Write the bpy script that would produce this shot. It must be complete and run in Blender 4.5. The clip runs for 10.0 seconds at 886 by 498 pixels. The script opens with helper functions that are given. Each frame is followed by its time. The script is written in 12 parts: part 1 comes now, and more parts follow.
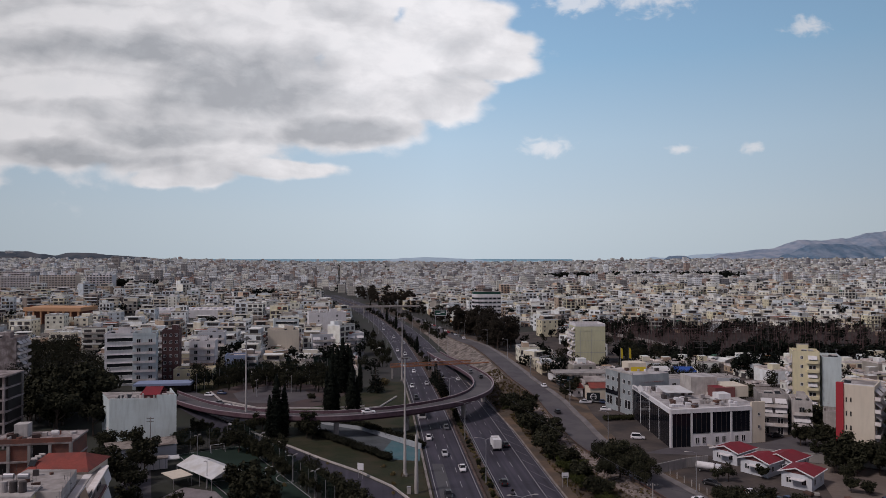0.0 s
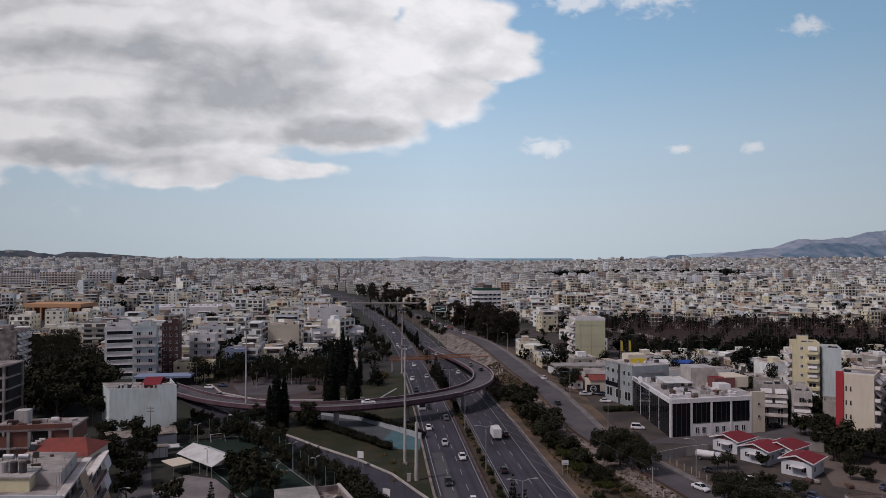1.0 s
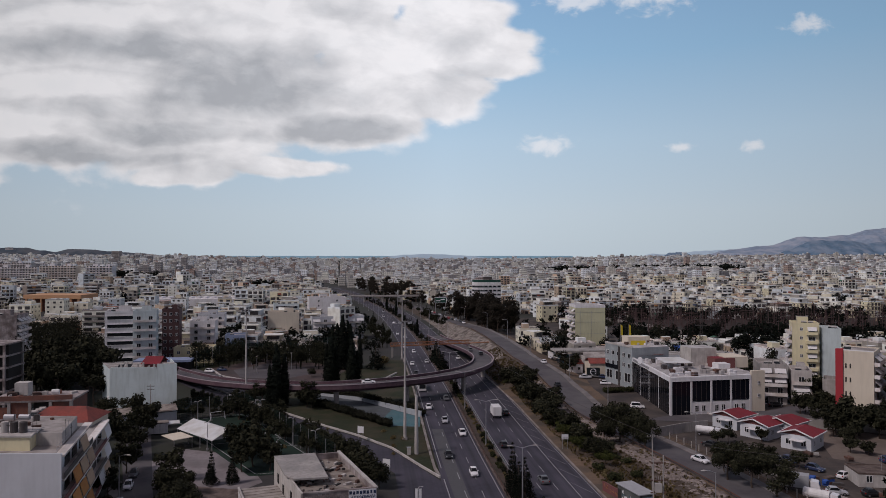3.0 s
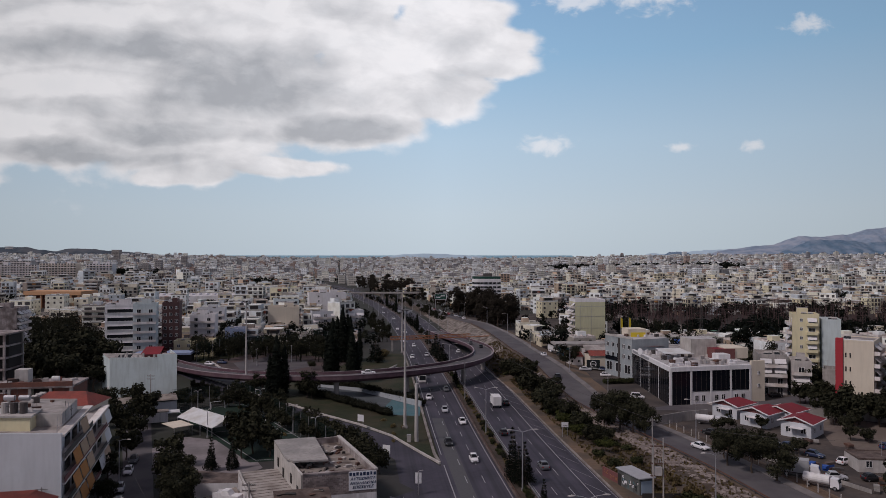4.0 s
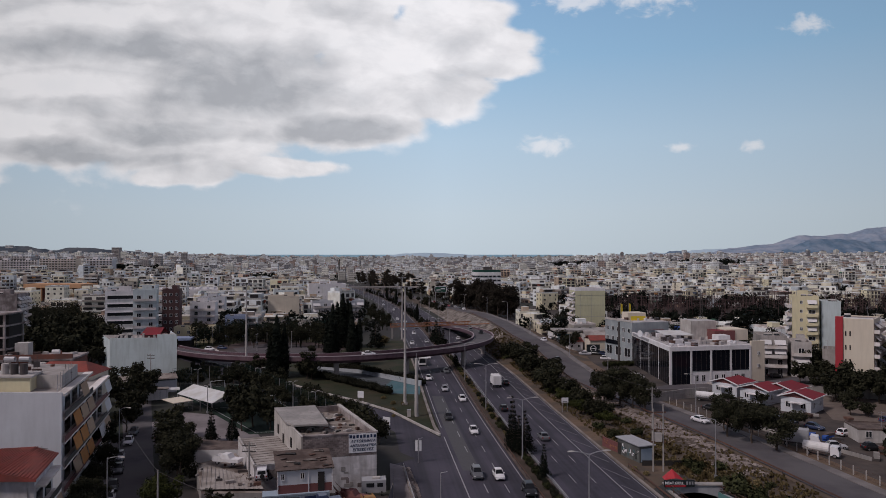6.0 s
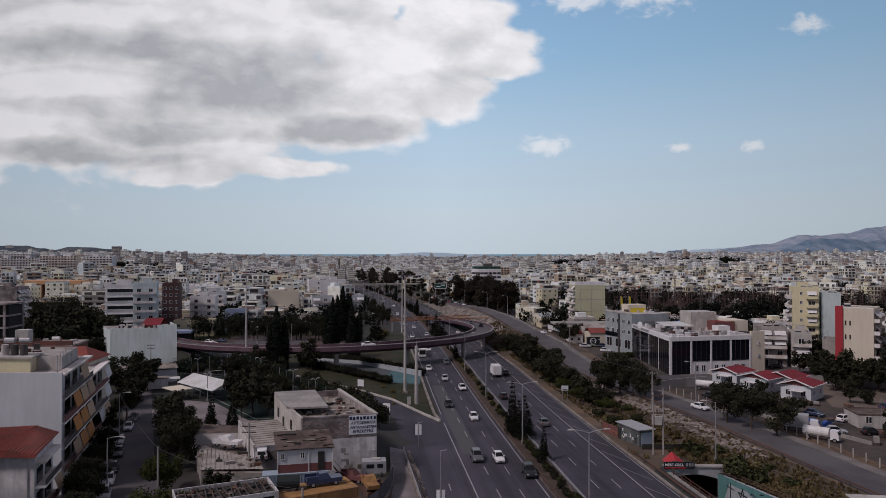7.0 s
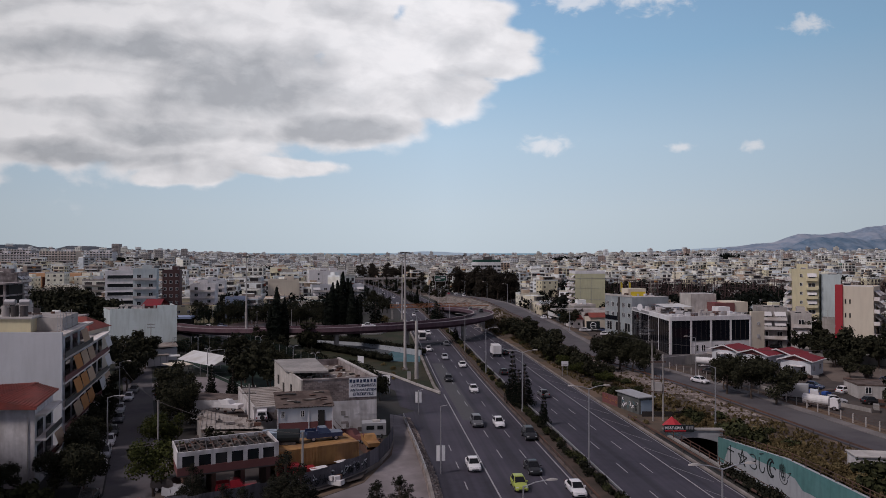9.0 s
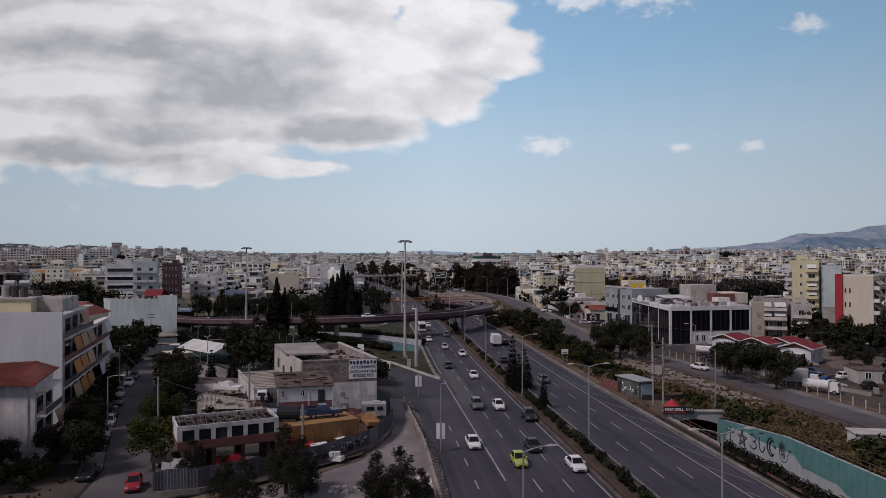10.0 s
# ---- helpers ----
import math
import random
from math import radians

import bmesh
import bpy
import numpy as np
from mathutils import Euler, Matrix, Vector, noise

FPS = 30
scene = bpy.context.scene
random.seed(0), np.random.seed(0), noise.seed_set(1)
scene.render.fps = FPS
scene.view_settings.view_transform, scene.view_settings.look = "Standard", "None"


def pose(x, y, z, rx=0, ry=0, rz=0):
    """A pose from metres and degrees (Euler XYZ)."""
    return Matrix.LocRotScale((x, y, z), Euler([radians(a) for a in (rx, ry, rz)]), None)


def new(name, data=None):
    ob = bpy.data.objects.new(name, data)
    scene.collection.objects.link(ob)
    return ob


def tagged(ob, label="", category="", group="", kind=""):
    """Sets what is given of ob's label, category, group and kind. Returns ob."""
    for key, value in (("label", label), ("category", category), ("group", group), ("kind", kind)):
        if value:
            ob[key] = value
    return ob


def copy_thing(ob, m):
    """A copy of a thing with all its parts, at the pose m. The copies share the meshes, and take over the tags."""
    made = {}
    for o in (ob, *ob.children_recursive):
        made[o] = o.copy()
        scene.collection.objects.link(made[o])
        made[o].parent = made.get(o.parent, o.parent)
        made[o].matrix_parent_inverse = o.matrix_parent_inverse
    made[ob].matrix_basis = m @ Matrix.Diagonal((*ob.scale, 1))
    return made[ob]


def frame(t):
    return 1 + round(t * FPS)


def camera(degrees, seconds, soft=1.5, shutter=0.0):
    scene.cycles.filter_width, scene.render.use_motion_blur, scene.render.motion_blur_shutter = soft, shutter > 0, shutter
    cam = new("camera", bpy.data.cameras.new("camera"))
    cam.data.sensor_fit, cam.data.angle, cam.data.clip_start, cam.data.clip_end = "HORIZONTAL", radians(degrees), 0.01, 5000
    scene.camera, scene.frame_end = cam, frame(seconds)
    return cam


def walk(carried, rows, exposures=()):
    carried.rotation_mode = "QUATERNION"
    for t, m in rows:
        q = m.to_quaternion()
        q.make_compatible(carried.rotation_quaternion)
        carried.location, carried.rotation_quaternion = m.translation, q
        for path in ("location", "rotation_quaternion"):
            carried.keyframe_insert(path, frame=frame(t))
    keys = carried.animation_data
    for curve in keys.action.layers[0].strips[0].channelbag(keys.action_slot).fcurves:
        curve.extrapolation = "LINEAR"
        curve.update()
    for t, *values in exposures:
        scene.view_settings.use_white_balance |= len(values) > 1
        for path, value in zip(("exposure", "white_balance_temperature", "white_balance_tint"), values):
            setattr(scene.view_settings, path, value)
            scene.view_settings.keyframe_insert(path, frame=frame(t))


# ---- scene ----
cam = camera(64.0, 10.0, soft=0.8)
EYE = 56.5
# seconds, height lost, degrees up
ROWS = [(0.0, 0.0, 0.776), (0.5, 1.49, 0.770), (1.0, 2.97, 0.750), (1.5, 4.46, 0.695), (2.0, 5.96, 0.657), (2.5, 7.44, 0.625),
        (4.0, 11.93, 0.620), (4.5, 13.43, 0.622), (5.0, 14.97, 0.625), (5.5, 16.5, 0.627), (7.0, 20.98, 0.630), (7.5, 22.47, 0.628),
        (8.0, 23.99, 0.626), (8.5, 25.5, 0.624), (9.0, 27.0, 0.622), (9.5, 28.51, 0.620), (10.0, 30.0, 0.618)]
walk(cam, [(t, pose(0, 0, EYE - drop, 90 + up, 0, 0)) for t, drop, up in ROWS],
     exposures=[(0.0, 0.0, 6500, 14.0), (10.0, 0.0, 6500, 14.0)])


# ---- world and sun ----
def build_world():
    w = bpy.data.worlds.new("sky")
    scene.world = w
    w.use_nodes = True
    nt = w.node_tree
    nt.nodes.clear()
    N = nt.nodes.new

    def link(a, b):
        nt.links.new(a, b)

    def val(op, a, b=None, c=None, clamp=False):
        n = N("ShaderNodeMath")
        n.operation = op
        n.use_clamp = clamp
        for k, v in enumerate((a, b, c)):
            if v is None:
                continue
            if isinstance(v, (int, float)):
                n.inputs[k].default_value = v
            else:
                link(v, n.inputs[k])
        return n.outputs[0]

    def smooth(v, lo, hi):
        n = N("ShaderNodeMapRange")
        n.interpolation_type = "SMOOTHSTEP"
        link(v, n.inputs[0])
        n.inputs[1].default_value, n.inputs[2].default_value = lo, hi
        return n.outputs[0]

    def noise_tex(vec, scale, detail, rough, distort=0.0):
        n = N("ShaderNodeTexNoise")
        link(vec, n.inputs["Vector"])
        n.inputs["Scale"].default_value = scale
        n.inputs["Detail"].default_value = detail
        n.inputs["Roughness"].default_value = rough
        n.inputs["Distortion"].default_value = distort
        return n.outputs["Fac"]

    def lobes(vec, scale):
        """Rounded heads, high in their middle and low in the creases between them."""
        n = N("ShaderNodeTexVoronoi")
        n.feature = "SMOOTH_F1"
        link(vec, n.inputs["Vector"])
        n.inputs["Scale"].default_value = scale
        n.inputs["Smoothness"].default_value = 0.35
        return val("SUBTRACT", 0.42, n.outputs["Distance"])

    def mix(f, a, b):
        n = N("ShaderNodeMix")
        n.data_type = "RGBA"
        for k, v in ((0, f), (6, a), (7, b)):
            if isinstance(v, (int, float)):
                n.inputs[k].default_value = v
            elif isinstance(v, tuple):
                n.inputs[k].default_value = (*v, 1)
            else:
                link(v, n.inputs[k])
        return n.outputs[2]

    sky = N("ShaderNodeTexSky")
    sky.sky_type = "NISHITA"
    sky.sun_disc = False
    sky.sun_elevation, sky.sun_rotation = radians(SUN_UP), radians(SUN_TURN)
    sky.altitude, sky.air_density, sky.dust_density, sky.ozone_density = 200, 1.0, 1.5, 1.5
    tc = N("ShaderNodeTexCoord")
    sep = N("ShaderNodeSeparateXYZ")
    link(tc.outputs["Generated"], sep.inputs[0])
    x, y, z = sep.outputs
    up = val("MAXIMUM", z, 0.0)
    # pale haze low down, clear blue above
    grade = N("ShaderNodeValToRGB")
    link(up, grade.inputs[0])
    r = grade.color_ramp
    r.elements[0].position, r.elements[0].color = 0.0, (0.44, 0.525, 0.58, 1)
    r.elements[1].position, r.elements[1].color = 0.36, (0.20, 0.355, 0.54, 1)
    for at, c in ((0.06, (0.445, 0.535, 0.598, 1)), (0.16, (0.378, 0.512, 0.622, 1)), (0.27, (0.247, 0.421, 0.59, 1))):
        e = r.elements.new(at)
        e.color = c
    nish = N("ShaderNodeMix")
    nish.data_type, nish.blend_type = "RGBA", "MULTIPLY"
    nish.inputs[0].default_value = 1.0
    link(sky.outputs[0], nish.inputs[6])
    nish.inputs[7].default_value = (0.1, 0.1, 0.1, 1)
    blue = mix(0.92, nish.outputs[2], grade.outputs[0])
    # direction on a sheet: across and up
    ahead = val("MAXIMUM", val("ABSOLUTE", y), 0.25)
    u, v = val("DIVIDE", x, ahead), val("DIVIDE", z, ahead)
    com = N("ShaderNodeCombineXYZ")
    link(u, com.inputs[0])
    link(val("MULTIPLY", v, 1.5), com.inputs[1])
    link(val("SIGN", y), com.inputs[2])
    edge = noise_tex(com.outputs[0], 7.0, 9, 0.62, 0.25)
    fine = noise_tex(com.outputs[0], 21.0, 6, 0.6, 0.2)
    tuft = val("SUBTRACT", noise_tex(com.outputs[0], 38.0, 5, 0.6, 0.4), 0.5)
    wob = val("ADD", val("MULTIPLY", val("SUBTRACT", edge, 0.5), 1.0), val("MULTIPLY", val("SUBTRACT", fine, 0.5), 0.55))
    # slow swirl that bends the outlines and the shading
    uw = val("ADD", u, val("MULTIPLY", val("SUBTRACT", noise_tex(com.outputs[0], 3.1, 4, 0.5), 0.5), 0.09))
    vw = val("ADD", v, val("MULTIPLY", val("SUBTRACT", noise_tex(com.outputs[0], 5.3, 4, 0.55, 0.3), 0.5), 0.045))

    def away_from(cu, cv, ru, rv, uu, vv):
        a = val("DIVIDE", val("SUBTRACT", uu, cu), ru)
        b = val("DIVIDE", val("SUBTRACT", vv, cv), rv)
        return val("ADD", val("MULTIPLY", a, a), val("MULTIPLY", b, b))

    def blob(cu, cv, ru, rv, uu, vv):
        return val("SUBTRACT", 1.0, val("SQRT", away_from(cu, cv, ru, rv, uu, vv)))

    big = None
    for c in CLOUDS:
        bl = blob(*c, uw, vw)
        big = bl if big is None else val("SMOOTH_MAX", big, bl, 0.22)
    # lobes on a sheet bent by the swirl, so that no two heads are alike
    com3 = N("ShaderNodeCombineXYZ")
    link(val("ADD", uw, val("MULTIPLY", wob, 0.03)), com3.inputs[0])
    link(val("MULTIPLY", val("ADD", vw, val("MULTIPLY", wob, 0.02)), 1.5), com3.inputs[1])
    heads = val("ADD", val("MULTIPLY", lobes(com3.outputs[0], 14.0), 0.6), val("MULTIPLY", lobes(com3.outputs[0], 31.0), 0.4))
    cover = smooth(val("ADD", val("ADD", val("MULTIPLY", val("MAXIMUM", big, 0.0), 1.4), val("ADD", val("MINIMUM", big, 0.0), 0.06)), val("ADD", val("MULTIPLY", wob, 0.95), val("MULTIPLY", heads, 0.7))), -0.06, 0.36)
    small = None
    for c in PUFFS:
        bl = blob(*c, u, v)
        small = bl if small is None else val("MAXIMUM", small, bl)
    puff = smooth(val("ADD", small, val("ADD", val("MULTIPLY", wob, 1.5), val("MULTIPLY", tuft, 2.2))), -0.1, 0.85)
    front = smooth(y, 0.0, 0.2)
    # cloud cover added over the rest of the sky, out of view
    high = val("MULTIPLY", smooth(edge, 0.2, 0.4), smooth(z, 0.36, 0.5))
    rear = val("MULTIPLY", smooth(edge, 0.3, 0.5), val("MULTIPLY", val("SUBTRACT", 1.0, front), smooth(z, 0.03, 0.2)))
    cover = val("MAXIMUM", val("MAXIMUM", val("MULTIPLY", cover, front), val("MULTIPLY", val("MULTIPLY", puff, 0.66), front)), val("MAXIMUM", high, rear), clamp=True)
    # grey undersides in long streaks
    com2 = N("ShaderNodeCombineXYZ")
    link(u, com2.inputs[0])
    link(val("MULTIPLY", val("ADD", vw, val("MULTIPLY", uw, 0.2)), 3.4), com2.inputs[1])
    streak = val("ADD", val("MULTIPLY", noise_tex(com2.outputs[0], 4.6, 7, 0.58, 0.35), 0.65), val("MULTIPLY", noise_tex(com.outputs[0], 6.5, 8, 0.6, 0.35), 0.35))
    billow = noise_tex(com.outputs[0], 11.0, 9, 0.66, 0.5)
    grey = val("ADD", val("SUBTRACT", val("MULTIPLY", val("SUBTRACT", streak, 0.5), 2.1), val("MULTIPLY", heads, 0.75)), val("MULTIPLY", val("SUBTRACT", billow, 0.5), 0.9))
    for cu, cv, ru, rv, amp in SHADES:
        g = val("MAXIMUM", val("SUBTRACT", 1.0, away_from(cu, cv, ru, rv, uw, vw)), 0.0)
        grey = val("ADD", grey, val("MULTIPLY", g, amp))
    depth = smooth(big, -0.02, 0.3)
    grey = val("MULTIPLY", val("ADD", grey, 0.2, clamp=True), depth)
    away = val("MAXIMUM", val("SUBTRACT", 1.0, front), smooth(z, 0.36, 0.5))
    body = mix(grey, (0.76, 0.76, 0.765), (0.37, 0.385, 0.405))
    soft = mix(val("MULTIPLY", smooth(fine, 0.4, 0.75), 0.22), body, (0.62, 0.65, 0.67))
    # unseen thick grey cloud overhead and behind, added dark to dim the near town
    soft = mix(away, soft, mix(smooth(streak, 0.35, 0.65), (0.225, 0.22, 0.26), (0.115, 0.11, 0.135)))
    total = mix(val("MULTIPLY", cover, 0.96), blue, soft)
    # brighter towards the glow straight ahead, fading to both sides
    glow = val("MAXIMUM", val("SUBTRACT", 1.18, val("MULTIPLY", val("ABSOLUTE", u), 0.46)), 0.84)
    glow = val("ADD", 1.0, val("MULTIPLY", front, val("SUBTRACT", glow, 1.0)))
    side = N("ShaderNodeMix")
    side.data_type, side.blend_type = "RGBA", "MULTIPLY"
    side.inputs[0].default_value = 1.0
    link(total, side.inputs[6])
    link(glow, side.inputs[7])
    total = side.outputs[2]
    bg = N("ShaderNodeBackground")
    link(total, bg.inputs[0])
    bg.inputs[1].default_value = 1.0
    out = N("ShaderNodeOutputWorld")
    link(bg.outputs[0], out.inputs[0])


SUN_UP, SUN_TURN = 48.0, 238.0
# clouds: across, up, and their half sizes, as slopes of the line of sight
CLOUDS = [(-0.553, 0.275, 0.446, 0.1594), (-0.362, 0.177, 0.231, 0.0757), (-0.282, 0.315, 0.183, 0.1594), (-0.167, 0.199, 0.179, 0.0542), (-0.225, 0.128, 0.1, 0.02), (-0.362, 0.114, 0.1, 0.02), (-0.075, 0.272, 0.147, 0.066), (0.061, 0.276, 0.086, 0.0351), (0.017, 0.338, 0.089, 0.0462), (-0.06, 0.385, 0.16, 0.045), (0.03, 0.238, 0.055, 0.02), (-0.12, 0.345, 0.1, 0.05), (-0.235, 0.275, 0.09, 0.07), (-0.56, 0.165, 0.14, 0.045), (-0.56, 0.15, 0.1, 0.03), (0.055, 0.3, 0.09, 0.03), (-0.06, 0.225, 0.13, 0.035)]
PUFFS = [(0.143, 0.158, 0.035, 0.0159), (0.336, 0.154, 0.021, 0.008), (0.439, 0.156, 0.022, 0.0104), (0.516, 0.33, 0.033, 0.0175), (0.188, 0.367, 0.053, 0.0271), (0.292, 0.369, 0.061, 0.0255)]
# greyer and lighter parts of the great cloud, with their weight
SHADES = [(-0.521, 0.297, 0.191, 0.0287, 0.75), (-0.282, 0.259, 0.191, 0.0558, 0.65), (-0.386, 0.207, 0.207, 0.0239, 0.4), (-0.127, 0.185, 0.112, 0.0255, 0.85), (-0.362, 0.177, 0.223, 0.0191, 0.5), (-0.553, 0.147, 0.135, 0.0207, 0.75), (-0.25, 0.227, 0.167, 0.0319, 0.4), (0.037, 0.257, 0.08, 0.0128, 0.3), (-0.434, 0.138, 0.128, 0.0112, 0.4), (-0.577, 0.356, 0.104, 0.0207, 0.35), (-0.489, 0.342, 0.128, 0.0175, -0.5), (-0.537, 0.241, 0.151, 0.0223, -0.6), (-0.107, 0.279, 0.096, 0.0478, -0.45)]
build_world()
sun = new("sun", bpy.data.lights.new("sun", "SUN"))
sun.data.energy, sun.data.angle, sun.data.color = 1.75, radians(10), (1.0, 0.94, 0.88)
sun.matrix_world = pose(0, 0, 300, 90 - SUN_UP, 0, 180 - SUN_TURN)


# ---- materials ----
def cast(c):
    """Tint a base colour slightly rosy: more red and blue, less green."""
    return c[0] * 1.02, c[1] * 0.965, c[2] * 1.04


def paint(name, base, rough=0.8, metal=0.0, vary=0.15, grain=1.5, coarse=0.15, bump=0.0, rand=0.0, other=None, spec=0.3, stain=0.0, worn=None):
    """Base colour with two scales of variation; rand: spread from thing to thing; other: second colour in large patches."""
    m = bpy.data.materials.new(name)
    m.use_nodes = True
    nt = m.node_tree
    b = nt.nodes["Principled BSDF"]
    b.inputs["Roughness"].default_value, b.inputs["Metallic"].default_value = rough, metal
    b.inputs["Specular IOR Level"].default_value = spec
    geo = nt.nodes.new("ShaderNodeNewGeometry")
    fine, big = nt.nodes.new("ShaderNodeTexNoise"), nt.nodes.new("ShaderNodeTexNoise")
    for n, s, d in ((fine, grain, 4), (big, coarse, 5)):
        n.inputs["Scale"].default_value, n.inputs["Detail"].default_value = s, d
        nt.links.new(geo.outputs["Position"], n.inputs["Vector"])
    base = cast(base)
    other = cast(other) if other else None
    lo = tuple(c * (1 - vary) for c in base)
    hi = tuple(min(1, c * (1 + vary)) for c in base)
    mx = nt.nodes.new("ShaderNodeMix")
    mx.data_type = "RGBA"
    nt.links.new(fine.outputs["Fac"], mx.inputs[0])
    mx.inputs[6].default_value, mx.inputs[7].default_value = (*lo, 1), (*hi, 1)
    colour = mx.outputs[2]
    if other:
        ramp = nt.nodes.new("ShaderNodeValToRGB")
        ramp.color_ramp.elements[0].position, ramp.color_ramp.elements[1].position = 0.42, 0.62
        nt.links.new(big.outputs["Fac"], ramp.inputs[0])
        m2 = nt.nodes.new("ShaderNodeMix")
        m2.data_type = "RGBA"
        nt.links.new(ramp.outputs[0], m2.inputs[0])
        nt.links.new(colour, m2.inputs[6])
        m2.inputs[7].default_value = (*other, 1)
        colour = m2.outputs[2]
    if worn is not None:
        # tyre tracks and oil: noise drawn out along the carriageway
        mp = nt.nodes.new("ShaderNodeMapping")
        mp.inputs["Rotation"].default_value = (0, 0, radians(worn))
        nt.links.new(geo.outputs["Position"], mp.inputs[0])
        ms = nt.nodes.new("ShaderNodeMapping")
        ms.inputs["Scale"].default_value = (0.75, 0.012, 0.5)
        nt.links.new(mp.outputs[0], ms.inputs[0])
        tn = nt.nodes.new("ShaderNodeTexNoise")
        tn.inputs["Scale"].default_value, tn.inputs["Detail"].default_value = 1.0, 3
        nt.links.new(ms.outputs[0], tn.inputs["Vector"])
        tr = nt.nodes.new("ShaderNodeValToRGB")
        tr.color_ramp.elements[0].position, tr.color_ramp.elements[0].color = 0.36, (0.74, 0.74, 0.74, 1)
        tr.color_ramp.elements[1].position, tr.color_ramp.elements[1].color = 0.64, (1.22, 1.2, 1.2, 1)
        nt.links.new(tn.outputs["Fac"], tr.inputs[0])
        m5 = nt.nodes.new("ShaderNodeMix")
        m5.data_type, m5.blend_type = "RGBA", "MULTIPLY"
        m5.inputs[0].default_value = 1.0
        nt.links.new(colour, m5.inputs[6])
        nt.links.new(tr.outputs[0], m5.inputs[7])
        colour = m5.outputs[2]
    if stain:
        # rain streaks: noise stretched upright
        mp = nt.nodes.new("ShaderNodeMapping")
        mp.inputs["Scale"].default_value = (0.9, 0.9, 0.12)
        nt.links.new(geo.outputs["Position"], mp.inputs[0])
        st = nt.nodes.new("ShaderNodeTexNoise")
        st.inputs["Scale"].default_value, st.inputs["Detail"].default_value = 1.6, 5
        nt.links.new(mp.outputs[0], st.inputs["Vector"])
        rp = nt.nodes.new("ShaderNodeValToRGB")
        rp.color_ramp.elements[0].position, rp.color_ramp.elements[1].position = 0.45, 0.75
        rp.color_ramp.elements[1].color = (stain, stain, stain, 1)
        nt.links.new(st.outputs["Fac"], rp.inputs[0])
        m4 = nt.nodes.new("ShaderNodeMix")
        m4.data_type = "RGBA"
        nt.links.new(rp.outputs[0], m4.inputs[0])
        nt.links.new(colour, m4.inputs[6])
        m4.inputs[7].default_value = tuple(c * 0.45 for c in base) + (1,)
        colour = m4.outputs[2]
    if rand:
        info = nt.nodes.new("ShaderNodeObjectInfo")
        hsv = nt.nodes.new("ShaderNodeHueSaturation")
        mr = nt.nodes.new("ShaderNodeMapRange")
        nt.links.new(info.outputs["Random"], mr.inputs[0])
        mr.inputs[3].default_value, mr.inputs[4].default_value = 1 - rand, 1 + rand
        nt.links.new(mr.outputs[0], hsv.inputs["Value"])
        nt.links.new(colour, hsv.inputs["Color"])
        colour = hsv.outputs[0]
    nt.links.new(colour, b.inputs["Base Color"])
    if bump:
        bp = nt.nodes.new("ShaderNodeBump")
        bp.inputs["Strength"].default_value, bp.inputs["Distance"].default_value = bump, 0.15
        nt.links.new(fine.outputs["Fac"], bp.inputs["Height"])
        nt.links.new(bp.outputs[0], b.inputs["Normal"])
    return m


FAR_TONES = [(0.80, 0.78, 0.75), (0.92, 0.91, 0.90), (0.62, 0.58, 0.52), (0.50, 0.48, 0.47), (0.88, 0.86, 0.83), (0.34, 0.31, 0.30), (0.74, 0.70, 0.62), (0.94, 0.94, 0.94), (0.44, 0.33, 0.28), (0.84, 0.80, 0.71), (0.26, 0.25, 0.26), (0.66, 0.66, 0.67)]
TONES = [(0.80, 0.75, 0.62), (0.88, 0.88, 0.86), (0.66, 0.57, 0.42), (0.76, 0.68, 0.48), (0.84, 0.81, 0.73), (0.40, 0.36, 0.32), (0.64, 0.46, 0.34),
         (0.88, 0.85, 0.77), (0.55, 0.58, 0.61), (0.80, 0.72, 0.57), (0.27, 0.22, 0.19), (0.84, 0.80, 0.70), (0.66, 0.69, 0.71), (0.90, 0.89, 0.87), (0.46, 0.35, 0.26), (0.72, 0.65, 0.53)]


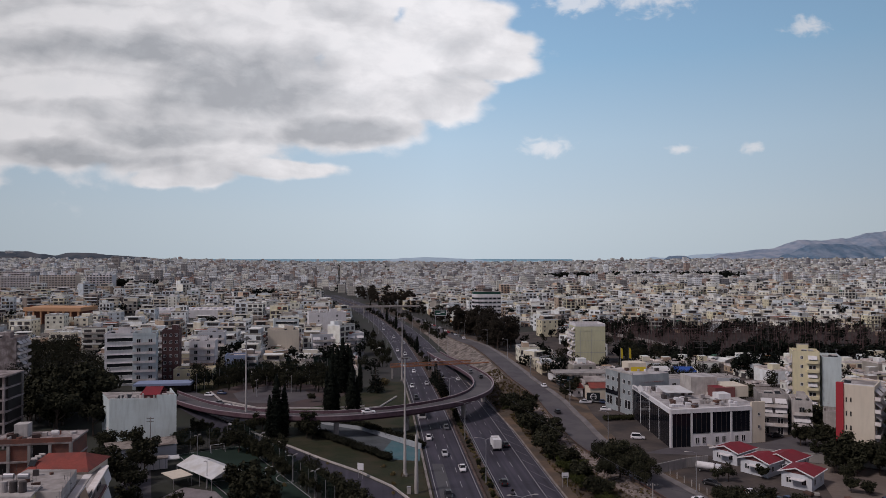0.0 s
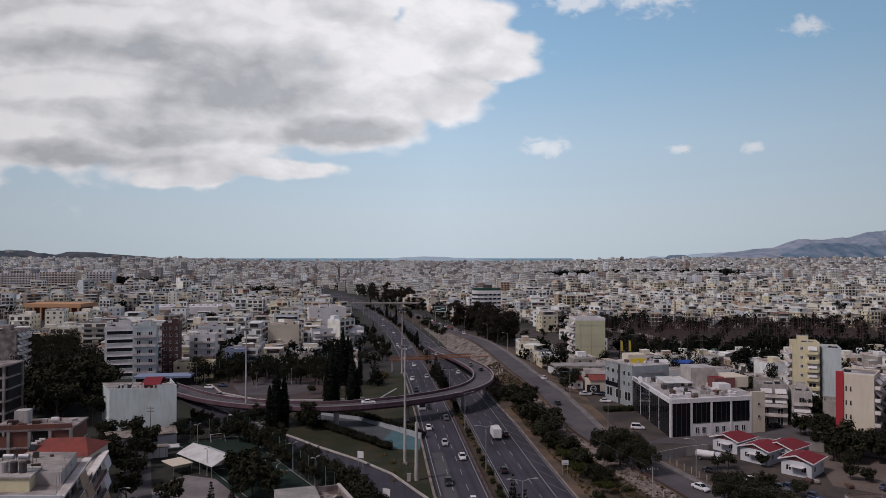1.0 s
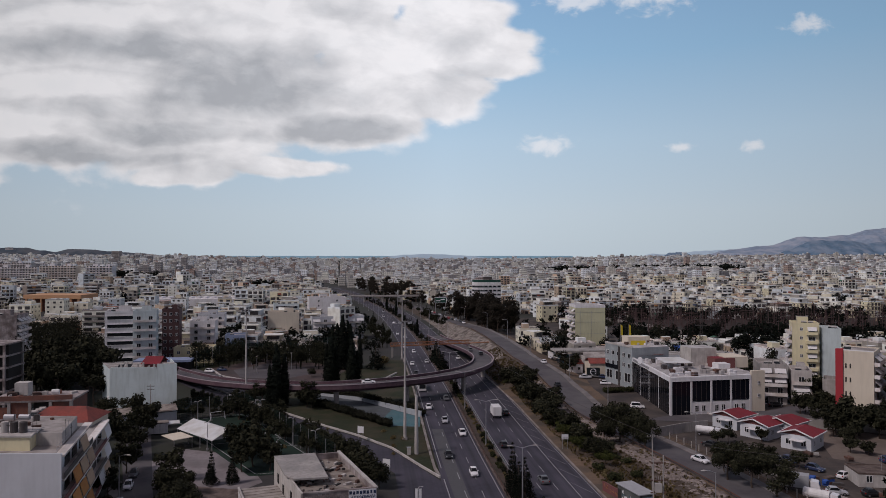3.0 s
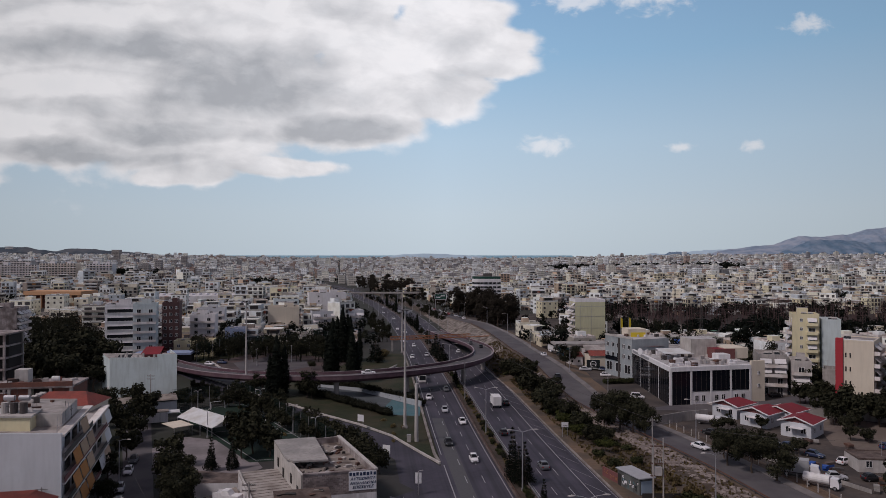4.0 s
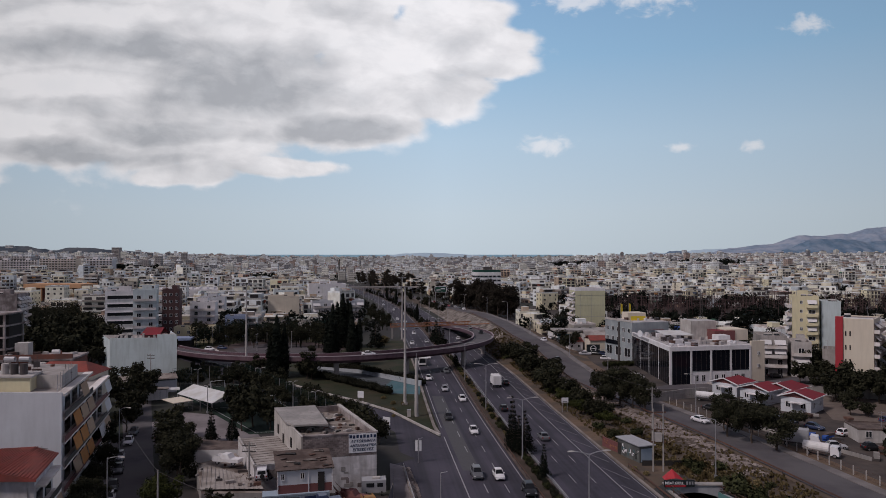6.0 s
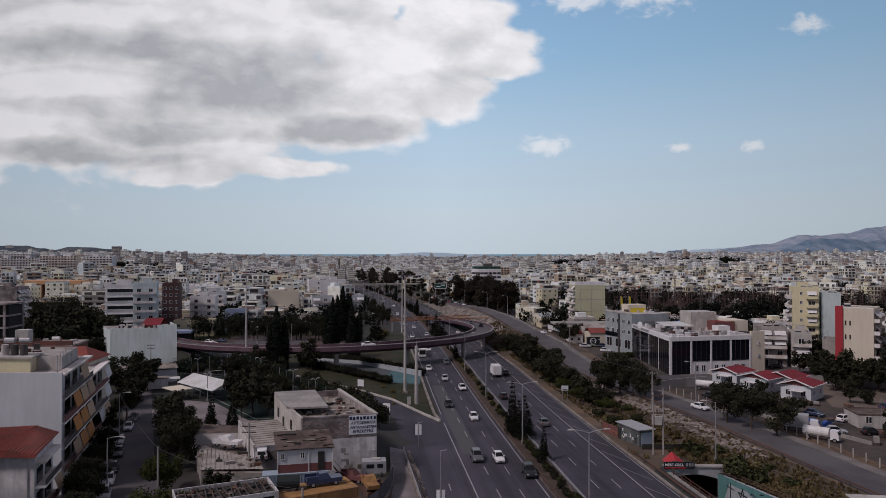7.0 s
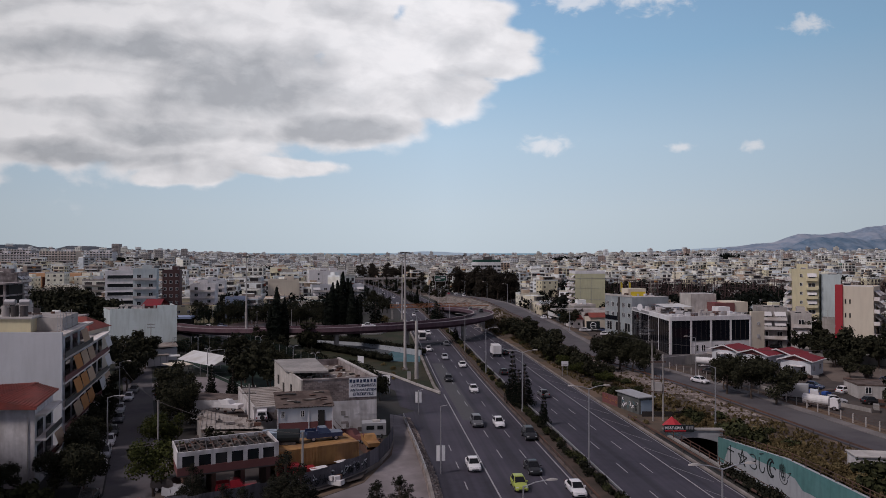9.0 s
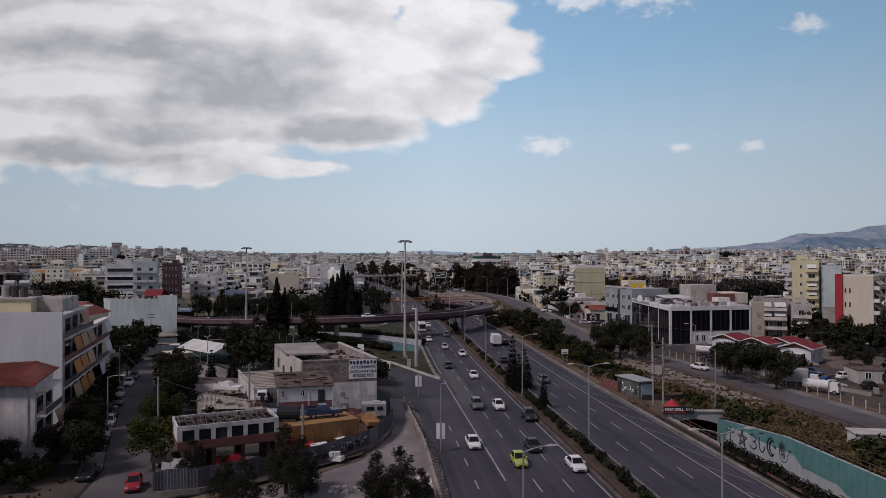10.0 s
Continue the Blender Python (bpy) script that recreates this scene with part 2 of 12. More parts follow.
def city_paint(name, tones, by_island, windows=False, dull=1.0):
    """Render and whitewash of a town: a tone for each house, dirt, and on far blocks rows of dark openings."""
    m = bpy.data.materials.new(name)
    m.use_nodes = True
    nt = m.node_tree
    b = nt.nodes["Principled BSDF"]
    b.inputs["Roughness"].default_value, b.inputs["Specular IOR Level"].default_value = 0.9, 0.2
    geo = nt.nodes.new("ShaderNodeNewGeometry")
    if by_island:
        rnd = geo.outputs["Random Per Island"]
    else:
        rnd = nt.nodes.new("ShaderNodeObjectInfo").outputs["Random"]
    ramp = nt.nodes.new("ShaderNodeValToRGB")
    ramp.color_ramp.interpolation = "CONSTANT"
    els = ramp.color_ramp.elements
    for k, c in enumerate(tones):
        e = els[k] if k < 2 else els.new(k / len(tones))
        e.position = k / len(tones)
        e.color = (c[0] * 0.985 * dull, c[1] * dull, min(1.0, c[2] * 1.06) * dull, 1)
    nt.links.new(rnd, ramp.inputs[0])
    colour = ramp.outputs[0]
    grime = nt.nodes.new("ShaderNodeTexNoise")
    grime.inputs["Scale"].default_value, grime.inputs["Detail"].default_value = 0.35, 6
    nt.links.new(geo.outputs["Position"], grime.inputs["Vector"])
    rp = nt.nodes.new("ShaderNodeValToRGB")
    rp.color_ramp.elements[0].position, rp.color_ramp.elements[0].color = 0.3, (0.78, 0.76, 0.73, 1)
    rp.color_ramp.elements[1].position, rp.color_ramp.elements[1].color = 0.62, (1, 1, 1, 1)
    nt.links.new(grime.outputs["Fac"], rp.inputs[0])
    mul = nt.nodes.new("ShaderNodeMix")
    mul.data_type, mul.blend_type = "RGBA", "MULTIPLY"
    mul.inputs[0].default_value = 1.0
    nt.links.new(colour, mul.inputs[6])
    nt.links.new(rp.outputs[0], mul.inputs[7])
    colour = mul.outputs[2]
    if windows:
        sp, sn = nt.nodes.new("ShaderNodeSeparateXYZ"), nt.nodes.new("ShaderNodeSeparateXYZ")
        nt.links.new(geo.outputs["Position"], sp.inputs[0])
        nt.links.new(geo.outputs["Normal"], sn.inputs[0])

        def mt(op, a, bb, cc=None):
            n = nt.nodes.new("ShaderNodeMath")
            n.operation = op
            for k, v in enumerate((a, bb, cc)):
                if v is None:
                    continue
                if isinstance(v, (int, float)):
                    n.inputs[k].default_value = v
                else:
                    nt.links.new(v, n.inputs[k])
            return n.outputs[0]
        row = mt("PINGPONG", mt("ADD", sp.outputs[2], mt("MULTIPLY", rnd, 3.0)), 1.55)
        col = mt("PINGPONG", mt("ADD", mt("ADD", sp.outputs[0], sp.outputs[1]), mt("MULTIPLY", rnd, 37.0)), mt("ADD", 1.2, rnd))
        hole = mt("MULTIPLY", mt("GREATER_THAN", row, 0.72), mt("GREATER_THAN", col, mt("MULTIPLY", rnd, 0.9)))
        hole = mt("MULTIPLY", hole, mt("LESS_THAN", sn.outputs[2], 0.5))
        mw = nt.nodes.new("ShaderNodeMix")
        mw.data_type = "RGBA"
        nt.links.new(mt("MULTIPLY", hole, 0.55), mw.inputs[0])
        nt.links.new(colour, mw.inputs[6])
        mw.inputs[7].default_value = (0.06, 0.06, 0.065, 1)
        colour = mw.outputs[2]
    nt.links.new(colour, b.inputs["Base Color"])
    return m


def leaf_paint(name, dark, light):
    m = bpy.data.materials.new(name)
    m.use_nodes = True
    nt = m.node_tree
    b = nt.nodes["Principled BSDF"]
    b.inputs["Roughness"].default_value, b.inputs["Specular IOR Level"].default_value = 0.8, 0.08
    geo = nt.nodes.new("ShaderNodeNewGeometry")
    info = nt.nodes.new("ShaderNodeObjectInfo")
    mx = nt.nodes.new("ShaderNodeMix")
    mx.data_type = "RGBA"
    nt.links.new(geo.outputs["Random Per Island"], mx.inputs[0])
    mx.inputs[6].default_value, mx.inputs[7].default_value = (*dark, 1), (*light, 1)
    hsv = nt.nodes.new("ShaderNodeHueSaturation")
    mr = nt.nodes.new("ShaderNodeMapRange")
    nt.links.new(info.outputs["Random"], mr.inputs[0])
    mr.inputs[3].default_value, mr.inputs[4].default_value = 0.75, 1.25
    nt.links.new(mr.outputs[0], hsv.inputs["Value"])
    nt.links.new(mx.outputs[2], hsv.inputs["Color"])
    nt.links.new(hsv.outputs[0], b.inputs["Base Color"])
    return m


def glass_paint(name, tint, rough=0.08):
    m = bpy.data.materials.new(name)
    m.use_nodes = True
    b = m.node_tree.nodes["Principled BSDF"]
    b.inputs["Base Color"].default_value = (*tint, 1)
    b.inputs["Roughness"].default_value, b.inputs["Specular IOR Level"].default_value = rough, 0.5
    return m


ASPHALT = paint("asphalt", (0.0425, 0.0392, 0.0525), 0.85, vary=0.3, grain=0.8, coarse=0.06, other=(0.0595, 0.0555, 0.0715), bump=0.1, worn=-6.0)
OLD_ASPHALT = paint("old asphalt", (0.082, 0.075, 0.080), 0.9, vary=0.3, grain=0.7, coarse=0.1, other=(0.112, 0.105, 0.105))
LANE = paint("pale worn lane", (0.235, 0.213, 0.212), 0.9, vary=0.3, grain=0.9, coarse=0.12, other=(0.15, 0.135, 0.132), bump=0.2)
PEELED = paint("peeling white plaster", (0.64, 0.63, 0.61), 0.95, vary=0.2, grain=1.6, coarse=0.45, other=(0.46, 0.44, 0.42), stain=0.6, bump=0.3)
KERB = paint("worn kerb concrete", (0.27, 0.245, 0.22), 0.9, vary=0.3, grain=1.2, coarse=0.25, other=(0.17, 0.15, 0.13))
HATCH = paint("worn hatching paint", (0.19, 0.19, 0.195), 0.8, vary=0.5, grain=1.0)
PATCH = paint("newer asphalt patch", (0.085, 0.085, 0.088), 0.9, vary=0.2)
LINE = paint("road line paint", (0.29, 0.29, 0.29), 0.7, vary=0.35, grain=1.2)
CONCRETE = paint("concrete", (0.36, 0.34, 0.31), 0.9, vary=0.22, grain=1.0, coarse=0.2, other=(0.26, 0.25, 0.23), stain=0.5)
PALE_CONCRETE = paint("pale concrete", (0.50, 0.48, 0.44), 0.9, vary=0.2, coarse=0.3, other=(0.40, 0.38, 0.35), stain=0.4)
SOIL = paint("dry soil", (0.15, 0.105, 0.07), 0.95, vary=0.35, grain=0.9, coarse=0.12, other=(0.08, 0.065, 0.05), bump=0.4)
SWITCH_GROUND = paint("dark switchyard gravel", (0.05, 0.038, 0.034), 0.95, vary=0.4, grain=0.8, coarse=0.08, other=(0.032, 0.027, 0.022))
SAND = paint("pale sandy dirt", (0.164, 0.135, 0.111), 0.95, vary=0.3, grain=0.8, coarse=0.12, other=(0.13, 0.105, 0.09), bump=0.3)
DIRT_YARD = paint("dirt yard", (0.085, 0.07, 0.06), 0.95, vary=0.4, grain=0.8, coarse=0.11, other=(0.045, 0.039, 0.037), bump=0.4)
PAVING = paint("grey paving flags", (0.20, 0.185, 0.175), 0.9, vary=0.3, grain=1.2, coarse=0.3, other=(0.14, 0.13, 0.125))
GRASS = paint("rough grass", (0.021, 0.026, 0.010), 0.95, vary=0.55, grain=0.9, coarse=0.12, other=(0.043, 0.037, 0.02), bump=0.5)
TURF = paint("artificial turf", (0.010, 0.024, 0.016), 0.95, vary=0.2, grain=2, coarse=0.1, other=(0.014, 0.03, 0.021))
CITY_GROUND = paint("town ground", (0.045, 0.042, 0.04), 0.95, vary=0.3, grain=0.3, coarse=0.015, other=(0.03, 0.034, 0.024))
ROCK = paint("pale rock", (0.062, 0.046, 0.034), 0.95, vary=0.5, grain=0.7, coarse=0.22, other=(0.10, 0.08, 0.062), bump=0.8)
BANK_STONE = paint("dusty bank stone", (0.25, 0.215, 0.19), 0.95, vary=0.5, grain=2.5, coarse=0.6, other=(0.15, 0.125, 0.11), bump=0.6)
STONE = paint("rubble stone", (0.25, 0.21, 0.185), 0.95, vary=0.4, grain=2.5, coarse=0.6, other=(0.14, 0.115, 0.10), bump=0.6, rand=0.25)
CLIFF = paint("pale cut rock", (0.27, 0.24, 0.205), 0.95, vary=0.6, grain=0.5, coarse=0.35, other=(0.075, 0.06, 0.05), bump=0.9, stain=0.8)
RAMP_RED = paint("dark red painted parapet", (0.10, 0.055, 0.07), 0.7, vary=0.25, grain=1.2, coarse=0.2, other=(0.13, 0.085, 0.095), stain=0.5)
RAMP_TOP = paint("worn mauve coping", (0.30, 0.25, 0.26), 0.8, vary=0.2)
STEEL = paint("galvanised steel", (0.42, 0.42, 0.42), 0.45, 0.6, vary=0.15)
DARK_STEEL = paint("dark steel", (0.09, 0.08, 0.075), 0.6, 0.4, vary=0.3)
POLE_BROWN = paint("brown weathered poles", (0.085, 0.055, 0.052), 0.85, vary=0.4)
RUST = paint("rusty steel", (0.13, 0.07, 0.05), 0.85, vary=0.4, grain=1.5, other=(0.09, 0.06, 0.05))
WHITE = paint("white paint", (0.74, 0.74, 0.72), 0.75, vary=0.06, coarse=0.2, other=(0.66, 0.66, 0.63), stain=0.25)
PLASTER = paint("pale blue grey plaster", (0.555, 0.64, 0.625), 0.9, vary=0.07, coarse=0.15, other=(0.50, 0.57, 0.55), stain=0.3)
GREY_PLASTER = paint("pale grey plaster", (0.575, 0.605, 0.61), 0.9, vary=0.06, coarse=0.1, other=(0.53, 0.555, 0.56), stain=0.16)
CREAM_WASH = paint("weathered cream wash", (0.52, 0.50, 0.45), 0.9, vary=0.15, coarse=0.3, other=(0.40, 0.375, 0.33), stain=0.6)
CREAM = paint("cream render", (0.66, 0.60, 0.47), 0.85, vary=0.06, coarse=0.15, other=(0.62, 0.56, 0.44), stain=0.15)
YELLOW = paint("pale yellow render", (0.68, 0.63, 0.40), 0.85, vary=0.06, coarse=0.15, other=(0.62, 0.57, 0.37), stain=0.2)
LIME = paint("pale lime render", (0.56, 0.56, 0.36), 0.85, vary=0.06, coarse=0.12, other=(0.52, 0.52, 0.34), stain=0.2)
CRIMSON = paint("crimson render", (0.36, 0.035, 0.045), 0.8, vary=0.1)
TILE_RED = paint("crimson roof sheet", (0.21, 0.022, 0.032), 0.75, vary=0.2, grain=1.5, coarse=0.3, other=(0.17, 0.025, 0.032))
TERRACOTTA = paint("terracotta tile", (0.22, 0.055, 0.042), 0.85, vary=0.25, grain=2, coarse=0.4, other=(0.16, 0.05, 0.04), rand=0.15)
BRICK = paint("raw brick", (0.20, 0.085, 0.06), 0.9, vary=0.25, grain=3, coarse=0.4, other=(0.14, 0.075, 0.06))
BLOCKWORK = paint("dusty blockwork", (0.25, 0.21, 0.19), 0.95, vary=0.3, grain=2.0, coarse=0.4, other=(0.17, 0.14, 0.13), rand=0.3)
BROWN = paint("brown cladding", (0.095, 0.052, 0.05), 0.8, vary=0.15)
ORANGE_STONE = paint("orange stone cladding", (0.52, 0.30, 0.16), 0.85, vary=0.15)
COOL_GREY = paint("cool grey render", (0.33, 0.37, 0.37), 0.85, vary=0.12, coarse=0.3, other=(0.28, 0.315, 0.315), stain=0.3)
PALE_ROOF = paint("pale roof screed", (0.50, 0.49, 0.47), 0.9, vary=0.25, grain=1.2, coarse=0.3, other=(0.34, 0.325, 0.31), stain=0.3)
GREY_RENDER = paint("grey render", (0.35, 0.36, 0.365), 0.85, vary=0.1, stain=0.2)
BLUE_RENDER = paint("dusty blue render", (0.24, 0.30, 0.42), 0.85, vary=0.1)
RUIN = paint("weathered rendered brick", (0.36, 0.32, 0.30), 0.95, vary=0.3, grain=1.8, coarse=0.35, other=(0.15, 0.12, 0.11), stain=0.8, bump=0.3)
ROOF_BITUMEN = paint("roof screed", (0.37, 0.345, 0.315), 0.9, vary=0.3, grain=1.2, coarse=0.25, other=(0.22, 0.2, 0.18))
OLD_SHEET = paint("old pale roof sheet", (0.34, 0.315, 0.28), 0.9, vary=0.3, grain=1.4, coarse=0.3, other=(0.22, 0.195, 0.17))
RUBBISH_ROOF = paint("weathered roof sheet", (0.27, 0.24, 0.205), 0.9, vary=0.4, grain=1.1, coarse=0.35, other=(0.10, 0.078, 0.066))
ROOF_BROWN = paint("brown broken roofing", (0.13, 0.10, 0.085), 0.95, vary=0.45, grain=1.6, coarse=0.5, other=(0.07, 0.05, 0.042), bump=0.5)
# dark fill of town windows, with the shade of balcony recesses put in
TOWN_GLASS = paint("shaded openings", (0.062, 0.056, 0.055), 0.6, vary=0.4, grain=0.4)
GLASS = glass_paint("dark window glass", (0.022, 0.024, 0.028), 0.1)
BLACK_GLASS = glass_paint("black facade glass", (0.008, 0.009, 0.014), 0.06)
BLACK_GLASS.node_tree.nodes["Principled BSDF"].inputs["Specular IOR Level"].default_value = 0.22
# near-black: shade of openings and interiors put into colour; also doors and scrap
DARK = paint("dark recess", (0.035, 0.032, 0.03), 0.9, vary=0.2)
CANVAS = paint("white canvas", (0.60, 0.62, 0.60), 0.8, vary=0.08, coarse=0.3, other=(0.50, 0.50, 0.46))
TEAL = paint("teal wall paint", (0.088, 0.215, 0.205), 0.85, vary=0.25, coarse=0.25, other=(0.105, 0.235, 0.225), stain=0.35)
PALE_TEAL = paint("washed teal paint", (0.065, 0.15, 0.165), 0.85, vary=0.3, grain=0.8, coarse=0.25, other=(0.09, 0.16, 0.175), stain=0.3)
SUNKEN = paint("mottled blue grey concrete", (0.085, 0.097, 0.102), 0.8, vary=0.3, grain=0.8, coarse=0.15, other=(0.06, 0.068, 0.072))
STREAKED_GREEN = paint("dark streaked green grey render", (0.13, 0.14, 0.13), 0.9, vary=0.35, coarse=0.4, other=(0.08, 0.085, 0.08), stain=0.5)
WALL_GREY = paint("grey primed wall", (0.36, 0.39, 0.40), 0.9, vary=0.12, stain=0.3)
BLACK_PAINT = paint("black spray paint", (0.015, 0.02, 0.022), 0.7)
CONT_YELLOW = paint("ochre container paint", (0.36, 0.20, 0.075), 0.8, vary=0.25, coarse=0.4, other=(0.25, 0.14, 0.065), stain=0.6)
CONT_BLUE = paint("faded blue container paint", (0.30, 0.38, 0.44), 0.75, vary=0.12)
CORRUGATED = paint("grey corrugated sheet", (0.125, 0.125, 0.138), 0.6, 0.2, vary=0.3, stain=0.5, rand=0.35)
BAND_RED = paint("faded red band", (0.17, 0.07, 0.065), 0.85, vary=0.15)
AWN_ORANGE = paint("orange canvas awning", (0.46, 0.20, 0.06), 0.85, vary=0.15, rand=0.15)
AWN_TAN = paint("tan canvas awning", (0.42, 0.30, 0.20), 0.85, vary=0.15, rand=0.2)
AWN_WHITE = paint("white canvas awning", (0.60, 0.60, 0.58), 0.85, vary=0.1, rand=0.1)
# sea and far hills carry the haze of distance in their base colours
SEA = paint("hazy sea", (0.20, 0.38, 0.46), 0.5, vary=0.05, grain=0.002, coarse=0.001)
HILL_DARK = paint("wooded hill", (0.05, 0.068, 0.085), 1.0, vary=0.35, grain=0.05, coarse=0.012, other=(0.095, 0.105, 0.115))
HILL_BLUE = paint("haze-tinted rocky hill", (0.20, 0.265, 0.335), 1.0, vary=0.4, grain=0.05, coarse=0.013, other=(0.30, 0.345, 0.40))
HILL_SLOPE = paint("haze-tinted wooded slope", (0.105, 0.175, 0.245), 1.0, vary=0.4, grain=0.05, coarse=0.014, other=(0.19, 0.25, 0.31))
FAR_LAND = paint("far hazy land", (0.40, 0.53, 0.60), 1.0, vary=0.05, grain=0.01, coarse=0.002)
ORANGE_STEEL = paint("orange brown painted steel", (0.27, 0.115, 0.055), 0.7, vary=0.2)
GREEN_NET = paint("green netting", (0.012, 0.035, 0.028), 0.95, vary=0.3)
SIGN_GREEN = paint("green sign sheet", (0.015, 0.06, 0.045), 0.6)
SIGN_WHITE = paint("white sign sheet", (0.72, 0.73, 0.72), 0.6, vary=0.05)
LETTER = paint("navy lettering", (0.03, 0.045, 0.09), 0.7)
TARP_BLUE = paint("blue tarpaulin", (0.03, 0.09, 0.34), 0.6)
FLAG_YELLOW = paint("yellow flag cloth", (0.62, 0.48, 0.04), 0.8)
RED_SHEET = paint("red sheet", (0.42, 0.03, 0.04), 0.6)
TYRE = paint("tyre rubber", (0.02, 0.02, 0.02), 0.9)
RIM = paint("alloy rim", (0.40, 0.40, 0.41), 0.4, 0.7)
CAR_GLASS = paint("dark car window glass", (0.010, 0.011, 0.013), 0.12, spec=0.35)
MEDIAN_SOIL = paint("dark median soil", (0.075, 0.055, 0.043), 0.95, vary=0.4, grain=0.9, coarse=0.3, other=(0.045, 0.036, 0.028), bump=0.4)
MEDIAN_KERB = paint("grimy brown median kerb", (0.13, 0.10, 0.088), 0.9, vary=0.35, grain=1.2, coarse=0.25, other=(0.085, 0.064, 0.056))
LAMP_GLASS = glass_paint("headlamp glass", (0.55, 0.56, 0.58), 0.15)
TAIL_RED = glass_paint("tail lamp", (0.25, 0.01, 0.01), 0.2)
BARK = paint("bark", (0.085, 0.065, 0.05), 0.95, vary=0.3, grain=3)
LEAF = leaf_paint("broad leaf", (0.011, 0.012, 0.008), (0.044, 0.042, 0.026))
LEAF_DARK = leaf_paint("dark pine needle", (0.004, 0.006, 0.005), (0.012, 0.014, 0.010))
LEAF_PINE = leaf_paint("brownish pine crown", (0.016, 0.013, 0.011), (0.045, 0.037, 0.029))
COURT = paint("faded court paving", (0.085, 0.06, 0.056), 0.9, vary=0.25, coarse=0.1, other=(0.06, 0.05, 0.048))
LEAF_SHRUB = leaf_paint("dark shrub leaf", (0.007, 0.008, 0.006), (0.028, 0.027, 0.018))
LEAF_NEAR = leaf_paint("dull olive pine needle", (0.010, 0.011, 0.008), (0.036, 0.034, 0.025))
LEAF_LIGHT = leaf_paint("yellow green leaf", (0.02, 0.026, 0.008), (0.065, 0.068, 0.022))
LEAF_BUSH = leaf_paint("oleander leaf", (0.015, 0.017, 0.009), (0.055, 0.057, 0.026))
DRY = leaf_paint("dry weed", (0.09, 0.068, 0.034), (0.19, 0.145, 0.075))
WEED = leaf_paint("dry grass", (0.065, 0.048, 0.024), (0.17, 0.125, 0.065))
CITY_A = city_paint("town render by house", TONES, False)
CITY_B = city_paint("town render in blocks", TONES, True)
CITY_FAR = city_paint("far town render", FAR_TONES, True, windows=True)
ROOF_CITY = city_paint("flat roof screed", [(0.70, 0.67, 0.62), (0.50, 0.46, 0.42), (0.78, 0.76, 0.72), (0.36, 0.30, 0.26), (0.82, 0.80, 0.76), (0.30, 0.12, 0.08), (0.60, 0.57, 0.52), (0.74, 0.72, 0.68)], True)
AWN_TOWN = city_paint("town awnings", [(0.60, 0.60, 0.58), (0.42, 0.30, 0.20), (0.46, 0.22, 0.08), (0.10, 0.20, 0.14), (0.55, 0.48, 0.36), (0.16, 0.18, 0.24), (0.30, 0.10, 0.07), (0.66, 0.64, 0.60)], True)
SLAB_TOWN = city_paint("town balcony slabs", [(0.80, 0.78, 0.74), (0.62, 0.58, 0.52), (0.84, 0.83, 0.80), (0.46, 0.43, 0.40), (0.72, 0.66, 0.54), (0.88, 0.88, 0.86), (0.36, 0.32, 0.29), (0.70, 0.70, 0.70)], True)
SLAB = paint("white balcony slab", (0.72, 0.69, 0.64), 0.85, vary=0.15, coarse=0.3, other=(0.54, 0.49, 0.43), rand=0.15)


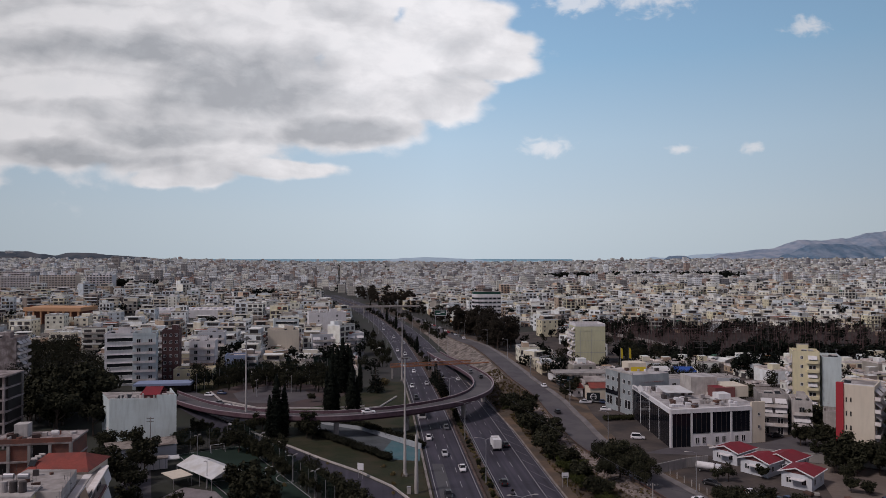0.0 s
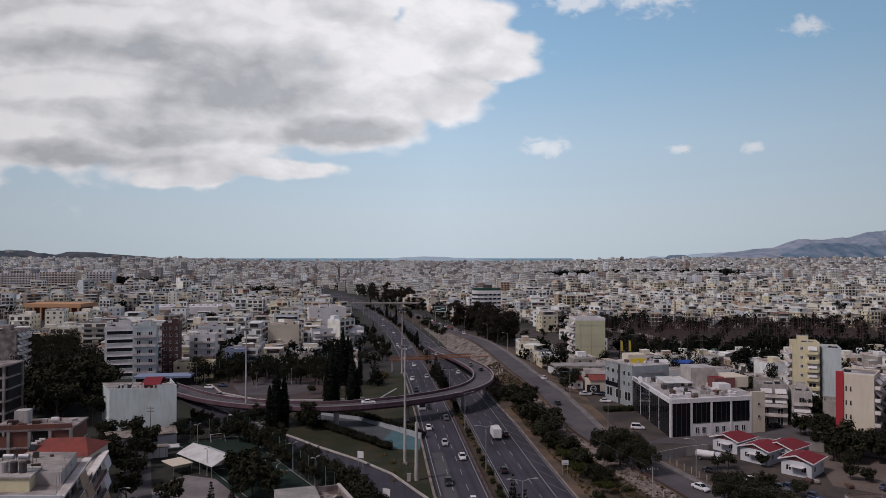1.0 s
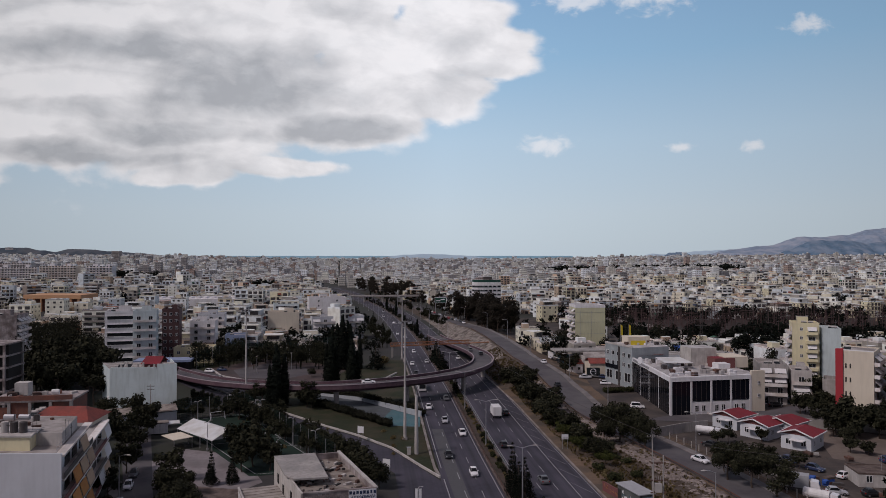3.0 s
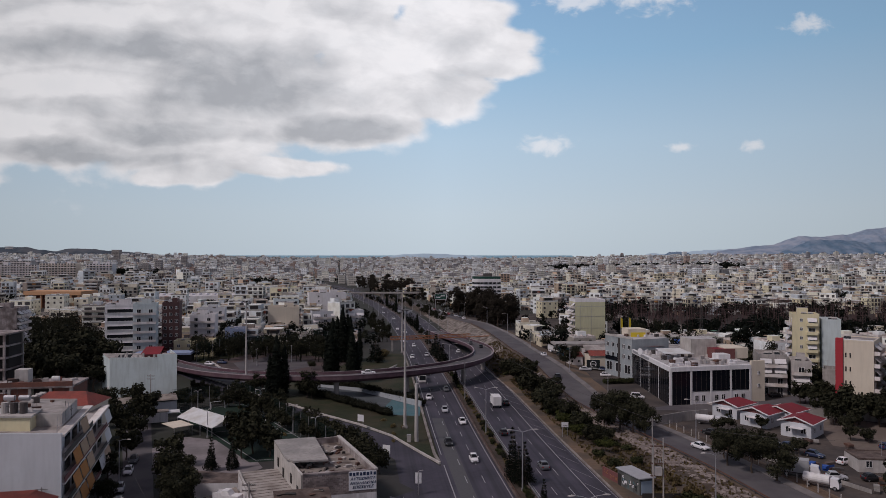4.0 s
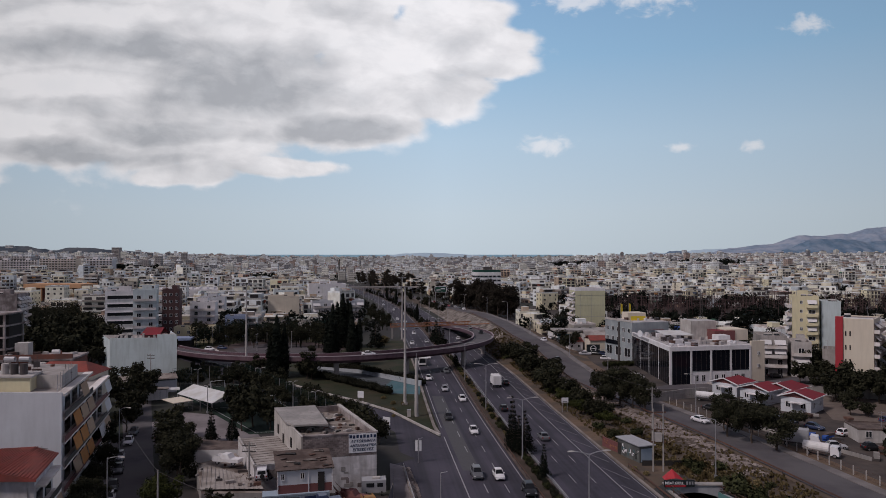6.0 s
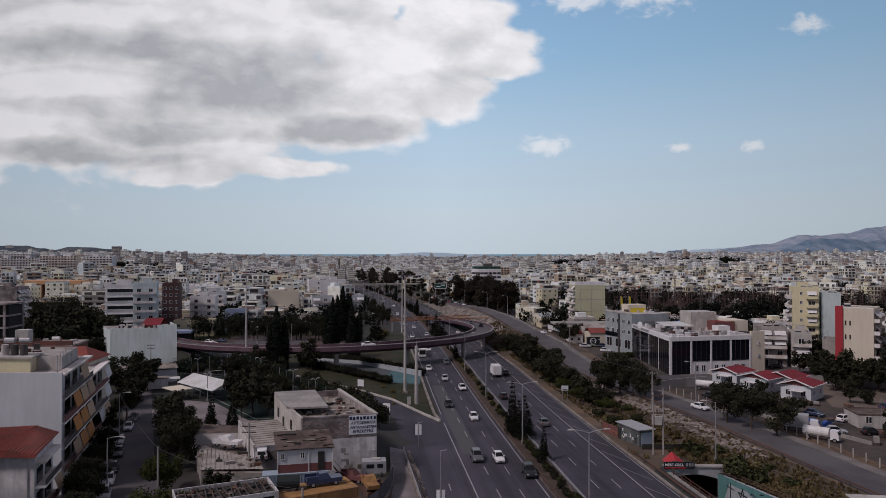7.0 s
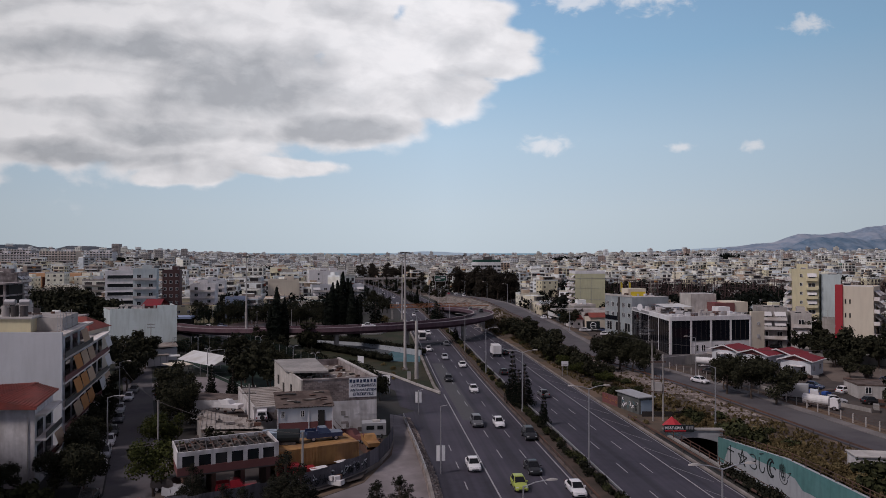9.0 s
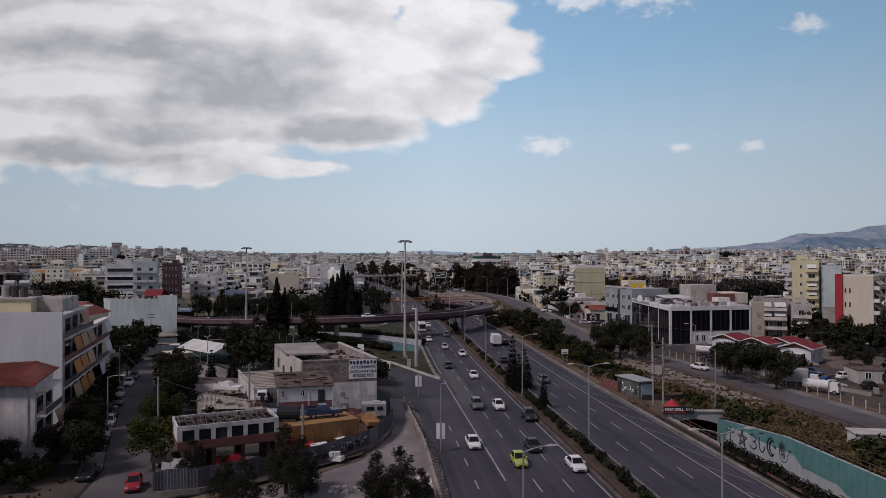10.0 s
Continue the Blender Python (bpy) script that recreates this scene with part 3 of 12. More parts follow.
# ---- mesh helpers ----
class Mesh:
    """Collects points and faces; sorts faces by material slot."""

    def __init__(self):
        self.v, self.f, self.m = [], [], []

    def box(self, x, y, z, sx, sy, sz, turn=0.0, slot=0, floor=False, top=None):
        """A box of full size sx, sy, sz whose base centre is x, y, z, turned about z by degrees."""
        c, s = math.cos(radians(turn)), math.sin(radians(turn))
        n = len(self.v)
        for k in (0, sz):
            for a, b in ((-1, -1), (1, -1), (1, 1), (-1, 1)):
                dx, dy = a * sx / 2, b * sy / 2
                self.v.append((x + dx * c - dy * s, y + dx * s + dy * c, z + k))
        for q in ((0, 1, 5, 4), (1, 2, 6, 5), (2, 3, 7, 6), (3, 0, 4, 7)):
            self.f.append(tuple(n + i for i in q))
            self.m.append(slot)
        self.f.append((n + 4, n + 5, n + 6, n + 7))
        self.m.append(slot if top is None else top)
        if floor:
            self.f.append((n + 3, n + 2, n + 1, n))
            self.m.append(slot)
        return self

    def prism(self, ring, z0, z1, slot=0, top=None):
        """An upright prism over a ring of (x, y), anticlockwise."""
        n, k = len(self.v), len(ring)
        self.v += [(x, y, z0) for x, y in ring] + [(x, y, z1) for x, y in ring]
        for i in range(k):
            j = (i + 1) % k
            self.f.append((n + i, n + j, n + k + j, n + k + i))
            self.m.append(slot)
        self.f.append(tuple(n + k + i for i in range(k)))
        self.m.append(slot if top is None else top)
        return self

    def quad(self, a, b, c, d, slot=0):
        n = len(self.v)
        self.v += [tuple(a), tuple(b), tuple(c), tuple(d)]
        self.f.append((n, n + 1, n + 2, n + 3))
        self.m.append(slot)
        return self

    def poly(self, pts, slot=0):
        n = len(self.v)
        self.v += [tuple(p) for p in pts]
        self.f.append(tuple(range(n, n + len(pts))))
        self.m.append(slot)
        return self

    def tube(self, a, b, r0, r1=None, sides=6, slot=0, cap=True):
        """A tapered rod from a to b."""
        r1 = r0 if r1 is None else r1
        a, b = Vector(a), Vector(b)
        d = (b - a).normalized()
        side = d.cross(Vector((0, 0, 1))) if abs(d.z) < 0.95 else Vector((1, 0, 0))
        side.normalize()
        up = side.cross(d)
        n = len(self.v)
        for p, r in ((a, r0), (b, r1)):
            for i in range(sides):
                w = 2 * math.pi * i / sides
                self.v.append(tuple(p + side * (r * math.cos(w)) + up * (r * math.sin(w))))
        for i in range(sides):
            j = (i + 1) % sides
            self.f.append((n + i, n + j, n + sides + j, n + sides + i))
            self.m.append(slot)
        if cap:
            self.f.append(tuple(n + sides + i for i in range(sides)))
            self.f.append(tuple(n + sides - 1 - i for i in range(sides)))
            self.m += [slot, slot]
        return self

    def beam(self, a, b, wide, high, slot=0):
        """A square bar between two points, its base on them."""
        a, b = Vector(a), Vector(b)
        d = (b - a)
        side = Vector((-d.y, d.x, 0)).normalized() * (wide / 2)
        up = Vector((0, 0, high))
        n = len(self.v)
        self.v += [tuple(p) for p in (a - side, a + side, b + side, b - side, a - side + up, a + side + up, b + side + up, b - side + up)]
        for q in ((0, 3, 7, 4), (1, 5, 6, 2), (0, 4, 5, 1), (3, 2, 6, 7), (4, 7, 6, 5), (0, 1, 2, 3)):
            self.f.append(tuple(n + i for i in q))
            self.m.append(slot)
        return self

    def rail(self, pts, wide, high, slot=0):
        """One unbroken square bar along points."""
        n = len(self.v)
        pts = [Vector(p) for p in pts]
        for i, p in enumerate(pts):
            d = pts[min(i + 1, len(pts) - 1)] - pts[max(i - 1, 0)]
            s = Vector((-d.y, d.x, 0)).normalized() * wide / 2
            u = Vector((0, 0, high))
            self.v += [tuple(q) for q in (p - s, p + s, p + s + u, p - s + u)]
        for i in range(len(pts) - 1):
            for j in range(4):
                a, b = n + 4 * i + j, n + 4 * i + (j + 1) % 4
                self.f.append((a, b, b + 4, a + 4))
                self.m.append(slot)
        return self

    def strip(self, left, right, slot=0, zl=0.0, zr=None):
        """A ribbon between two lines of (x, y) or (x, y, z)."""
        n, k = len(self.v), len(left)
        zr = zl if zr is None else zr
        for p, q in zip(left, right):
            self.v.append((p[0], p[1], p[2] if len(p) > 2 else zl))
            self.v.append((q[0], q[1], q[2] if len(q) > 2 else zr))
        for i in range(k - 1):
            self.f.append((n + 2 * i, n + 2 * i + 1, n + 2 * i + 3, n + 2 * i + 2))
            self.m.append(slot)
        return self

    def data(self, name, mats, smooth=False):
        me = bpy.data.meshes.new(name)
        me.from_pydata(self.v, [], self.f)
        for mm in (mats if isinstance(mats, (list, tuple)) else [mats]):
            me.materials.append(mm)
        me.polygons.foreach_set("material_index", self.m)
        if smooth:
            me.polygons.foreach_set("use_smooth", [True] * len(self.f))
        me.update()
        return me


def part(name, mesh, mats, parent=None, label="", smooth=False):
    ob = new(name, mesh.data(name, mats, smooth) if isinstance(mesh, Mesh) else mesh)
    if parent is not None:
        ob.parent = parent
    return tagged(ob, label)


def thing(name, label, category, group="", at=None):
    ob = new(name)
    ob.empty_display_size = 0.5
    if at is not None:
        ob.matrix_world = at
    return tagged(ob, label, category, group)


def setting(name, mesh, mats, label="", category="", smooth=False):
    ob = new(name, mesh.data(name, mats, smooth))
    return tagged(ob, label, category, kind="structure")


def stuff(name, mesh, mats, label, category, smooth=False):
    ob = new(name, mesh.data(name, mats, smooth))
    return tagged(ob, label, category, kind="stuff")


def lerp_line(keys, y):
    """x at y on a smooth line through keys of (y, x)."""
    ys = [k[0] for k in keys]
    if y <= ys[0]:
        s = (keys[1][1] - keys[0][1]) / (keys[1][0] - keys[0][0])
        return keys[0][1] + s * (y - ys[0])
    if y >= ys[-1]:
        s = (keys[-1][1] - keys[-2][1]) / (keys[-1][0] - keys[-2][0])
        return keys[-1][1] + s * (y - ys[-1])
    i = max(k for k in range(len(ys)) if ys[k] <= y)
    i = min(i, len(ys) - 2)

    def slope(k):
        if k == 0:
            return (keys[1][1] - keys[0][1]) / (keys[1][0] - keys[0][0])
        if k == len(keys) - 1:
            return (keys[-1][1] - keys[-2][1]) / (keys[-1][0] - keys[-2][0])
        return (keys[k + 1][1] - keys[k - 1][1]) / (keys[k + 1][0] - keys[k - 1][0])
    h = keys[i + 1][0] - keys[i][0]
    t = (y - keys[i][0]) / h
    a, b, m0, m1 = keys[i][1], keys[i + 1][1], slope(i) * h, slope(i + 1) * h
    return (2 * t ** 3 - 3 * t ** 2 + 1) * a + (t ** 3 - 2 * t ** 2 + t) * m0 + (-2 * t ** 3 + 3 * t ** 2) * b + (t ** 3 - t ** 2) * m1


# ---- the lie of the land ----
# left edge of the motorway's median: distance ahead, across
MEDIAN = [(-300, 58.0), (40, 23.0), (78, 19.2), (166, 10.0), (264, 1.0), (390, -13.0), (500, -28.0), (600, -45.5), (696, -66.0), (865, -108.0), (1100, -180.0), (1400, -290.0)]


def med(y):
    return lerp_line(MEDIAN, y)


def along(off, y0, y1, step=8.0, z=0.0):
    """A line that keeps an offset from the median's left edge."""
    n = max(1, int(math.ceil((y1 - y0) / step)))
    return [(med(y0 + (y1 - y0) * i / n) + off, y0 + (y1 - y0) * i / n, z) for i in range(n + 1)]


def ease(v, lo, hi):
    k = min(1.0, max(0.0, (v - lo) / (hi - lo)))
    return k * k * (3 - 2 * k)


def land(x, y):
    """Height of the ground: the town climbs on both sides of the motorway's shallow valley."""
    if y < 0:
        return 0.0
    r = math.hypot(x, y)
    side = ease(abs(x / max(y, 1.0) + 0.05), 0.1, 0.42)
    rise = (8.0 + 8.5 * side) * ease(r, 560, 1250) + (7.0 + 8.0 * side) * ease(r, 1100, 2700) + (5.0 + 4.0 * side) * ease(r, 2700, 4600)
    valley = max(ease(abs(x - med(min(y, 1150))), 45, 330), ease(y, 1150, 2300))
    return rise * valley


# sunken approach roads of the underpass, as (offset from median or corner points)
TRENCH_Y0, TRENCH_Y1 = -40.0, 117.0
TRENCH_L, TRENCH_R = 22.0, 30.2          # offsets from the median


def build_ground():
    g = Mesh()
    offs = [-5200, -3600, -2600, -1800, -1200, -800, -650, -500, -400, -320, -260, -200, -120, -70, -40, -15, 0, 4, 12, TRENCH_L, TRENCH_R, 45, 70, 110, 170, 215, 260, 330, 400, 500, 600, 750, 900, 1300, 1900, 2700, 3700, 5200]
    ys = [-1500, -600, -200, TRENCH_Y0, 0, 40, 80, TRENCH_Y1, 150, 190, 230, 280, 340, 420, 520, 580, 640, 720, 800, 900, 1000, 1125, 1250, 1400, 1550, 1720, 1900, 2100, 2300, 2800, 3400, 4000, 4600, 4950]
    base = [med(y) if y < 900 else med(900) for y in ys]
    for j, y in enumerate(ys):
        for o in offs:
            x = base[j] + o
            g.v.append((x, y, land(x, y) - 0.02))
    k = len(offs)
    for j in range(len(ys) - 1):
        for i in range(k - 1):
            if offs[i] == TRENCH_L and TRENCH_Y0 <= ys[j] and ys[j + 1] <= TRENCH_Y1:
                continue
            g.f.append((j * k + i, j * k + i + 1, (j + 1) * k + i + 1, (j + 1) * k + i))
            g.m.append(0)
    setting("ground", g, [CITY_GROUND], "dusty grey brown town ground with worn green patches", "ground")


build_ground()


def area(name, pts, z, m, label, category="ground"):
    return setting(name, Mesh().poly([(x, y, z) for x, y in pts]), [m], label, category)


# ---- motorway ----
def build_motorway():
    for n, (a, b) in (("road_left", (-11.6, -0.1)), ("road_right", (3.9, 15.2))):
        m = Mesh().strip(along(a, -150, 1100, z=0.03), along(b, -150, 1100, z=0.03))
        setting(n, m, [ASPHALT], "dark worn asphalt motorway carriageway of three lanes", "road")
    m = Mesh().strip(along(15.2, -150, 330, z=0.026), along(19.0, -150, 330, z=0.026))
    setting("road_shoulder", m, [ASPHALT], "dark asphalt hard shoulder with hatching", "road")
    # slip road that joins the near carriageway
    sl = [(med(y) - 11.7 - (11.5 if y < 60 else 11.5 * max(0, (152 - y) / 92)), y, 0.024) for y in range(-150, 157, 6)]
    sr = [(med(y) - 11.5, y, 0.024) for y in range(-150, 157, 6)]
    setting("road_slip", Mesh().strip(sl, sr), [ASPHALT], "dark asphalt slip lane widening beside the motorway", "road")
    setting("asphalt_patch", Mesh().strip(along(-10.3, 128, 196, z=0.036), along(-7.2, 128, 196, z=0.036)), [PATCH], "paler resurfaced strip of a traffic lane", "road")
    # painted lines
    solid = Mesh()
    for a, y0, y1 in ((-0.75, -60, 1000), (4.5, -60, 1000), (14.7, -60, 1000), (-11.1, 160, 1000)):
        solid.strip(along(a, y0, y1, z=0.042), along(a + 0.2, y0, y1, z=0.042))
    gore_l = along(-11.3, 84, 152, z=0.042)
    solid.strip(gore_l, [(x + 0.22, y, z) for x, y, z in gore_l])
    setting("edge_lines", solid, [LINE], "worn white solid edge lines on asphalt", "road marking")
    dashes = setting("lane_lines", Mesh().box(0, -100, -0.3, 0.1, 0.1, 0.1), [LINE], "worn white broken lane lines on asphalt", "road marking")
    shared = {}
    rest = Mesh()
    for off in (-4.3, -7.8, 8.0, 11.4):
        for i in range(90):
            y = -40 + 12.0 * i + (5 if off > 0 else 0)
            p = (med(y) + off, y)
            q = (med(y + 4.6) + off, y + 4.6)
            d = Vector((q[0] - p[0], q[1] - p[1], 0))
            s = Vector((-d.y, d.x, 0)).normalized() * 0.085
            if y < 330 and y > 40:
                if "dash" not in shared:
                    shared["dash"] = Mesh().quad((-0.085, 0, 0), (0.085, 0, 0), (0.085, 4.6, 0), (-0.085, 4.6, 0)).data("lane_dash", [LINE])
                o = new("lane_dash", shared["dash"])
                o.parent = dashes
                o.matrix_basis = Matrix.Translation((p[0], p[1], 0.043)) @ Matrix.Rotation(math.atan2(-d.x, d.y), 4, "Z")
            else:
                a, b = Vector((*p, 0.043)), Vector((*q, 0.043))
                rest.quad(a + s, a - s, b - s, b + s)
    # dashes between the slip lane and the through lanes
    for i in range(12):
        y = 45 + 9.0 * i
        x = med(y) - 14.8
        if y < 110:
            o = new("lane_dash", shared["dash"])
            o.parent = dashes
            o.matrix_basis = Matrix.Translation((x, y, 0.043)) @ Matrix.Rotation(0.105, 4, "Z") @ Matrix.Diagonal((1, 0.7, 1, 1))
    tagged(part("far_lane_dashes", rest, [LINE], dashes), kind="stuff")
    hatch = setting("hatching", Mesh().strip(along(18.6, 50, 310, z=0.041), along(18.75, 50, 310, z=0.041)), [LINE], "worn white diagonal hatching on the hard shoulder", "road marking")
    hm = Mesh().quad((0, 0, 0), (0.3, -0.25, 0), (3.6, -7.0, 0), (3.3, -6.75, 0)).data("hatch_bar", [HATCH])
    for y in range(60, 310, 10):
        o = new("hatch_bar", hm)
        o.parent = hatch
        o.matrix_basis = Matrix.Translation((med(y) + 15.1, y, 0.045))


build_motorway()


def build_median():
    soil = Mesh()
    soil.strip(along(0.35, -150, 1000, z=0.16), along(3.45, -150, 1000, z=0.16))
    setting("median_strip", soil, [MEDIAN_SOIL], "dark brown soil strip of the motorway's median", "median")
    kerb = Mesh()
    for a, b in ((-0.05, 0.4), (3.4, 3.85)):
        l, r = along(a, -150, 1000, z=0.2), along(b, -150, 1000, z=0.2)
        kerb.strip(l, r)
        kerb.strip([(x, y, 0.02) for x, y, z in l], l)
        kerb.strip(r, [(x, y, 0.02) for x, y, z in r])
    setting("median_kerb", kerb, [MEDIAN_KERB], "grimy brown concrete kerb of the median", "kerb")
    for name, off, side in (("guard_rail", 0.2, -1), ("guard_rail", 3.6, 1)):
        rail = thing(name, "dull galvanised guard rail along the planted median", "guard rail", "median guard rails")
        beam_m = Mesh()
        l = along(off, -20, 420, z=0.62)
        beam_m.strip(l, [(x, y, 0.92) for x, y, z in l])
        beam_m.strip([(x + 0.06, y, 0.92) for x, y, z in l], [(x + 0.06, y, 0.62) for x, y, z in l])
        beam_m.strip([(x, y, 0.92) for x, y, z in l], [(x + 0.06, y, 0.92) for x, y, z in l])
        part("rail_beam", beam_m, [RUST if side < 0 else STEEL], rail)
        pm = Mesh().box(0, 0, 0, 0.12, 0.12, 0.7).data("rail_post", [DARK_STEEL])
        for y in range(44, 300, 4):
            o = new("rail_post", pm)
            o.parent = rail
            o.matrix_basis = Matrix.Translation((med(y) + off + 0.03, y, 0.18))


build_median()


def wall_run(name, pts, z0, z1, thick, m, label, category="wall", cap=None):
    """A wall of some thickness along points (x, y); z1 may be a list."""
    me = Mesh()
    top = z1 if isinstance(z1, (list, tuple)) else [z1] * len(pts)
    bot = z0 if isinstance(z0, (list, tuple)) else [z0] * len(pts)
    for i in range(len(pts)):
        a, b = pts[max(i - 1, 0)], pts[min(i + 1, len(pts) - 1)]
        d = Vector((b[0] - a[0], b[1] - a[1], 0)).normalized()
        s = Vector((-d.y, d.x, 0)) * thick / 2
        p = Vector((*pts[i], 0))
        for q, zz in ((p - s, bot[i]), (p + s, bot[i]), (p + s, top[i]), (p - s, top[i])):
            me.v.append((q.x, q.y, zz))
    for i in range(len(pts) - 1):
        for j in range(4):
            a, b = 4 * i + j, 4 * i + (j + 1) % 4
            me.f.append((a, b, b + 4, a + 4))
            me.m.append(0)
    k = 4 * (len(pts) - 1)
    me.f += [(3, 2, 1, 0), (k, k + 1, k + 2, k + 3)]
    me.m += [0, 0]
    return setting(name, me, [m], label, category)


# verge and kerb on the near side of the junction, and the long verge beyond
wall_run("kerb_left", [(med(y) - 12.0 - (0.5 if y > 156 else 0.0), y) for y in range(154, 345, 6)], 0.0, 0.35, 0.6, KERB, "pale concrete kerb of the grass verge", "kerb")
wall_run("kerb_right", [(med(y) + 19.3 - max(0, (y - 230) * 0.03), y) for y in range(-20, 330, 8)], 0.0, 0.3, 0.4, KERB, "pale worn concrete kerb beside the hard shoulder", "kerb")
area("verge_soil", [(med(y) + 19.0, y) for y in range(117, 330, 10)] + [(med(y) + 29, y) for y in range(327, 117, -10)], 0.015, SOIL, "dry brown roadside soil with weeds")

def wall_top(y):
    return 1.65 - max(0, y - 98) * 0.095


# ---- frontage road beyond the cutting ----
FRONT = [(-60, 100.0), (60, 80.0), (108, 70.8), (150, 63.8), (172, 58.5), (192, 53.3), (216, 48.6), (250, 46.6), (278, 43.6), (298, 38.8), (320, 35.6), (345, 33.0), (409, 26.6), (475, 14.5), (520, 6.0), (600, -8.0), (700, -31.0), (820, -62.0), (950, -105)]
FRONT_Z = [(-60, 0.6), (215, 0.6), (250, 1.3), (276, 2.9), (298, 4.7), (320, 5.8), (350, 6.0), (410, 5.0), (475, 3.3), (540, 1.6), (600, 0.5), (950, 0.3)]


def front(y):
    return lerp_line(FRONT, y)


def front_z(y):
    k = max(i for i in range(len(FRONT_Z) - 1) if FRONT_Z[i][0] <= max(y, -60))
    (a, p), (b, q) = FRONT_Z[k], FRONT_Z[k + 1]
    f = min(1.0, max(0.0, (y - a) / (b - a)))
    return p + (q - p) * f * f * (3 - 2 * f)


def front_line(off, y0, y1, dz=0.0, step=8):
    n = max(1, int((y1 - y0) / step))
    return [(front(y0 + (y1 - y0) * i / n) + off, y0 + (y1 - y0) * i / n, front_z(y0 + (y1 - y0) * i / n) + dz) for i in range(n + 1)]


setting("road_frontage", Mesh().strip(front_line(-8.5, -60, 900, 0.02), front_line(0, -60, 900, 0.02)), [OLD_ASPHALT], "worn grey asphalt frontage road above the cutting", "road")
# the raised ground it lies on, and the rocky bank that falls to the motorway
bank_top = front_line(-10.2, -60, 900)


def plot_z(x, y):
    """Height of the road, of the slope behind it and of the plots beyond."""
    z, run = front_z(y), 6.0 + max(0, front_z(y) - 0.6) * 2.0
    d = x - front(y)
    if d < 0:
        return z
    return 0.45 + (z - 0.45) * max(0.0, 1 - d / run) if y < 560 else 0.45


def foot_x(y):
    if y < 118:
        return med(y) + 31.6
    if y < 260:
        return med(y) + 22.0 + max(0, (150 - y)) * 0.25
    return med(y) + 19.5


bank = Mesh()
rs = random.Random(4)
prev = None
rows_b = []
for i in range(241):
    y = -60 + 4.0 * i
    xt, xf = front(y) - 9.6, foot_x(y)
    xf = min(xf, xt - 1.5)
    line = []
    for k in range(9):
        f = k / 8
        rough = 0 if k in (0, 8) else rs.uniform(-0.35, 0.35)
        zb0 = wall_top(y) - 0.25 if y < 117 else 0.0
        zz = zb0 + (front_z(y) - zb0) * (f ** 1.4 if y < 260 else f ** 0.8) + rough * 0.8
        rough *= 2.2 if y > 285 else 1
        line.append((xf + (xt - xf) * f + rough * 0.5, y + rs.uniform(-0.8, 0.8), max(zz + rough * 0.3, 0.005)))
    rows_b.append(line)
for i, (a, b) in enumerate(zip(rows_b[:-1], rows_b[1:])):
    bank.strip(a, b, slot=1 if 90 < i < 150 else 0)
bank.f = [q[::-1] for q in bank.f]
setting("rocky_bank", bank, [ROCK, CLIFF], "pale broken rock bank with dry soil below the frontage road", "bank")
setting("raised_ground", Mesh().strip(front_line(-9.7, -60, 900, -0.01), front_line(-8.4, -60, 900, -0.01)).strip(front_line(-0.1, -60, 560, -0.02), [(front(y) + 6.0 + max(0, z - 0.6) * 2.0, y, 0.44) for x, y, z in front_line(0, -60, 560)]), [SOIL], "dry soil verges of the frontage road", "ground")
setting("pavement_frontage", Mesh().strip(front_line(0.05, -60, 470, 0.13), front_line(2.2, -60, 470, 0.13)).strip(front_line(0.05, -60, 470, 0.0), front_line(0.05, -60, 470, 0.13)), [PAVING], "grey flagged pavement with a kerb along the frontage road", "pavement")
plot = [(front(y) + 3.9, y) for y in range(-60, 560, 20)] + [(330, 555), (330, -60)]
area("plots_right", plot, 0.45, DIRT_YARD, "packed dirt and concrete yards between buildings")

# ---- underpass approach beside the motorway ----


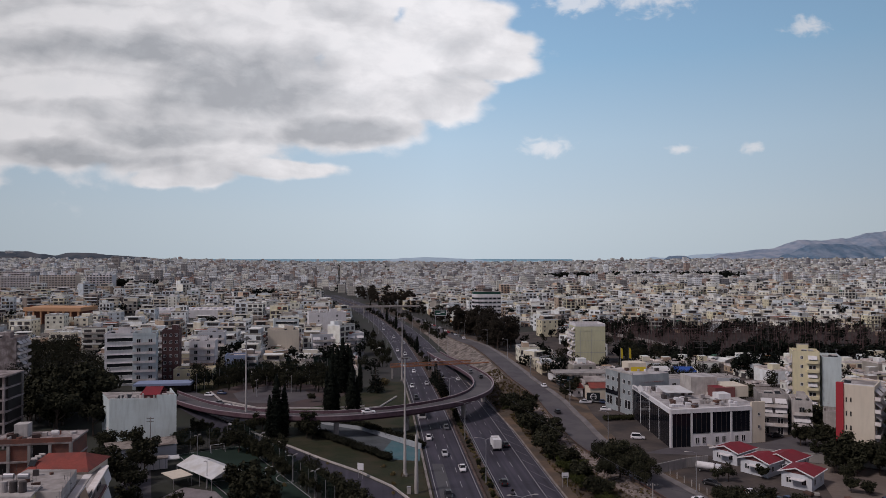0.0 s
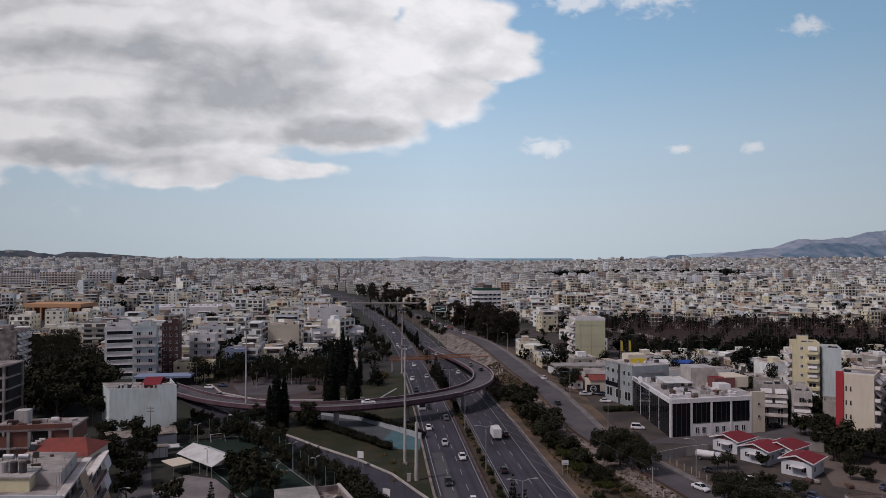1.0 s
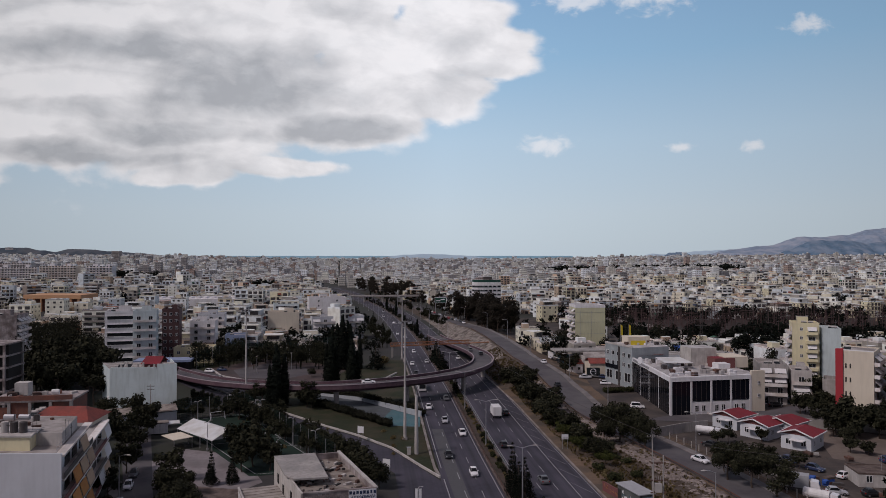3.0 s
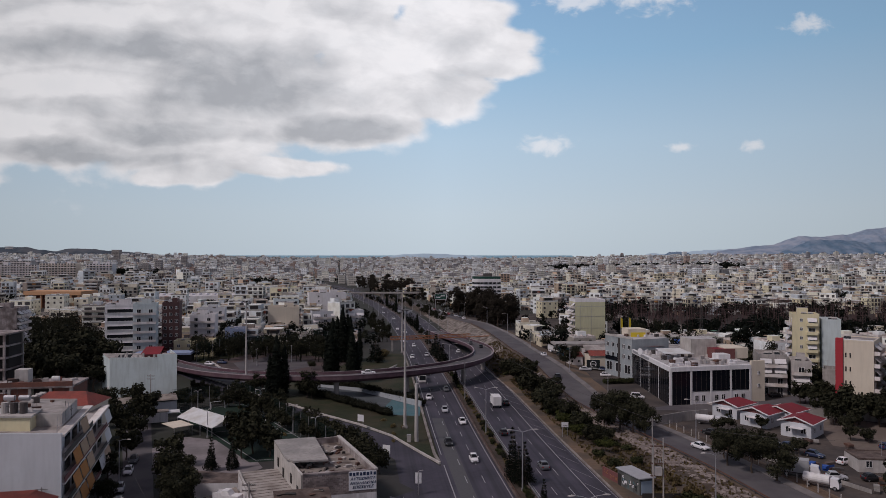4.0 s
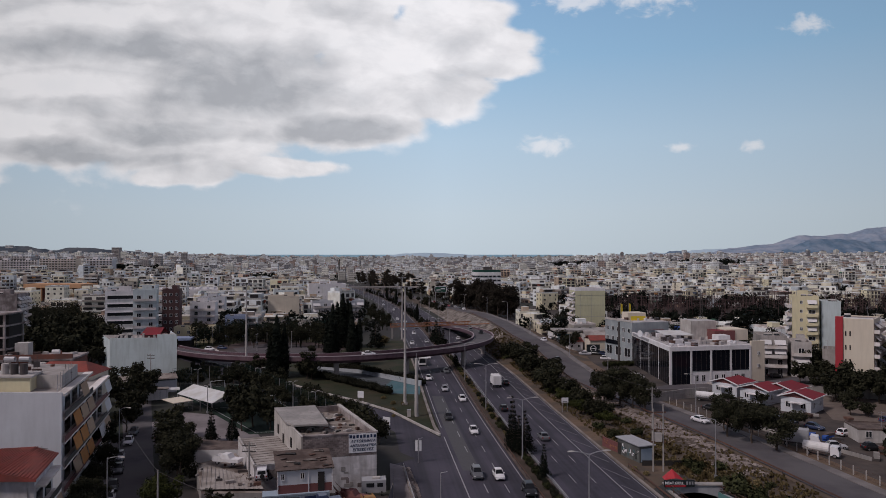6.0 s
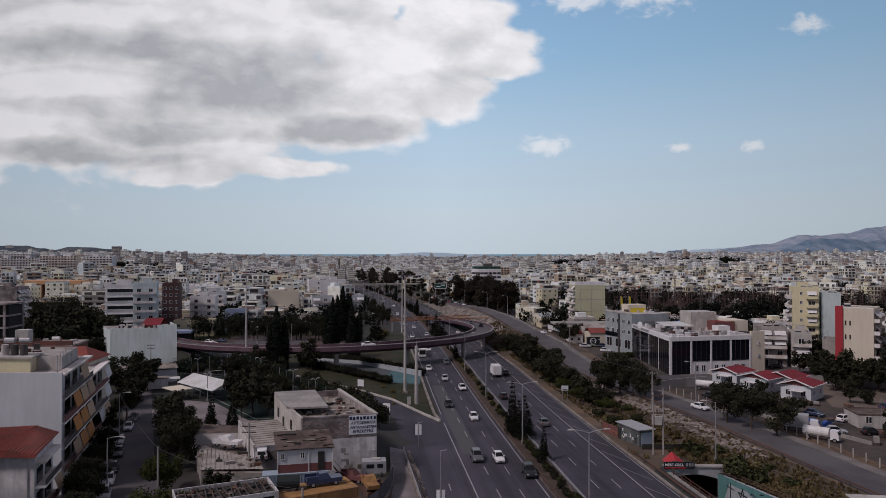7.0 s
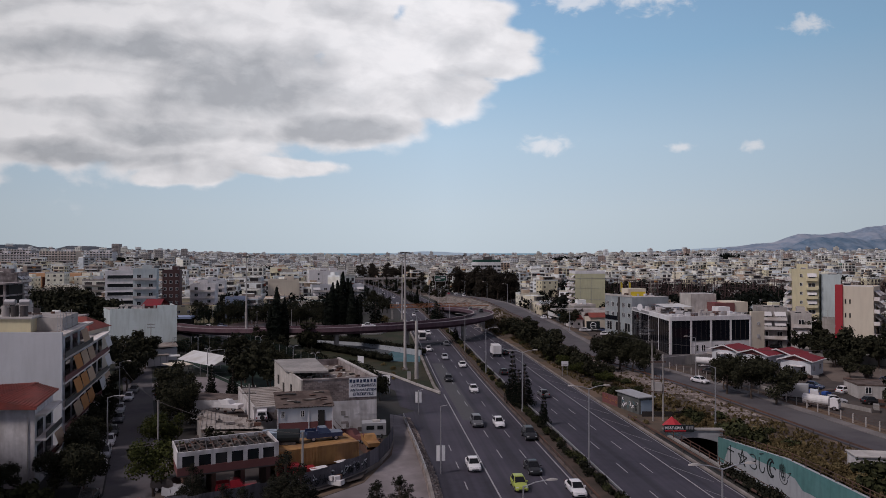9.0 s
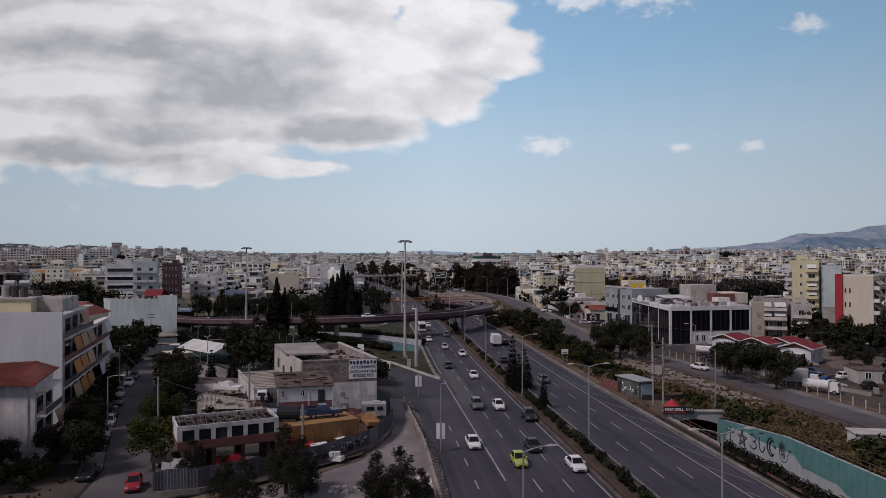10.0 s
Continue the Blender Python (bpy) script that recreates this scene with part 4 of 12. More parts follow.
def build_underpass():
    def zfloor(y):
        return -4.6 if y > 80 else -4.6 + (80 - y) * 0.055

    ys = list(range(-40, 118, 6)) + [117]
    floor_m = Mesh().strip([(med(y) + TRENCH_L + 0.3, y, zfloor(y)) for y in ys], [(med(y) + TRENCH_R - 0.3, y, zfloor(y)) for y in ys])
    setting("underpass_road", floor_m, [OLD_ASPHALT], "shaded asphalt road sinking into an underpass", "road")
    wall_run("underpass_wall_left", [(med(y) + TRENCH_L, y) for y in ys], [zfloor(y) for y in ys], 0.25, 0.5, CONCRETE, "grey concrete retaining wall of the sunken road", "wall")
    up = [wall_top(y) for y in ys]
    wall_run("underpass_wall_right", [(med(y) + TRENCH_R + 0.25, y) for y in ys], [zfloor(y) for y in ys], up, 0.5, WALL_GREY, "retaining wall painted teal over grey primer", "wall")
    # ragged lower edge of the teal coat
    teal = Mesh()
    rr = random.Random(8)
    seg = [(y, 0.0) for y in ys]
    n = 90
    pts_t, pts_b = [], []
    for i in range(n + 1):
        y = -40 + 157 * i / n
        z1 = wall_top(y)
        zb = -2.2 + rr.uniform(-0.15, 0.15)
        if 86 < y <= 96:
            zb = -1.5 + rr.uniform(-0.1, 0.1)
        if 96 < y <= 108:
            zb = z1 - 1.35 - (108 - y) * 0.06 + rr.uniform(-0.08, 0.08)
        if 108 < y <= 114.2:
            zb = z1 - 0.9 + rr.uniform(-0.05, 0.05)
        if y > 114.2:
            zb = -4.0
        x = med(y) + TRENCH_R - 0.012
        pts_t.append((x, y, z1 + 0.004))
        pts_b.append((x, y, zb))
    teal.strip(pts_b, pts_t)
    setting("teal_coat", teal, [TEAL], "teal paint coat with a ragged roller edge", "wall paint")
    # tunnel mouth
    y0 = 117.0
    a, b = med(y0) + TRENCH_L - 0.4, med(y0) + TRENCH_R + 0.8
    head = Mesh()
    ring = [(a, 0.9), (b, 0.9), (b, -4.6)]
    arch = [(TRENCH_R - 0.1 - (TRENCH_R - TRENCH_L - 0.4) * i / 12, -1.0 + 0.75 * math.sin(math.pi * i / 12)) for i in range(13)]
    outline = [(a, y0, -4.6), (a, y0, 0.9), (b, y0, 0.9), (b, y0, -4.6)]
    inner = [(med(y0) + o, y0, z) for o, z in arch]
    head.poly([(b, y0, 0.9), (a, y0, 0.9)] + [p for p in inner[::-1]])
    head.quad((inner[0][0], y0, -4.6), (b, y0, -4.6), (b, y0, 0.9), inner[0])
    head.quad((a, y0, -4.6), (inner[-1][0], y0, -4.6), inner[-1], (a, y0, 0.9))
    head.box((a + b) / 2, y0 + 0.5, 0.9, b - a + 0.6, 1.4, 0.18, slot=1)
    for p, q in zip(inner[:-1], inner[1:]):
        head.quad(p, q, (q[0], y0 + 14, q[2]), (p[0], y0 + 14, p[2]))
    setting("tunnel_head", head, [GREY_RENDER, CONCRETE], "grey concrete tunnel head over a dark underpass mouth", "tunnel")
    # tunnel walls and floor near-black, its shade put into the colour
    back = Mesh().quad((a, y0 + 14, -5), (b, y0 + 14, -5), (b, y0 + 14, 1), (a, y0 + 14, 1)).quad((a, y0, -5), (a, y0 + 14, -5), (a, y0 + 14, 0.0), (a, y0, 0.0)).quad((b, y0 + 14, -5), (b, y0, -5), (b, y0, 0.0), (b, y0 + 14, 0.0)).quad((a, y0, -4.6), (b, y0, -4.6), (b, y0 + 14, -4.6), (a, y0 + 14, -4.6))
    setting("tunnel_inside", back, [DARK], "dark inside of the underpass tunnel", "tunnel")
    # railing on the walls
    for off, z, y1 in ((TRENCH_L, 0.25, 117), (TRENCH_R + 0.25, 0.0, 117)):
        rail = thing("railing", "weathered steel tube railing on a retaining wall", "railing", "underpass railings")
        for h in (0.45, 0.95):
            m = Mesh()
            line = [(med(y) + off, y, z + h + (wall_top(y) if off > 25 else 0)) for y in ys]
            m.rail(line, 0.07, 0.07)
            part("rail_bar", m, [RUST], rail)
        pm = Mesh().box(0, 0, 0, 0.1, 0.1, 1.0).data("rail_post", [RUST])
        for i in range(26):
            y = 44 + 3.0 * i - 1
            o = new("rail_post", pm)
            o.parent = rail
            o.matrix_basis = Matrix.Translation((med(y) + off, y, z + (wall_top(y) if off > 25 else 0)))


build_underpass()


# ---- curved flyover ----
RAMP = [(-150, 345, 0.1), (-128, 312, 0.5), (-104, 279, 1.8), (-84, 254, 3.4), (-66, 238, 4.8), (-50, 229.5, 5.8), (-33, 226.5, 6.4), (-16.5, 231.5, 6.7), (-6, 238, 6.8), (3.0, 246.5, 6.8), (9.5, 256, 6.8), (13.8, 267, 6.7),
        (15.8, 279, 6.5), (16.2, 292, 6.2), (15.0, 308, 5.6), (11.8, 330, 4.6), (8.0, 352, 3.4), (3.5, 377, 2.0), (-1.5, 402, 0.8), (-5.5, 425, 0.12)]


def spline(keys, n=6):
    out = []
    ks = [Vector(k) for k in keys]
    for i in range(len(ks) - 1):
        p0, p1, p2, p3 = ks[max(i - 1, 0)], ks[i], ks[i + 1], ks[min(i + 2, len(ks) - 1)]
        for j in range(n):
            t = j / n
            out.append(0.5 * ((2 * p1) + (p2 - p0) * t + (2 * p0 - 5 * p1 + 4 * p2 - p3) * t * t + (3 * p1 - p0 - 3 * p2 + p3) * t ** 3))
    return out + [ks[-1]]


def shifted(line, off):
    out = []
    for i, p in enumerate(line):
        d = line[min(i + 1, len(line) - 1)] - line[max(i - 1, 0)]
        s = Vector((d.y, -d.x, 0)).normalized()
        out.append(p + s * off)
    return out


def build_flyover():
    c = spline(RAMP)
    fly = thing("flyover", "curved dark red concrete flyover on round piers", "flyover")
    lift = Vector((0, 0, 1))
    hw = 3.7
    deck = Mesh()
    L, R = shifted(c, -hw), shifted(c, hw)
    deck.strip([p + lift * 0.05 for p in R], [p + lift * 0.05 for p in L])
    part("deck", deck, [OLD_ASPHALT], fly, "worn grey asphalt deck")
    gird = Mesh()
    Li, Ri = shifted(c, -hw * 0.55), shifted(c, hw * 0.55)

    def low(p, d):
        return Vector((p.x, p.y, max(p.z - d, -0.1)))
    for A, B, da, db in ((L, Li, 0.45, 1.5), (Li, Ri, 1.5, 1.5), (Ri, R, 1.5, 0.45)):
        gird.strip([low(p, da) for p in A], [low(p, db) for p in B])
    gird.strip([low(p, 0.45) for p in L][::-1], [p + lift * 0.02 for p in L][::-1])
    gird.strip([low(p, 0.45) for p in R], [p + lift * 0.02 for p in R])
    part("girder", gird, [RAMP_RED], fly)
    for side in (-1, 1):
        a, b = shifted(c, side * hw), shifted(c, side * (hw + 0.35))
        para = Mesh()
        hi = lift * 0.95
        para.strip([low(p, 0.5) for p in b], [p + hi for p in b])
        para.strip([p + hi for p in a], [p + lift * 0.0 for p in a])
        part("parapet", para, [RAMP_RED], fly)
        cop = Mesh().strip([p + hi * 1.004 for p in shifted(c, side * (hw - 0.06))], [p + hi * 1.004 for p in shifted(c, side * (hw + 0.42))])
        cop.strip([p + hi * 1.004 for p in shifted(c, side * (hw + 0.42))], [p + hi * 0.8 for p in shifted(c, side * (hw + 0.42))])
        part("coping", cop, [RAMP_TOP], fly)
        ln = Mesh().strip([p + lift * 0.06 for p in shifted(c, side * (hw - 0.45))], [p + lift * 0.06 for p in shifted(c, side * (hw - 0.3))])
        part("edge_line", ln, [LINE], fly)
    for x, y, zt in ((-34, 226.5, 5.0), (-12, 234.5, 5.2), (7.2, 252.5, 5.3), (15.8, 281, 5.0), (15.4, 303, 4.3), (-52, 230.2, 4.3)):
        pier = Mesh().tube((x, y, 0), (x, y, zt - 0.7), 0.85, 0.85, 14)
        pier.tube((x, y, zt - 0.7), (x, y, zt), 0.9, 1.5, 14)
        part("pier", pier, [CONCRETE], fly)


build_flyover()


# ---- footbridge and far road bridge ----
def build_footbridge():
    fb = thing("footbridge", "orange brown steel lattice footbridge over the motorway", "footbridge")
    a, b = Vector((-24.5, 334, 5.2)), Vector((13.5, 345, 5.4))
    d = (b - a) / 14
    for s in (0, 1.6):
        off = Vector((-0.27, 0.96, 0)) * s
        m = Mesh()
        m.beam(a + off, b + off, 0.25, 0.3)
        m.beam(a + off + Vector((0, 0, 1.5)), b + off + Vector((0, 0, 1.5)), 0.2, 0.22)
        for i in range(14):
            p, q = a + off + d * i, a + off + d * (i + 1)
            m.beam(p, p + Vector((0.01, 0, 1.5)), 0.0, 0.0)
            m.tube(p + Vector((0, 0, 0.1)), p + Vector((0, 0, 1.6)), 0.1, sides=4)
            m.tube(p + Vector((0, 0, 0.15)), q + Vector((0, 0, 1.5)), 0.08, sides=4)
        part("truss", m, [ORANGE_STEEL], fb)
    off = Vector((-0.27, 0.96, 0)) * 1.6
    part("walkway", Mesh().quad(a + Vector((0, 0, .05)), b + Vector((0, 0, .05)), b + off + Vector((0, 0, .05)), a + off + Vector((0, 0, .05))), [CONCRETE], fb)
    for p in (a + d * 0.2, a + d * 7.2, b - d * 0.3):
        part("bridge_pier", Mesh().box(p.x, p.y + 0.8, 0, 0.8, 1.4, p.z), [CONCRETE], fb)
    part("stair", Mesh().beam(b + Vector((0, 0.8, 0)), (24.5, 349, 5.6), 1.8, 0.3), [ORANGE_STEEL], fb)


build_footbridge()


def build_far_bridge():
    rb = thing("road_bridge", "grey concrete road bridge across the far motorway", "bridge")
    a, b = Vector((-108, 742, 5.4)), Vector((-22, 742, 6.2))
    part("bridge_deck", Mesh().beam(a, b, 9, 1.1), [CONCRETE], rb)
    part("bridge_parapet", Mesh().beam(a + Vector((0, -4.6, 1.1)), b + Vector((0, -4.6, 1.1)), 0.25, 0.9), [PALE_CONCRETE], rb)
    for f in (0.02, 0.3, 0.52, 0.75, 0.98):
        p = a.lerp(b, f)
        part("bridge_pier", Mesh().box(p.x, p.y, 0, 1.6, 7, p.z), [CONCRETE], rb)


build_far_bridge()

# ---- green land, canal-like sunken road and pitch on the near side ----
area("grass_verge", [(0.2, 153.5), (-1.6, 165), (-5.6, 205), (-9.6, 245), (-13.5, 285), (-19, 325), (-27, 328), (-40, 300), (-60, 262), (-76, 250), (-56, 224), (-45, 212.5), (-34.9, 201), (-22, 188), (-12.6, 176), (-5, 161)], 0.02, GRASS, "rough green and brown grass verge")
area("grass_beyond", [(-112, 300), (-84, 262), (-66, 246), (-52, 238), (-44, 250), (-50, 330), (-70, 400), (-100, 380)], 0.018, GRASS, "patchy grass around sports courts")
area("road_lower", [(0.0, 150), (-5, 160), (-13, 175.5), (-23, 187.5), (-35.5, 200.5), (-45.5, 212), (-57, 224), (-72, 243), (-105, 285), (-109, 281), (-77, 238), (-61, 218.5), (-49.5, 206.5), (-39.5, 195.5), (-27.5, 182), (-18, 170), (-10.5, 156), (-8.5, 140), (-4, 134), (2, 128)], 0.028, ASPHALT, "grey asphalt service road beside the verge", "road")


# ---- plants ----
def leaf_cloud(mesh, centres, count, size, rnd, flat=0.6):
    """Small bent leaf clumps scattered through balls (x, y, z, r)."""
    weights = [c[3] ** 2 for c in centres]
    for _ in range(count):
        x, y, z, r = rnd.choices(centres, weights)[0]
        d = Vector((rnd.gauss(0, 1), rnd.gauss(0, 1), rnd.gauss(0, 1) * 0.85)).normalized()
        p = Vector((x, y, z)) + d * r * (rnd.random() ** 0.35)
        n = (d + Vector((rnd.uniform(-1, 1), rnd.uniform(-1, 1), rnd.uniform(-0.3, 1.0))) * 0.8).normalized()
        a = n.orthogonal().normalized()
        a = (Matrix.Rotation(rnd.uniform(0, 6.28), 3, n) @ a)
        b = n.cross(a)
        s = size * rnd.uniform(0.6, 1.35)
        mesh.quad(p - a * s * 0.5, p - b * s * flat * 0.5 + n * s * 0.12, p + a * s * 0.5, p + b * s * flat * 0.5 - n * s * 0.1)
    return mesh


def limbs(mesh, rnd, h, r, spread, n, start=0.35):
    """A tapered leaning trunk with limbs; gives back the limb ends."""
    pts = [Vector((0, 0, 0))]
    for i in range(1, 5):
        pts.append(pts[-1] + Vector((rnd.uniform(-0.05, 0.05) * h, rnd.uniform(-0.05, 0.05) * h, h / 4)))
    for i in range(4):
        mesh.tube(pts[i], pts[i + 1], r * (1 - 0.2 * i), r * (1 - 0.2 * (i + 1)), 7)
    ends = [pts[-1]]
    for k in range(n):
        f = start + (1 - start) * rnd.random()
        i = min(3, int(f * 4))
        p = pts[i].lerp(pts[i + 1], f * 4 - i)
        w = 2 * math.pi * (k + rnd.random() * 0.6) / n
        q = p + Vector((math.cos(w) * spread * rnd.uniform(0.5, 1), math.sin(w) * spread * rnd.uniform(0.5, 1), h * rnd.uniform(0.12, 0.4)))
        mid = p.lerp(q, 0.5) + Vector((0, 0, -0.04 * h))
        mesh.tube(p, mid, r * 0.42, r * 0.3, 5)
        mesh.tube(mid, q, r * 0.3, r * 0.1, 5)
        ends.append(q)
    return ends


def broad_tree(seed, h=8.0, spread=3.2, leaf=None, name="broadleaf_tree", label="dark green leafy street tree", count=1300, size=0.7):
    rnd = random.Random(seed)
    t = thing(name, label, "tree", "trees")
    tr = Mesh()
    ends = limbs(tr, rnd, h * 0.62, h * 0.026, spread * 0.75, 8)
    part("trunk", tr, [BARK], t)
    balls = [(e.x, e.y, e.z, spread * rnd.uniform(0.28, 0.46)) for e in ends]
    for _ in range(7):
        w, q = rnd.uniform(0, 6.28), rnd.uniform(0.2, 0.95)
        balls.append((math.cos(w) * spread * q, math.sin(w) * spread * q, h * rnd.uniform(0.45, 0.88), spread * rnd.uniform(0.25, 0.42)))
    part("crown", leaf_cloud(Mesh(), balls, count, size, rnd), [leaf or LEAF], t)
    return t


def grove_tree(seed, h=24.0, r=5.0, count=3000, size=1.1):
    """A tall tree with a broad, ragged, billowing crown."""
    rnd = random.Random(seed)
    t = thing("eucalyptus_tree", "tall brownish dark grove tree", "tree", "grove trees")
    tr = Mesh()
    ends = limbs(tr, rnd, h * 0.7, h * 0.02, r * 0.6, 9, 0.2)
    part("trunk", tr, [BARK], t)
    balls = []
    for k in range(26):
        w, q, f = rnd.uniform(0, 6.28), rnd.random() ** 0.6, rnd.random() ** 0.8
        wide = r * math.sin(math.pi * (0.12 + 0.74 * f)) ** 0.7
        balls.append((math.cos(w) * wide * q, math.sin(w) * wide * q, h * (0.16 + 0.74 * f), r * rnd.uniform(0.22, 0.42)))
    balls.append((0, 0, h * 0.55, r * 0.7))
    part("crown", leaf_cloud(Mesh(), balls, count, size, rnd, 0.5), [LEAF_PINE], t)
    return t


def cypress(seed, h=16.0, r=1.9):
    rnd = random.Random(seed)
    t = thing("cypress_tree", "tall dark columnar cypress tree", "tree", "cypresses")
    part("trunk", Mesh().tube((0, 0, 0), (0, 0, h * 0.85), 0.25, 0.05, 7), [BARK], t)
    balls = []
    for i in range(26):
        f = i / 25
        rad = r * min(0.75 + f, 1.0, 0.1 + 1.35 * (1 - f) ** 0.75)
        w = rnd.uniform(0, 6.28)
        balls.append((math.cos(w) * rad * 0.18, math.sin(w) * rad * 0.18, h * (0.04 + 0.93 * f), rad * 0.95 + 0.1))
    crown = Mesh()
    for a, b2 in zip(balls[:-1], balls[1:]):
        crown.tube(a[:3], b2[:3], a[3] * 0.72, b2[3] * 0.72, 8, cap=False)
    part("crown", leaf_cloud(crown, balls, 1500, 0.6, rnd, 0.4), [LEAF_DARK], t)
    return t


def conifer(seed, h=10.0, r=2.4, count=3800, size=0.36):
    rnd = random.Random(seed)
    t = thing("pine_tree", "dark ragged conical pine tree", "tree", "pines")
    tr = Mesh().tube((0, 0, 0), (0, 0, h * 0.95), 0.22, 0.04, 7)
    balls = []
    for i in range(11):
        f = 0.12 + 0.86 * i / 10
        n = 6 if f < 0.7 else 4
        for k in range(n):
            w = 6.28 * (k + rnd.random()) / n
            L = r * (1 - f) * rnd.uniform(0.7, 1.2) + 0.25
            e = Vector((math.cos(w) * L, math.sin(w) * L, h * f - 0.2))
            tr.tube((0, 0, h * f), e, 0.05, 0.02, 4)
            balls.append((e.x * 0.65, e.y * 0.65, e.z, max(0.3, L * 0.42)))
    part("trunk", tr, [BARK], t)
    part("crown", leaf_cloud(Mesh(), balls, count, size, rnd, 0.35), [LEAF_DARK], t)
    return t


def dense_pine(seed, h=8.0, r=2.3):
    """A bushy pine, its crown closed almost to the ground and pointed at many tips."""
    rnd = random.Random(seed)
    t = thing("pine_tree", "dark bushy pine with a dense feathery crown", "tree", "pines")
    tr = Mesh().tube((0, 0, 0), (0.1, 0, h * 0.85), 0.2, 0.04, 7)
    balls = [(0, 0, h * 0.4, r * 0.75), (0, 0, h * 0.62, r * 0.55)]
    for k in range(34):
        f, w = rnd.random(), rnd.uniform(0, 6.28)
        wide = r * (1 - f) ** 0.55 * rnd.uniform(0.3, 0.95)
        e = Vector((math.cos(w) * wide, math.sin(w) * wide, h * (0.14 + 0.8 * f)))
        tr.tube((0, 0, e.z * 0.85), e, 0.05, 0.02, 4)
        balls.append((*e, r * (0.3 - 0.16 * f)))
        balls.append((e.x * 1.08, e.y * 1.08, e.z + 0.5, r * (0.17 - 0.09 * f)))
    part("trunk", tr, [BARK], t)
    part("crown", leaf_cloud(Mesh(), balls, 11000, 0.19, rnd, 0.35), [LEAF_NEAR], t)
    return t


def bush(seed, r=1.3, h=1.5, leaf=None, name="bush", label="dense dark green roadside bush", count=420, size=0.42):
    rnd = random.Random(seed)
    t = thing(name, label, "bush", "bushes")
    balls = []
    for k in range(7):
        w, q = rnd.uniform(0, 6.28), rnd.uniform(0, 0.6)
        e = (math.cos(w) * r * q, math.sin(w) * r * q, h * rnd.uniform(0.35, 0.72))
        balls.append((*e, r * rnd.uniform(0.4, 0.55)))
    part("leaves", leaf_cloud(Mesh(), balls, count, size, rnd), [leaf or LEAF_BUSH], t)
    return t


PLANTS = {}
FAR_TREES = []          # distant broad crowns, joined later into one wood


def plant(kind, x, y, z=0.0, size=1.0, turn=None, squash=1.0):
    """Stand a plant of a kind at a spot; the first of each kind is built, the rest are copies."""
    if y > 240 and kind in ("pine_a", "pine_b"):
        kind = "pine_far"
    if y > 290 and kind.startswith("broad"):
        FAR_TREES.append((x, y, z, 3.3 * size))
        return None
    rnd = random.Random(int(x * 37 + y * 101))
    turn = rnd.uniform(0, 360) if turn is None else turn
    m = Matrix.Translation((x, y, z)) @ Matrix.Rotation(radians(turn), 4, "Z") @ Matrix.Diagonal((size * squash, size * squash, size, 1))
    if kind not in PLANTS:
        PLANTS[kind] = PLANT_KINDS[kind]()
        PLANTS[kind].matrix_basis = m
        return PLANTS[kind]
    ob = copy_thing(PLANTS[kind], Matrix())
    ob.matrix_basis = m
    return ob


PLANT_KINDS = {
    "broad_a": lambda: broad_tree(1),
    "broad_b": lambda: broad_tree(2, 7.0, 3.4),
    "near_a": lambda: broad_tree(21, 8.0, 3.4, count=5200, size=0.35),
    "near_b": lambda: broad_tree(22, 7.2, 3.5, count=5200, size=0.35),
    "near_pine": lambda: dense_pine(23),
    "broad_c": lambda: broad_tree(3, 9.5, 3.6),
    "light": lambda: broad_tree(4, 6.0, 3.0, LEAF_LIGHT, label="yellow green young street tree", count=4200, size=0.29),
    "tall_a": lambda: grove_tree(5, 23.0, 6.6, 2100, 1.15),
    "tall_b": lambda: grove_tree(6, 20.0, 6.0, 1900, 1.1),
    "cypress_a": lambda: cypress(7), "cypress_b": lambda: cypress(8, 16, 1.6),
    "pine_a": lambda: conifer(9), "pine_b": lambda: conifer(10, 10, 2.0), "pine_far": lambda: conifer(17, 10, 2.2, count=900, size=0.7),
    "median_bush": lambda: bush(15, 1.4, 1.4, LEAF_SHRUB, label="dark shrub on the median", count=430, size=0.36),
    "hedge": lambda: bush(16, 1.4, 1.7, LEAF_SHRUB, "oleander_bush", "dark oleander hedge bush with pale blossom", 560, 0.33),
    "bush_a": lambda: bush(11, count=480, size=0.38), "bush_b": lambda: bush(12, 1.5, 1.3, count=480, size=0.38),
    "oleander": lambda: bush(13, 1.4, 1.7, name="oleander_bush", label="green oleander bush with pale blossom", count=520, size=0.36),
    "dry": lambda: bush(14, 1.2, 0.8, DRY, "dry_shrub", "dry straw coloured weeds", 380, 0.27),
}


# ---- the town ----
RED_ROOF, NOROOF = 4, 3
HERO_CLEAR = []          # (x0, x1, y0, y1) kept free of common houses


def blocked(x, y, margin=0.0):
    m = med(y) if y < 1400 else -290
    if y < 1400 and -26 - margin < x - m < 30 + margin:
        return True
    if y < 950 and front(y) - 14 - margin < x < front(y) + 8 + margin:
        return True
    if y < 950 and m < x < front(y):
        return True
    for a, b, c, d in HERO_CLEAR:
        if a - margin < x < b + margin and c - margin < y < d + margin:
            return True
    return False


